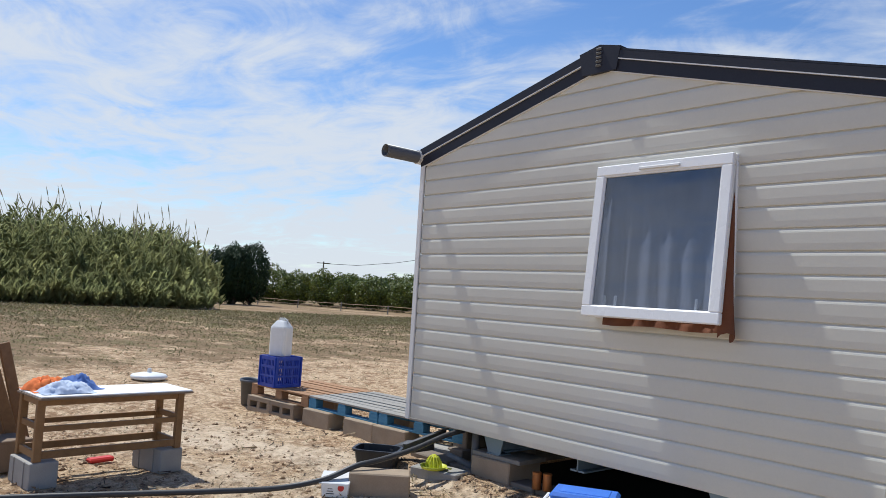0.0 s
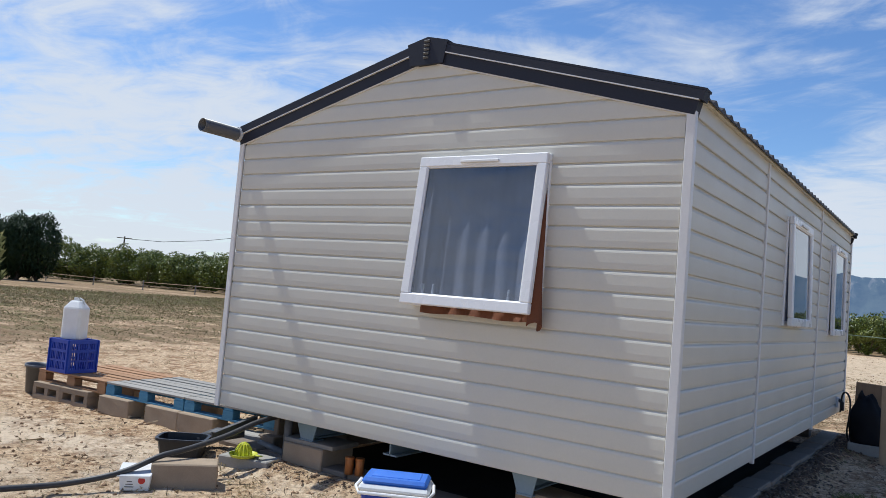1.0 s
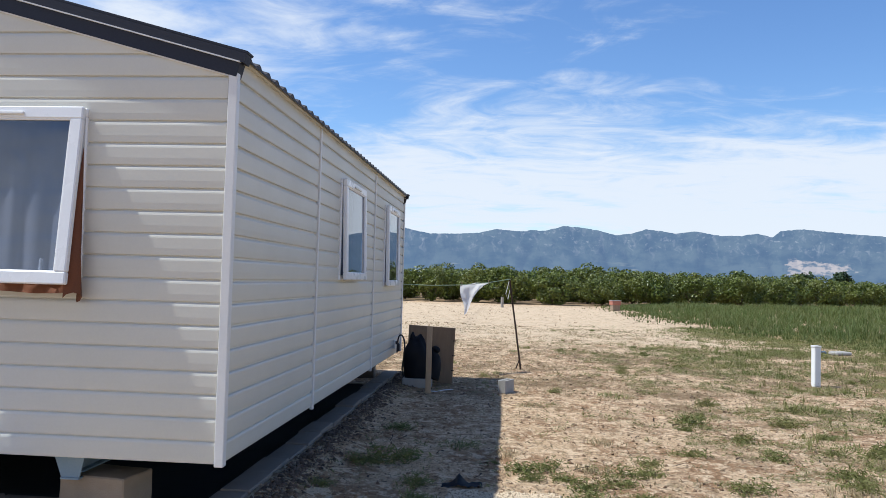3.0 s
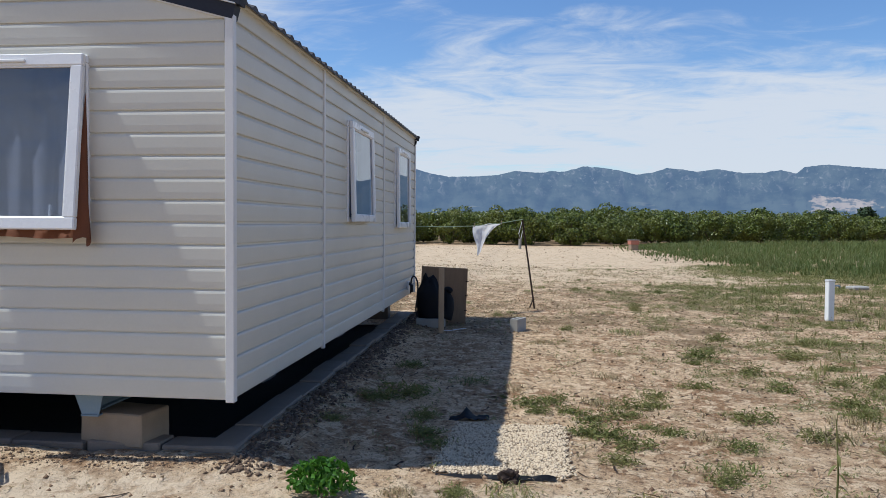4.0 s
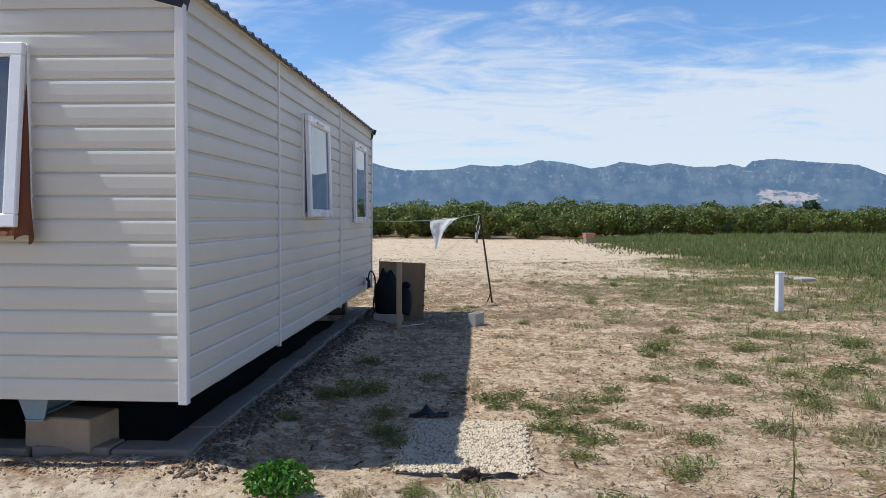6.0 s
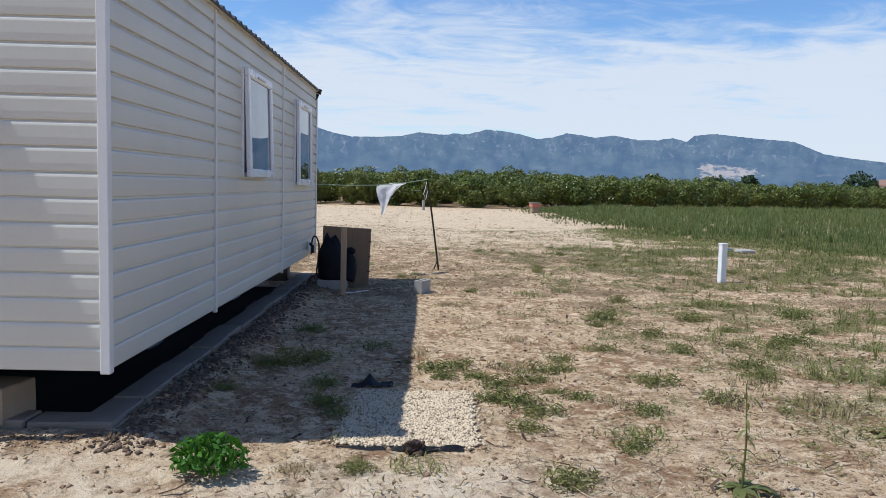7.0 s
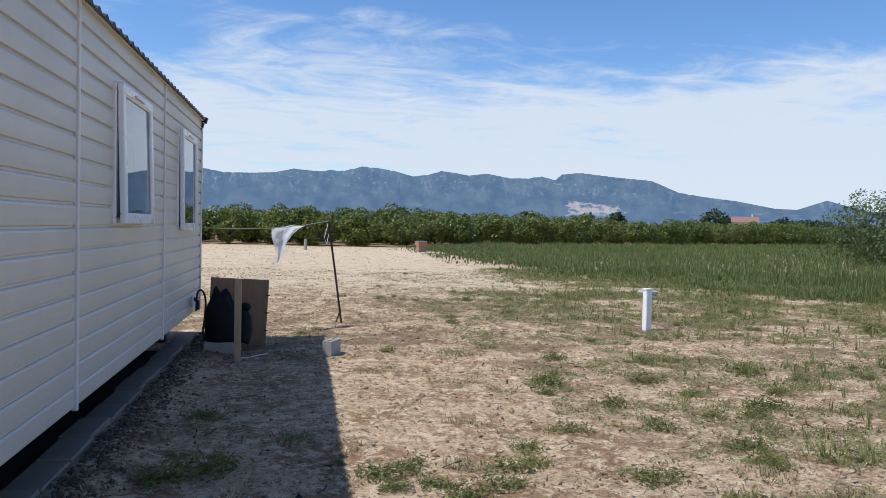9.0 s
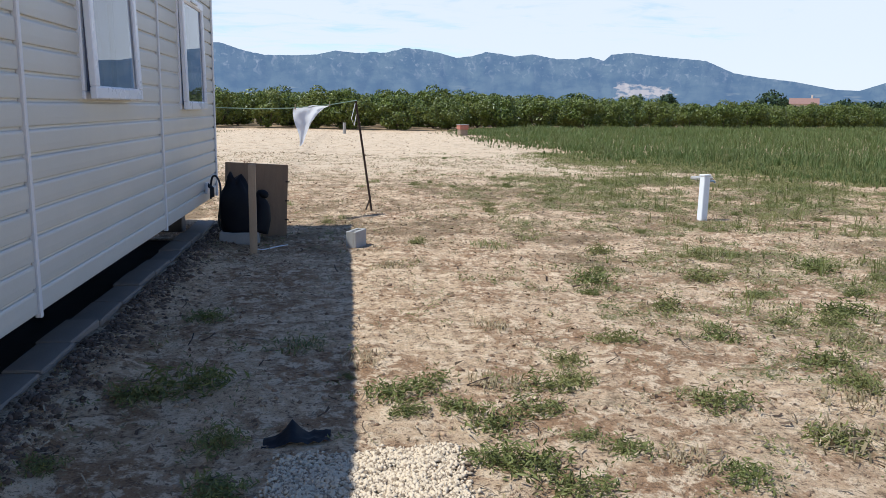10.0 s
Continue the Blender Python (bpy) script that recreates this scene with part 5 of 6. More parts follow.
# leaning scrap timber past the table
for k, (x, y, l, w, tilt, lean, mat) in enumerate(((-5.55, -2.72, 1.02, 0.15, 6, 17, M_WOOD), (-5.62, -2.64, 0.98, 0.14, 8, 13, M_WOOD), (-5.70, -2.74, 1.08, 0.18, 10, 18, M_PLY), (-5.45, -2.86, 0.85, 0.12, 8, 20, M_WOOD), (-5.66, -2.93, 1.1, 0.16, 8, 12, M_WOOD_PALE))):
    bm = new_bm()
    box(bm, (0, 0, l / 2), (0.035, w * 0.6, l), bevel=0.004)
    solo("plank", bm, mat, "weathered brown board leaning in a scrap timber stack", "plank", pose(x + 0.1, y - 0.14, 0.0, lean, -tilt, 8), "scrap timber")
bm = new_bm()
box(bm, (0, 0, 0.12), (0.30, 0.34, 0.24), bevel=0.006)
solo("wooden_box", bm, M_PLY, "small brown wooden box at the foot of the timber", "box", pose(-5.26, -3.04, 0.0, 0, 0, 14))
bm = new_bm()
box(bm, (0, 0, 0.45), (0.05, 0.6, 0.9), bevel=0.006)
for q in (-0.2, 0.05, 0.25):
    box(bm, (0.04, q, 0.45), (0.03, 0.10, 0.88))
solo("wooden_pallet", bm, M_PLY, "dark wooden pallet leaning among the timber", "pallet", pose(-5.75, -3.29, 0.0, 8, -10, 6))

# ---- clutter by the gable ----
bm = new_bm()


def round_tub(bm, lx, ly, h, wall):
    rings = []
    for sc, z in ((0.80, 0.0), (0.96, h - 0.02), (1.06, h - 0.02), (1.06, h), (0.94, h), (0.80, 0.015)):
        ring = []
        for k in range(28):
            a = 2 * math.pi * (k + 0.5) / 28
            q = 1 / (abs(math.cos(a)) ** 5 + abs(math.sin(a)) ** 5) ** (1 / 5)
            ring.append(bm.verts.new((lx / 2 * sc * q * math.cos(a), ly / 2 * sc * q * math.sin(a), z)))
        rings.append(ring)
    for a, b in zip(rings, rings[1:]):
        for k in range(28):
            bm.faces.new((a[k], a[(k + 1) % 28], b[(k + 1) % 28], b[k]))
    bm.faces.new(rings[0][::-1])
    bm.faces.new(rings[-1])


round_tub(bm, 0.40, 0.31, 0.185, 0.01)
solo("wash_tub", bm, M_BLACK, "black plastic tub standing on the soil", "tub", pose(-3.97, -0.36, 0.0, 0, 0, 40), smooth=False)
solid_block("concrete_block", (0.46, 0.22, 0.19), pose(-3.26, -0.86, -0.01, 0, 0, 50), M_CONC_BROWN, "loose tan concrete block lying on the soil", "loose blocks")

carton = thing("food_tub", "small white plastic tub with a red spot and a loose lid", "tub", pose(-3.40, -1.16, 0.0, 0, 0, 47))
bm = new_bm()
box(bm, (0, 0, 0.055), (0.19, 0.14, 0.11), bevel=0.006, taper=1.12)
part("body", bm, M_WHITE, carton)
bm = new_bm()
box(bm, (-0.01, 0.03, 0.123), (0.23, 0.20, 0.010), rot=Euler((radians(14), 0, 0)).to_matrix(), bevel=0.003)
part("lid", bm, M_CLOTH_WHITE, carton, "loose white lid")
bm = new_bm()
lathe(bm, [(0.024, 0), (0.024, 0.003)], 16)
bmesh.ops.transform(bm, matrix=pose(0.045, -0.0745, 0.075, 88), verts=bm.verts)
part("red_spot", bm, M_RED, carton, "round red mark")
for k in range(3):
    bm = new_bm()
    box(bm, (-0.035, -0.0755, 0.03 + 0.018 * k), (0.06 - 0.012 * k, 0.002, 0.006), rot=Euler((radians(-4), 0, 0)).to_matrix())
    part("print_bar", bm, M_PIPE, carton)

bm = new_bm()
HOSE = [(-4.55, -4.2, 0.05), (-4.2, -3.2, 0.05), (-3.95, -2.5, 0.048), (-3.74, -1.95, 0.048), (-3.60, -1.55, 0.055), (-3.44, -1.26, 0.12), (-3.36, -1.02, 0.215), (-3.34, -0.80, 0.245), (-3.36, -0.45, 0.295), (-3.37, -0.12, 0.375), (-3.37, 0.10, 0.405)]
tube(bm, flowing(HOSE), 0.021, 12)
solo("conduit", bm, M_HOSE, "thick dark grey flexible conduit running up under the home", "conduit", smooth=True)
bm = new_bm()
for dy, w, h in ((0, 0.07, 0.006), (0.033, 0.006, 0.035), (-0.033, 0.006, 0.035)):
    box(bm, (0, dy, 0.02 if w < 0.01 else 0.004), (0.75, w if w > 0.01 else 0.006, h))
solo("gutter_channel", bm, M_PIPE, "grey metal channel resting against the pallets", "channel", look((-3.62, -0.12, 0.30), (-4.0, 0.9, 0.36)) @ pose(0, 0, 0, 0, 90, 0))
bm = new_bm()
tube(bm, [(-3.28, 0.16, 0.07), (-3.28, 0.16, 0.43)], 0.035, 12)
tube(bm, [(-3.28, 0.16, 0.10), (-3.75, 0.30, 0.09)], 0.035, 12)
solo("drain_stub", bm, M_PIPE, "grey plastic waste pipe elbow under the home", "pipe", smooth=True)
bm = new_bm()
tube(bm, [(-4.02, -0.18, 0.12), (-3.95, -0.02, 0.17), (-3.80, -0.05, 0.20), (-3.7, 0.06, 0.21)], [0.05, 0.06, 0.05, 0.03], 8)
solo("green_rag", bm, M_HOSE, "dark rag lying over the tub's rim", "rag", smooth=True)

juicer = thing("citrus_squeezer", "lime-green plastic citrus squeezer on a concrete block", "squeezer", pose(-3.40, -0.20, 0.101, 0, 0, 20) @ Matrix.Scale(0.85, 4))
bm = new_bm()
lathe(bm, [(0.085, 0.0), (0.115, 0.012), (0.130, 0.036), (0.137, 0.036), (0.118, 0.006), (0.085, -0.004)][::-1], 24)
part("bowl", bm, M_LIME, juicer, smooth=True)
for k in range(12):
    a = 2 * math.pi * k / 12
    bm = new_bm()
    tube(bm, [(0.080 * math.cos(a), 0.080 * math.sin(a), 0.01), (0.072 * math.cos(a), 0.072 * math.sin(a), 0.07), (0.045 * math.cos(a), 0.045 * math.sin(a), 0.115), (0.012 * math.cos(a), 0.012 * math.sin(a), 0.135)], 0.0085, 6)
    part("rib", bm, M_LIME, juicer)
bm = new_bm()
lathe(bm, [(0.060, 0.005), (0.055, 0.07), (0.034, 0.105), (0.018, 0.135), (0.010, 0.14)], 16)
part("cone", bm, M_LIME, juicer, smooth=True)
bm = new_bm()
box(bm, (0.165, 0, 0.03), (0.07, 0.035, 0.010), bevel=0.004)
part("grip", bm, M_LIME, juicer)
solid_block("concrete_block", (0.46, 0.24, 0.14), pose(-3.40, -0.12, -0.04, 0, 0, 16), M_CONC, "grey concrete block on the soil beside the pier", "loose blocks")

for x, y in ((-2.52, 0.10), (-2.44, 0.13)):
    jar = thing("storage_tin", "small copper-brown tin standing on the footing", "tin", pose(x, y, 0.098), "tins")
    bm = new_bm()
    lathe(bm, [(0.033, 0.0), (0.035, 0.006), (0.035, 0.11), (0.033, 0.115)], 18)
    part("body", bm, M_AMBER, jar, smooth=True)
    bm = new_bm()
    lathe(bm, [(0.037, 0.113), (0.037, 0.130), (0.034, 0.133)], 18)
    part("lid", bm, M_AMBER, jar)


def cool_box(m):
    c = thing("cool_box", "blue cool box with white rim and handle, worn label", "cool box", m)
    bm = new_bm()
    box(bm, (0, 0, 0.135), (0.42, 0.27, 0.27), bevel=0.03, taper=1.10)
    part("body", bm, M_BLUE, c)
    bm = new_bm()
    box(bm, (0, 0, 0.288), (0.50, 0.34, 0.045), bevel=0.018)
    part("rim", bm, M_WHITE, c, "white plastic rim")
    bm = new_bm()
    box(bm, (0, 0.005, 0.328), (0.46, 0.30, 0.050), bevel=0.020)
    part("lid", bm, M_BLUE_LID, c, "bright blue scuffed lid")
    bm = new_bm()
    box(bm, (0.0, 0.01, 0.3535), (0.34, 0.19, 0.008), bevel=0.003)
    part("lid_panel", bm, M_BLUE_LID, c)
    bm = new_bm()
    tube(bm, [(-0.262, 0.04, 0.30), (-0.275, -0.10, 0.285), (-0.24, -0.185, 0.262), (0.24, -0.185, 0.262), (0.275, -0.10, 0.285), (0.262, 0.04, 0.30)], 0.011, 8)
    part("handle", bm, M_WHITE, c, "white carrying handle")
    bm = new_bm()
    rl = random.Random(4)
    for k in range(22):
        box(bm, (-0.13 + rl.uniform(-0.055, 0.075), -0.1425 - 0.0006 * k / 22, 0.15 + rl.uniform(-0.07, 0.07)), (rl.uniform(0.015, 0.05), 0.003, rl.uniform(0.01, 0.045)), rot=Euler((radians(2.8), rl.uniform(-0.3, 0.3), 0)).to_matrix())
    part("torn_label", bm, M_CLOTH_WHITE, c, "torn remains of a white label")


cool_box(pose(-1.63, -0.45, 0.0, 0, 0, 30) @ Matrix.Diagonal((0.92, 0.92, 0.98, 1)))

# ---- yard behind the corner ----
lean = thing("plywood_shelter", "brown plywood sheet propped against a pale post", "board", pose(0.60, 6.22, 0))
bm = new_bm()
box(bm, (0, 0, 0.44), (0.69, 0.015, 0.88), bevel=0.002)
sheet = part("plywood_sheet", bm, M_PLY, lean)
sheet.matrix_local = pose(-0.055, 0.66, -0.01, 7, 2.5, 2)
bm = new_bm()
box(bm, (0.038, -0.34, 0.44), (0.075, 0.03, 0.96), bevel=0.004)
part("post", bm, M_WOOD_PALE, lean, "pale weathered wooden post")
for k in range(3):
    bm = new_bm()
    box(bm, (0.30 + 0.012 * k, 0.60 - 0.03 * k, 0.22 + 0.22 * k), (0.045, 0.02, 0.012))
    part("peg", bm, M_RUST, lean)
bm = new_bm()
box(bm, (0, 0, 0.075), (0.42, 0.26, 0.15), bevel=0.008)
solo("concrete_block", bm, M_CONC, "grey concrete block under the black sack", "block", pose(0.42, 6.49, -0.01, 0, 0, 3), "yard blocks")
bm = new_bm()
rings = []
for j in range(19):
    q = j / 18
    z_ = 0.60 * q
    r = 0.205 * (0.93 + 0.07 * math.sin(min(1, q * 3) * 1.57)) * (1 if q < 0.45 else 1 - 0.72 * ((q - 0.45) / 0.55) ** 1.7)
    ring = []
    for k in range(30):
        a = 2 * math.pi * k / 30
        crease = 0.012 * math.sin(a * 7 + 3 * q) * q + 0.022 * noise.noise((2 * math.cos(a), 2 * math.sin(a), q * 4))
        ring.append(bm.verts.new(((r + crease) * math.cos(a) - 0.03 * q, 0.66 * (r + crease) * math.sin(a), z_ + (0.03 * math.cos(2 * a) if j > 15 else 0))))
    rings.append(ring)
for a, b in zip(rings, rings[1:]):
    for k in range(30):
        bm.faces.new((a[k], a[(k + 1) % 30], b[(k + 1) % 30], b[k]))
bm.faces.new(rings[0][::-1])
bm.faces.new(rings[-1])
tube(bm, [(-0.075, 0, 0.53), (-0.09, 0, 0.60), (-0.085, 0, 0.655)], [0.05, 0.035, 0.008], 8)
tube(bm, [(0.02, 0, 0.53), (0.03, 0, 0.58), (0.035, 0, 0.615)], [0.05, 0.03, 0.010], 8)
tube(bm, flowing([(0.19, 0.0, 0.0), (0.235, 0.01, 0.14), (0.245, 0.02, 0.27), (0.215, 0.02, 0.36), (0.225, 0.02, 0.415), (0.27, 0.0, 0.405), (0.30, 0.0, 0.375)], 3),
     [0.115, 0.112, 0.108, 0.10, 0.092, 0.086, 0.08, 0.072, 0.064, 0.056, 0.05, 0.046, 0.044, 0.045, 0.047, 0.046, 0.042, 0.034, 0.018], 12)
solo("black_sack", bm, M_SACK, "black plastic covered pump sack on a concrete block", "sack", pose(0.42, 6.50, 0.138), smooth=True)
bm = new_bm()
tube(bm, flowing([(0.07, 6.79, 0.46), (0.075, 6.79, 0.62), (0.10, 6.77, 0.71), (0.15, 6.74, 0.71), (0.19, 6.71, 0.60), (0.185, 6.68, 0.40), (0.17, 6.66, 0.24), (0.20, 6.64, 0.12), (0.27, 6.60, 0.06)]), 0.012, 8)
solo("water_hose", bm, M_BLACK, "black hose looping from the wall to the sack", "hose", smooth=True)
bm = new_bm()
box(bm, (0.028, 6.80, 0.58), (0.03, 0.10, 0.13), bevel=0.008)
part("wall_inlet", bm, M_TRIM, home, "white water inlet plate")
bm = new_bm()
tube(bm, [(0.03, 6.80, 0.62), (0.09, 6.78, 0.58), (0.09, 6.78, 0.48)], 0.022, 8)
part("inlet_tap", bm, M_BLACK, home, "black tap")

bm = new_bm()
tube(bm, flowing([(0.66, 5.98, 0.03), (0.74, 6.02, 0.022), (0.84, 6.12, 0.03), (0.95, 6.28, 0.02)]), 0.007, 6)
solo("cord", bm, M_TRIM, "pale cord lying on the soil by the post", "cord", smooth=True)

# hollow block standing on end: two holes in its top
bm = new_bm()
LB, WB, HB, t_ = 0.28, 0.115, 0.20, 0.028
for x in (-WB / 2 + t_ / 2, WB / 2 - t_ / 2):
    box(bm, (x, 0, HB / 2), (t_, LB, HB), bevel=0.004)
for y in (-LB / 2 + t_ / 2, 0, LB / 2 - t_ / 2):
    box(bm, (0, y, HB / 2), (WB - 2 * t_ + 0.002, t_, HB - 0.002))
box(bm, (0, 0, 0.02), (WB - 0.03, LB - 0.03, 0.03))
solo("concrete_block", bm, M_CONC, "pale grey hollow concrete block alone on the soil", "block", pose(1.69, 6.24, -0.01, 0, 0, -25), "yard blocks")

pole = thing("line_pole", "thin rusty iron stake holding a washing line", "pole", pose(1.955, 9.35, 0))
bm = new_bm()
tube(bm, [(0.0, 0, -0.05), (-0.12, -0.06, 0.8), (-0.24, -0.15, 1.60)], 0.016, 8)
part("stake", bm, M_RUST, pole)
bm = new_bm()
tube(bm, [(-0.09, -0.02, 0.0), (-0.05, 0, 0.10), (-0.02, 0, 0.2)], 0.012, 6)
part("brace", bm, M_RUST, pole)
bm = new_bm()
tube(bm, [(-0.238, -0.15, 1.58), (-0.30, -0.17, 1.34), (-0.26, -0.14, 1.24), (-0.23, -0.15, 1.40)], 0.006, 5)
part("knotted_cord", bm, M_CLOTH_WHITE, pole)
bm = new_bm()
LINE = [(0.03, 7.52, 1.47), (0.45, 7.92, 1.46), (0.86, 8.32, 1.475), (1.36, 8.78, 1.53), (1.73, 9.20, 1.60)]
tube(bm, LINE, 0.007, 6)
solo("washing_line", bm, M_ROPE, "pale green washing line from the home to the stake", "rope")
bm = new_bm()
g = []
for j in range(15):
    q = j / 14
    row = []
    for i in range(23):
        u = i / 22
        top = Vector((0.89 + 0.49 * u, 8.35 + 0.45 * u, 1.482 + 0.05 * u - 0.012 * math.sin(u * 9)))
        drop = 0.50 - 0.30 * u + 0.05 * math.sin(u * 5)
        row.append(bm.verts.new(top + Vector(((0.07 - 0.34 * u) * q - 0.02 * math.sin(q * 6), 0.045 * math.sin(u * 9 + q * 4) * (0.3 + q) + 0.02 * math.sin(u * 23 - q * 6) * (0.2 + q) + 0.04 * noise.noise((u * 6, q * 5, 2)), -drop * q))))
    g.append(row)
for a, b in zip(g, g[1:]):
    for k in range(22):
        bm.faces.new((a[k], a[k + 1], b[k + 1], b[k]))
shirt = solo("shirt", bm, M_SHIRT, "white shirt hanging on the washing line", "shirt", smooth=True)
for u in (0.05, 0.95):
    bm = new_bm()
    box(bm, (0.89 + 0.49 * u, 8.35 + 0.45 * u, 1.495 + 0.05 * u), (0.012, 0.022, 0.07), bevel=0.002)
    solo("clothes_peg", bm, M_WOOD_PALE, "small wooden clothes peg on the line", "peg", None, "pegs")

post = thing("water_post", "white plastic standpipe post in the weeds", "post", pose(6.63, 8.24, 0, 0, 0, 12))
bm = new_bm()
box(bm, (0, 0, 0.30), (0.105, 0.105, 0.68), bevel=0.008)
part("pipe", bm, M_WHITE, post)
bm = new_bm()
box(bm, (0, 0, 0.645), (0.118, 0.118, 0.03), bevel=0.006)
part("cap", bm, M_TRIM, post)
bm = new_bm()
tube(bm, [(0.06, 0, 0.56), (0.15, 0, 0.565), (0.17, 0, 0.54)], 0.014, 8)
part("tap", bm, M_STEEL, post, "grey metal tap")
bm = new_bm()
box(bm, (0, 0, 0.04), (0.45, 0.30, 0.09), bevel=0.025)
solo("paving_slab", bm, M_CONC, "flat pale stone lying in the weeds", "stone", pose(9.68, 14.6, 0, 0, 0, 20))

hyd = thing("valve_box", "weathered red-painted brick valve box at the yard edge", "valve box", pose(8.05, 41.0, 0, 0, 0, 15) @ Matrix.Scale(0.72, 4))
bm = new_bm()
box(bm, (0, 0, 0.25), (0.62, 0.62, 0.5), bevel=0.02)
part("base", bm, M_CONC_BROWN, hyd)
bm = new_bm()
box(bm, (0, 0, 0.66), (0.72, 0.72, 0.34), bevel=0.02)
part("housing", bm, M_BRICK, hyd)
bm = new_bm()
box(bm, (0, 0, 0.85), (0.80, 0.80, 0.05), bevel=0.01)
part("cover", bm, M_CONC, hyd)
for x, y in ((1.41, 41.2),):
    bm = new_bm()
    tube(bm, [(0, 0, -0.05), (0, 0, 0.62)], 0.085, 12)
    solo("marker_pipe", bm, M_CONC, "short pale concrete pipe upright in the soil", "pipe", pose(x, y, 0), "marker pipes")

# far farmhouse with a red roof
house = thing("farmhouse", "distant pale farmhouse with a terracotta roof", "house", pose(108, 167.5, 0, 0, 0, -30) @ Matrix.Diagonal((0.55, 0.55, 0.86, 1)))
bm = new_bm()
box(bm, (0, 0, 2.4), (11, 7, 4.8))
part("wall", bm, M_PLASTER, house)
bm = new_bm()
prism(bm, [(-4.0, 4.7), (4.0, 4.7), (0, 6.3)], 0, -5.9, 5.9)
roof_ = part("roof", bm, M_TERRACOTTA, house)
bm = new_bm()
box(bm, (3, 0.8, 6.4), (0.7, 0.7, 1.4))
part("chimney", bm, M_PLASTER, roof_)
for k in range(3):
    w_ = new_bm()
    box(w_, (-3.4 + 3.2 * k, -3.52, 3.6), (1.0, 0.06, 1.2))
    part("window", w_, M_BLACK, house)
# wooden pole and cable beyond the left orchard
bm = new_bm()
px, py = 95 * math.sin(radians(-59.6)), 95 * math.cos(radians(-59.6))
tube(bm, [(px, py, 0), (px, py, 5.4)], [0.12, 0.08], 8)
tube(bm, [(px - 0.5, py - 0.7, 5.2), (px + 0.5, py + 0.7, 5.2)], 0.05, 6)
solo("utility_pole", bm, M_BARK, "distant wooden utility pole above the orchard", "pole")
bm = new_bm()
ends = [(95 * math.sin(radians(a)), 95 * math.cos(radians(a)), 1.54 + 95 * math.tan(radians(e))) for a, e in ((-59.6, 2.17), (-57, 2.2), (-54, 2.6), (-50.5, 3.3), (-47, 4.2), (-42, 5.8))]
tube(bm, ends, 0.03, 5)
solo("power_cable", bm, M_BLACK, "thin dark overhead cable", "cable")

# a low wire fence before the far orchard
fence = thing("wire_fence", "low wooden post and wire fence before the orchard", "fence")
for k in range(9):
    fx, fy = -66 + 4.6 * k, 27.0 + 1.45 * k
    bm = new_bm()
    tube(bm, [(fx, fy, -0.05), (fx + 0.03, fy, 0.75 + 0.06 * math.sin(k * 3))], 0.05, 6)
    part("post", bm, M_WOOD_GREY, fence)
for z_ in (0.35, 0.62):
    bm = new_bm()
    tube(bm, [(-66 + 4.6 * k, 27.0 + 1.45 * k, z_ + 0.03 * math.sin(k * 2)) for k in range(9)], 0.022, 5)
    part("wire", bm, M_WOOD_PALE, fence)

# ---- soil detail, weeds ----
rs = np.random.default_rng(21)


def on_ground(xy, lift=0.0):
    return np.array([(a, b, ground_z(a, b) + lift) for a, b in xy])


def crumbs(name, xy, size, material, label, lift=0.0):
    """Many small rough stones, eight faces each."""
    n = len(xy)
    p = on_ground(xy, lift)
    s = size[:, None, None]
    octa = np.array([(1, 0, 0), (0, 1, 0), (-1, 0, 0), (0, -1, 0), (0, 0, 0.7), (0, 0, -0.7)], float)
    a = rs.uniform(0, 6.28, n)
    c_, s_ = np.cos(a), np.sin(a)
    sh = octa[None] * rs.uniform(0.4, 1.45, (n, 6, 1))
    x = sh[:, :, 0] * c_[:, None] - sh[:, :, 1] * s_[:, None]
    y = sh[:, :, 0] * s_[:, None] + sh[:, :, 1] * c_[:, None]
    v = (np.stack([x, y, sh[:, :, 2]], -1) * s + p[:, None, :]).reshape(-1, 3)
    tri = np.array([(0, 1, 4), (1, 2, 4), (2, 3, 4), (3, 0, 4), (1, 0, 5), (2, 1, 5), (3, 2, 5), (0, 3, 5)])
    f = (tri[None] + (np.arange(n) * 6)[:, None, None]).reshape(-1, 3)
    ob = new(name, raw(name, v, f, material))
    tagged(ob, label, "gravel", kind="stuff")


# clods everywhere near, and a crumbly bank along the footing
n = 50000
xy = np.stack([rs.uniform(-7, 9, n), -3.6 + 14 * rs.uniform(0, 1, n) ** 1.4], 1)
keep = ~((xy[:, 0] > -4.3) & (xy[:, 0] < -0.02) & (xy[:, 1] > 0.0) & (xy[:, 1] < 8))
xy = xy[keep]
crumbs("soil_clods", xy, rs.uniform(0.2, 1.0, len(xy)) ** 7 * 0.026 + 0.003, M_CLOD, "loose crumbs and clods of dry soil")
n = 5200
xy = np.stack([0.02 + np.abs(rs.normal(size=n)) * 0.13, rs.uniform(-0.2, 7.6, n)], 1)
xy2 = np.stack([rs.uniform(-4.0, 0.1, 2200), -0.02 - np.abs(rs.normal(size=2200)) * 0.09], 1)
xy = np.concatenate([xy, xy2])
crumbs("bank_rubble", xy, (rs.uniform(0.2, 1.0, len(xy)) ** 4 * 0.026 + 0.006) * np.where(np.arange(len(xy)) < n, 1.0, 0.5), M_BANK, "dark crumbly rubble banked along the footing, darkened further for shade")
n = 2600
xy = np.stack([rs.uniform(-5, 11, n), 10 + 36 * rs.uniform(0, 1, n) ** 1.3], 1)
crumbs("track_clods", xy, rs.uniform(0.2, 1.0, n) ** 3 * 0.040 + 0.008, M_CLOD, "clods scattered over the pale track")
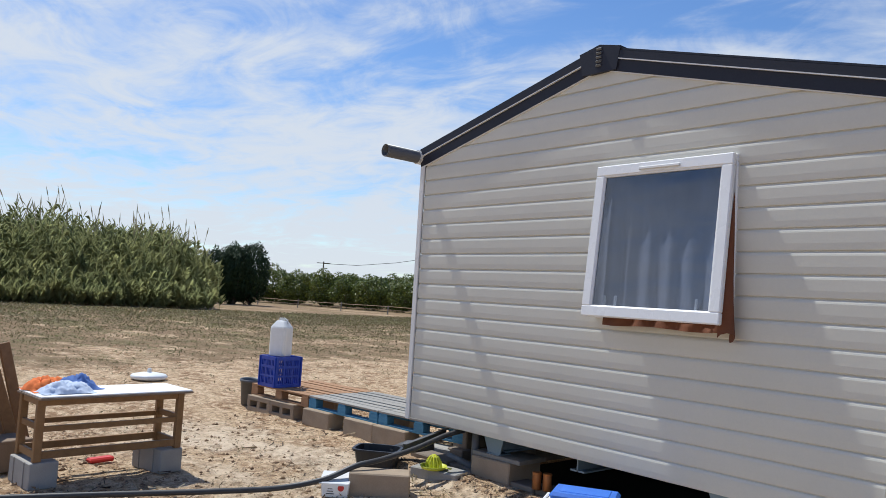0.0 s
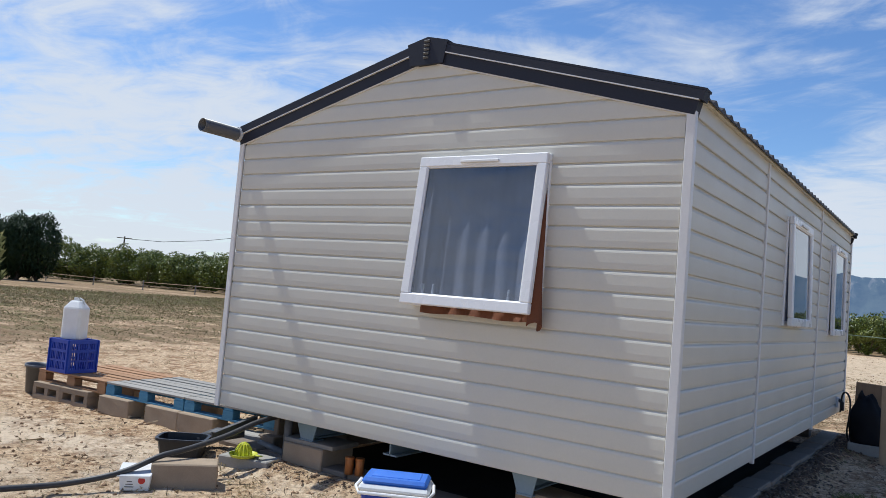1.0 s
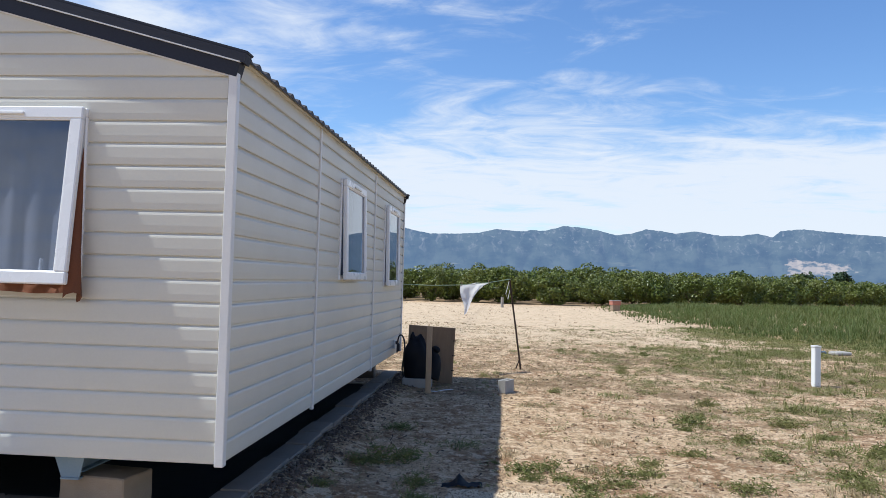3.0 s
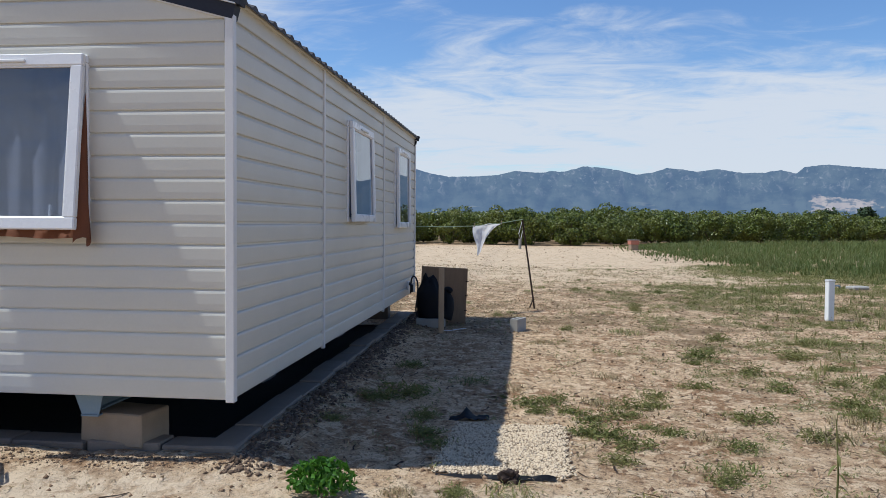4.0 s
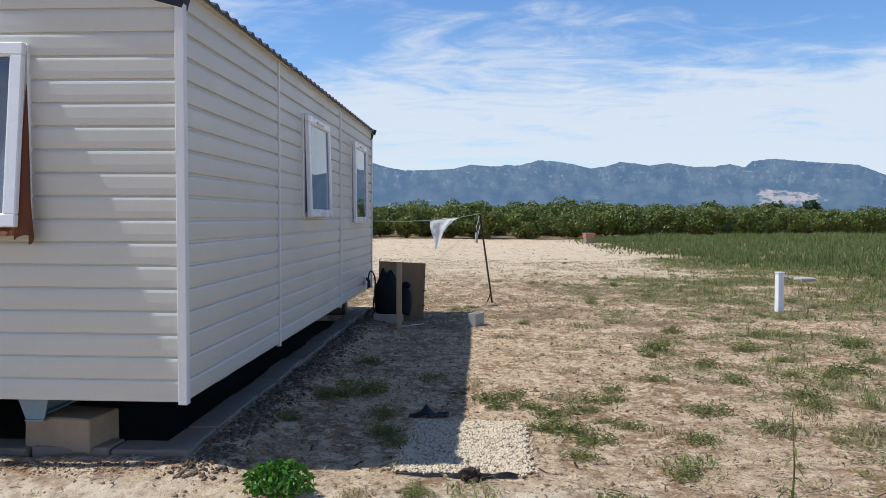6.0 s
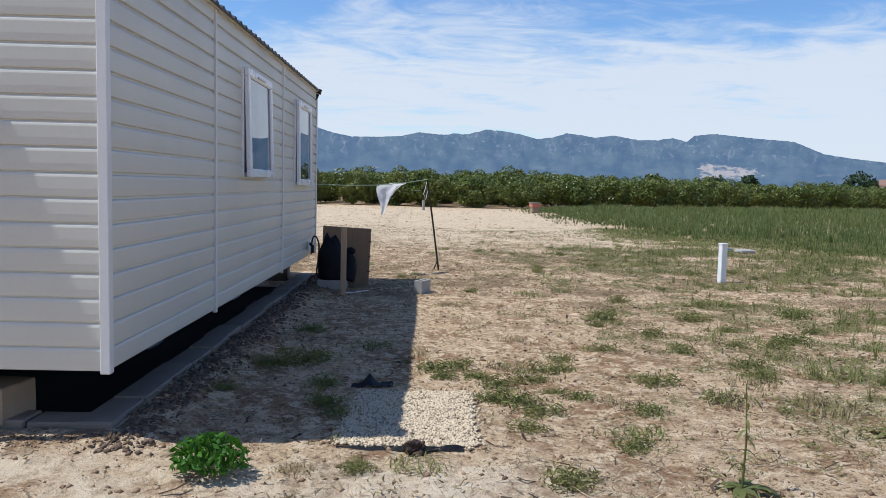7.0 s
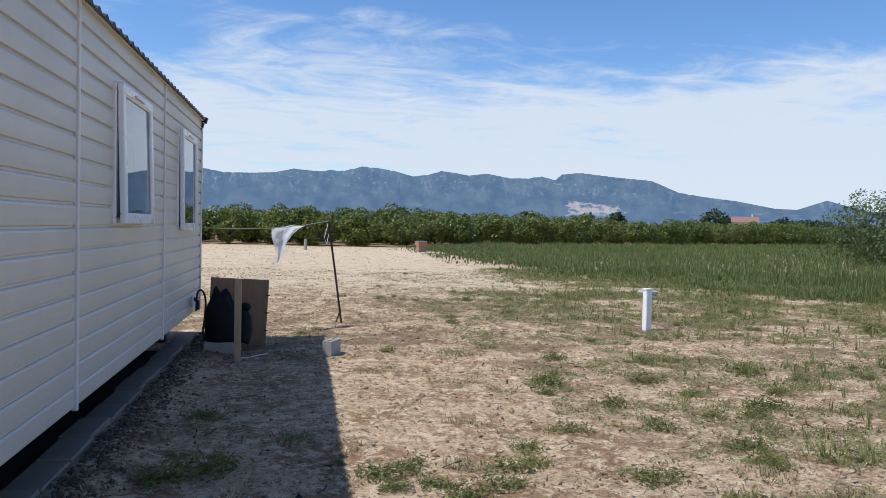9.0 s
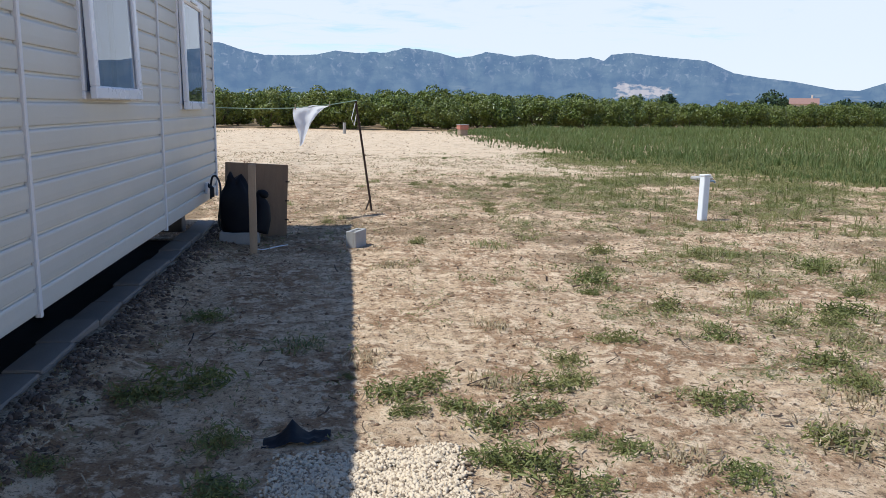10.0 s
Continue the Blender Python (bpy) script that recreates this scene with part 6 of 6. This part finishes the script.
# gravel patch
n = 13000
u, w = rs.uniform(0, 1, n), rs.uniform(0, 1, n)
gx = 1.26 + 0.04 * w + u * (0.80 - 0.02 * w) + 0.025 * rs.normal(size=n)
gy = 0.02 + (1.22 - 0.12 * (1 - u)) * w + 0.02 * rs.normal(size=n)
crumbs("gravel_patch", np.stack([gx, gy], 1), rs.uniform(0.3, 1.0, n) ** 1.6 * 0.012 + 0.005, M_GRAVEL, "patch of pale crushed gravel on the soil", 0.012)


def litter(name, n, xr, yr, lo, hi, material, label, power=1.4, thick=1.0):
    """Dry stalks lying about."""
    x, y = rs.uniform(*xr, n), yr[0] + (yr[1] - yr[0]) * rs.uniform(0, 1, n) ** power
    thin = np.array([growth_at(p, q)[0] for p, q in zip(x, y)])
    keep_ = (rs.uniform(0, 1, n) < 0.12 + 1.5 * thin ** 2) & ~((x > -4.3) & (x < 0.05) & (y > 0.0) & (y < 8)) & ~((x > 1.25) & (x < 2.1) & (y > 0.0) & (y < 1.27))
    x, y = x[keep_], y[keep_]
    n = len(x)
    a = rs.uniform(0, 6.28, n)
    l = rs.uniform(lo, hi, n)
    w = rs.uniform(0.0015, 0.004, n) * thick
    bend = rs.normal(size=n) * 0.25
    z = np.array([ground_z(p, q) for p, q in zip(x, y)])
    d = np.stack([np.cos(a), np.sin(a)], 1)
    s = np.stack([-np.sin(a), np.cos(a)], 1)
    def at(k, side, up):
        c = np.stack([x, y], 1) + d * (l * k)[:, None] + s * (bend * l * k * k * 4 + side * w)[:, None]
        return np.concatenate([c, (z + up)[:, None]], 1)
    lift = rs.uniform(0.004, 0.03, n)
    v = np.stack([at(-0.5, -1, 0.004), at(-0.5, 1, 0.006), at(0.0, 1, lift), at(0.0, -1, lift), at(0.5, 1, 0.006 + lift * rs.uniform(0, 1.6, n)), at(0.5, -1, 0.004 + lift)], 1).reshape(-1, 3)
    i = np.arange(n) * 6
    f = np.concatenate([np.stack([i, i + 1, i + 2, i + 3], 1), np.stack([i + 3, i + 2, i + 4, i + 5], 1)], 0)
    ob = new(name, raw(name, v, f, material))
    tagged(ob, label, "straw", kind="stuff")


def straw_material(name, a, b):
    n_ = Nodes(name)
    n_.colour(n_.mix(n_.island(), a, b))
    n_.gloss(0.9, 0, 0.2)
    return n_.m


M_STRAW = straw_material("dry_stalks", (0.06, 0.038, 0.024), (0.50, 0.39, 0.25))
M_TWIG = straw_material("dark_twigs", (0.035, 0.022, 0.015), (0.13, 0.085, 0.055))
litter("dry_stalks", 60000, (-7, 10), (-3.6, 14), 0.02, 0.10, M_STRAW, "dry brown stalks scattered over the soil")
litter("dark_twigs", 2600, (-6, 10), (-3.0, 12), 0.05, 0.22, M_TWIG, "short dark broken twigs lying on the soil", 1.4, 2.2)
litter("dry_twigs", 450, (-6, 9), (-3.0, 12), 0.12, 0.35, M_STRAW, "thin dry twigs lying on the soil")


def weed_mesh(seed_, r, h, n, material, bushy):
    rand = np.random.default_rng(seed_)
    a = rand.uniform(0, 6.28, n)
    q = rand.uniform(0, 1, n) ** 0.7 * r
    if bushy:
        # straggling lobes of uneven size and height
        ca, cq = rand.uniform(0, 6.28, 7), rand.uniform(0.1, 0.6, 7) * r
        cw, ch = rand.uniform(0.22, 0.40, 7) * r, rand.uniform(0.35, 1.3, 7) * h
        k = rand.integers(0, 7, n)
        px = cq[k] * np.cos(ca[k]) + np.clip(rand.normal(size=n), -1.4, 1.4) * cw[k]
        py = cq[k] * np.sin(ca[k]) + np.clip(rand.normal(size=n), -1.4, 1.4) * cw[k]
        p = np.stack([px, py, ch[k] * rand.uniform(0.05, 1.0, n) ** 1.4 + 0.008], 1)
        v, f = leaf_cloud(p, rand.uniform(0.5, 1.6, n) * 0.033, 0.25, rand, 0.1)
    else:
        p = np.stack([q * np.cos(a), q * np.sin(a), np.zeros(n)], 1)
        v, f = blades(rand, p, np.full(n, h), np.full(n, 0.010) * rand.uniform(0.5, 1.2, n), 1.5, 1, 0.9)
    return raw("weed", v, f, material)


LEAFY = [weed_mesh(200 + k, 0.19, 0.085, 400, M_WEED, True) for k in range(3)]
TUFTS = [weed_mesh(210 + k, 0.20, 0.10, 80, M_WEED, False) for k in range(3)]
DRY = [weed_mesh(220 + k, 0.16, 0.06, 90, M_GRASS_DRY, False) for k in range(2)]
PLANTS = [(1.22, 0.62, 1.0, 0), (1.10, 0.95, 1.2, 0), (1.05, 1.35, 1.1, 1), (2.75, 2.10, 1.3, 0), (2.95, 2.15, 1.1, 1), (3.85, 4.85, 1.7, 0), (3.63, 1.70, 1.4, 0), (2.25, 1.20, 1.2, 1), (2.45, 1.05, 1.5, 0),
          (0.75, 2.15, 1.9, 0), (0.55, 2.0, 1.2, 1), (1.85, 1.98, 1.3, 1), (2.1, 2.1, 1.1, 0), (5.45, 3.55, 1.8, 1), (4.95, 4.80, 1.6, 1), (5.65, 6.2, 1.7, 1), (2.78, 1.36, 0.8, 1), (5.2, 3.2, 1.4, 0), (5.2, 2.0, 1.8, 1),
          (3.0, 0.1, 1.1, 1), (2.55, -0.45, 1.3, 1), (1.75, -0.25, 1.0, 1), (1.45, -0.30, 0.9, 1), (4.4, 6.3, 1.4, 1), (3.2, 6.6, 1.3, 1), (4.2, 2.9, 1.3, 0), (6.3, 5.2, 1.9, 1), (0.62, 3.6, 1.2, 0), (0.35, 1.2, 0.9, 1),
          (2.35, 1.55, 1.3, 0), (2.6, 1.75, 1.2, 0), (2.2, 1.75, 1.0, 0), (2.9, 1.2, 1.1, 0), (2.6, 0.8, 1.2, 0), (3.4, 2.9, 1.4, 0), (3.0, 2.5, 1.1, 0), (3.3, 0.9, 1.0, 0), (4.0, 1.2, 1.3, 0),
          (4.6, 2.3, 1.4, 0), (4.2, 3.8, 1.3, 0), (1.9, 1.72, 0.9, 0), (2.45, 0.45, 1.0, 0)]
for k, (x, y, s, kind) in enumerate(PLANTS):
    ob = new("weed", (LEAFY if kind == 0 or k % 3 else TUFTS)[k % 3])
    ob.matrix_world = pose(x * 0.985, y * 0.94, ground_z(x * 0.985, y * 0.94) - 0.005, 0, 0, 67 * k) @ Matrix.Diagonal((s * 0.85, s * 0.85, s * 0.65, 1))
    tagged(ob, "low leafy green weed in dry soil" if kind == 0 or k % 3 else "spiky tuft of green weed in dry soil", "weed", "weeds")
for k, (x, y, s) in enumerate(((3.95, 1.15, 1.5), (4.3, 1.6, 1.2), (4.6, 0.9, 1.4), (3.1, 1.0, 0.9), (5.0, 2.6, 1.3), (2.6, 3.1, 0.9), (1.1, -0.35, 0.7), (2.0, 5.2, 1.0))):
    ob = new("dry_weed", DRY[k % 2])
    ob.matrix_world = pose(x, y, ground_z(x, y) - 0.005, 0, 0, 71 * k) @ Matrix.Diagonal((s, s, s * 1.2, 1))
    tagged(ob, "dead straw-brown weed clump on the soil", "weed", "dead weeds")
rp = random.Random(17)
tv, tf, dv, df, count, tk, dk = [], [], [], [], 0, 0, 0
while count < 700:
    x, y = rp.uniform(0.3, 15), rp.uniform(-2.5, 22)
    dens = growth_at(x, y)[1] + 0.03
    if (1.2 < x < 2.15 and -0.05 < y < 1.3) or rp.random() > dens or (x < 0.6 and y > -0.2):
        continue
    kind = rp.random()
    me = rp.choice(TUFTS) if kind < 0.34 else rp.choice(LEAFY) if kind < 0.68 else rp.choice(DRY)
    s = rp.uniform(0.3, 1.0)
    m = np.array(pose(x, y, ground_z(x, y) - 0.004, 0, 0, rp.uniform(0, 360)) @ Matrix.Diagonal((s, s, s * rp.uniform(0.6, 1.3), 1)))
    co = np.empty(len(me.vertices) * 3, dtype=np.float32)
    me.vertices.foreach_get("co", co)
    tri = np.empty(len(me.loops), dtype=np.int32)
    me.loops.foreach_get("vertex_index", tri)
    co = co.reshape(-1, 3) @ m[:3, :3].T + m[:3, 3]
    if kind >= 0.68:
        dv.append(co), df.append(tri.reshape(-1, 3) + dk)
        dk += len(co)
    else:
        tv.append(co), tf.append(tri.reshape(-1, 3) + tk)
        tk += len(co)
    count += 1
tagged(new("weed_tufts", raw("weed_tufts", np.concatenate(tv), np.concatenate(tf), M_WEED)), "scattered small green weed tufts on the soil", "weeds", kind="stuff")
tagged(new("dry_tufts", raw("dry_tufts", np.concatenate(dv), np.concatenate(df), M_GRASS_DRY)), "scattered straw-coloured weed tufts on the soil", "weeds", kind="stuff")


def ground_cover(name, n, xr, yr, which, material, label, seed_, size, per, tall, power=1.0):
    """Small leaves lying and standing in loose patches, denser where the soil carries growth."""
    rand = np.random.default_rng(seed_)
    x = rand.uniform(*xr, n)
    y = yr[0] + (yr[1] - yr[0]) * rand.uniform(0, 1, n) ** power
    k = np.array([growth_at(a, b)[which] ** 1.5 for a, b in zip(x, y)])
    ok = (rand.uniform(0, 1, n) < k * 1.3) & ~((x > 1.25) & (x < 2.1) & (y > 0.0) & (y < 1.27)) & ~((x > -4.5) & (x < 0.1) & (y > -0.05) & (y < 8.3))
    ok &= ~((x > -7.8) & (x < -3.9) & (y > 0.1) & (y < 2.0))
    x, y = x[ok], y[ok]
    base = np.repeat(on_ground(np.stack([x, y], 1)), per, 0)
    m_ = len(base)
    far = np.repeat(np.clip(np.hypot(x, y) / 14.0, 0.8, 3.0), per)
    p = base + np.stack([rand.normal(size=m_) * size * 1.5 * far ** 1.8, rand.normal(size=m_) * size * 1.5 * far ** 1.8, np.abs(rand.normal(size=m_)) * tall + 0.004], 1)
    v, f = leaf_cloud(p, rand.uniform(0.5, 1.4, m_) * size * far, 0.30, rand, -0.15, np.tile(np.array([[0.0, 0.0, 0.9]]), (m_, 1)))
    tagged(new(name, raw(name, v, f, material)), label, "weeds", kind="stuff")


ground_cover("yard_weeds", 48000, (0.2, 20), (-3, 24), 1, M_WEED, "low green weeds spreading in patches over the soil", 31, 0.036, 15, 0.024, 1.3)
ground_cover("yard_dry_growth", 34000, (-4, 13), (-3, 22), 0, M_GRASS_DRY, "matted dry growth on the soil", 32, 0.042, 7, 0.010, 1.3)
ground_cover("field_dry_growth", 30000, (-42, -5), (-9, 44), 0, M_FIELD, "matted brown growth over the open field", 33, 0.055, 5, 0.025)
ground_cover("field_weeds", 26000, (-42, -7), (-9, 44), 1, M_WEED, "sparse green weeds over the open field", 34, 0.032, 6, 0.022)

# taller thin weeds towards the grass
rw = np.random.default_rng(77)
tx, ty = rw.uniform(3.2, 17, 3400), -1.5 + 18 * rw.uniform(0, 1, 3400)
ok = np.array([rw.uniform() < growth_at(a, b)[1] * smooth01(a, 3.5, 8.0) for a, b in zip(tx, ty)])
base = on_ground(np.stack([tx[ok], ty[ok]], 1))
v, f = blades(rw, base, rw.uniform(0.2, 1.0, len(base)) ** 2 * 0.24 + 0.05, np.full(len(base), 0.007), 1.0, 9, 0.7)
tagged(new("tall_weeds", raw("tall_weeds", v, f, M_WEED)), "thin upright weeds thickening towards the grass", "weeds", kind="stuff")

# bright leafy weed at the shadow's edge
rand = np.random.default_rng(41)
n = 620
a, q = rand.uniform(0, 6.28, n), rand.uniform(0, 1, n) ** 0.6 * 0.23
hh = 0.23 * (1 - 0.45 * (q / 0.23) ** 2) * rand.uniform(0.2, 1.0, n)
v, f = leaf_cloud(np.stack([q * np.cos(a), q * np.sin(a) * 0.8, hh + 0.015], 1), rand.uniform(0.6, 1.3, n) * 0.058, 0.5, rand, -0.1)
ob = new("leafy_weed", raw("leafy_weed", v, f, M_WEED_BRIGHT))
ob.matrix_world = pose(0.68, -0.40, ground_z(0.68, -0.4)) @ Matrix.Scale(0.84, 4)
tagged(ob, "bright green leafy weed clump in the sun", "weed")


def thistle(m, h, seed_):
    """A single tall stalk with drooping leaves over a rosette."""
    rand_ = random.Random(seed_)
    t = thing("stalk_weed", "tall thin weed stalk with drooping leaves", "weed", m, "stalk weeds")
    bm_ = new_bm()
    tube(bm_, [(0, 0, 0), (0.01, 0.005, h * 0.5), (0.0, 0.02, h)], [0.006, 0.005, 0.003], 6)
    part("stem", bm_, M_WEED, t)
    for k in range(17):
        low = k < 8
        a_ = 2.4 * k + rand_.uniform(-0.3, 0.3)
        z_ = 0.02 if low else h * rand_.uniform(0.25, 0.92)
        l_ = rand_.uniform(0.13, 0.24) if low else rand_.uniform(0.05, 0.10)
        bm_ = new_bm()
        d_ = Vector((math.cos(a_), math.sin(a_), 0))
        s_ = Vector((-math.sin(a_), math.cos(a_), 0))
        g_ = []
        for j in range(6):
            q_ = j / 5
            c_ = d_ * l_ * q_ + Vector((0, 0, z_ + (0.5 * l_ * q_ - 0.75 * l_ * q_ * q_ if low else 0.25 * l_ * q_ - 1.1 * l_ * q_ * q_)))
            w_ = l_ * 0.15 * math.sin(math.pi * (0.08 + 0.9 * q_))
            g_.append((bm_.verts.new(c_ - s_ * w_), bm_.verts.new(c_ - Vector((0, 0, 0.15 * w_))), bm_.verts.new(c_ + s_ * w_)))
        for p_, r_ in zip(g_, g_[1:]):
            bm_.faces.new((p_[0], p_[1], r_[1], r_[0]))
            bm_.faces.new((p_[1], p_[2], r_[2], r_[1]))
        part("leaf", bm_, M_WEED, t)


thistle(pose(3.36, -0.48, ground_z(3.36, -0.48)), 0.55, 1)
thistle(pose(5.6, 1.2, ground_z(5.6, 1.2)), 0.42, 2)
thistle(pose(4.7, 0.4, ground_z(4.7, 0.4)), 0.30, 3)

# black membrane scraps round the gravel
bm = new_bm()
g = []
for j in range(9):
    row = []
    for i in range(13):
        u, q = i / 12, j / 8
        row.append(bm.verts.new((1.22 + 0.30 * u, 1.22 + 0.13 * q + 0.07 * u, 0.02 + 0.075 * max(0.0, 1 - abs(u - 0.42) / 0.2) * (0.3 + 0.7 * q) + 0.03 * abs(noise.noise((u * 6, q * 5, 3))))))
    g.append(row)
for a, b in zip(g, g[1:]):
    for k in range(12):
        bm.faces.new((a[k], a[k + 1], b[k + 1], b[k]))
solo("membrane_scrap", bm, M_SACK, "crumpled black plastic membrane beside the gravel", "plastic sheet", smooth=True)
for x0, y0, x1, y1 in ((1.27, -0.02, 1.98, 0.0),):
    bm = new_bm()
    g = []
    for i in range(17):
        u = i / 16
        c = Vector((x0 + (x1 - x0) * u, y0 + (y1 - y0) * u, 0.0))
        g.append([bm.verts.new(c + Vector((0, -0.02, 0.014))), bm.verts.new(c + Vector((0, 0.0, 0.035 + 0.02 * noise.noise((u * 6, y0, 1))))), bm.verts.new(c + Vector((0, 0.025, 0.016)))])
    for a, b in zip(g, g[1:]):
        for k in range(2):
            bm.faces.new((a[k], a[k + 1], b[k + 1], b[k]))
    solo("membrane_edge", bm, M_SACK, "black plastic membrane edge showing at the gravel", "plastic sheet", None, "membrane edges")
bm = new_bm()
bmesh.ops.create_icosphere(bm, subdivisions=4, radius=0.05)
for v_ in bm.verts:
    v_.co = Vector((v_.co.x * 1.2, v_.co.y, v_.co.z * 1.1)) * (1 + 0.7 * noise.noise(v_.co * 26) + 0.4 * noise.noise(v_.co * 70)) + Vector((0, 0, 0.025))
solo("peat_lump", bm, M_RUST, "dark brown lump of earth and roots", "clod", pose(1.72, -0.05, 0.0))
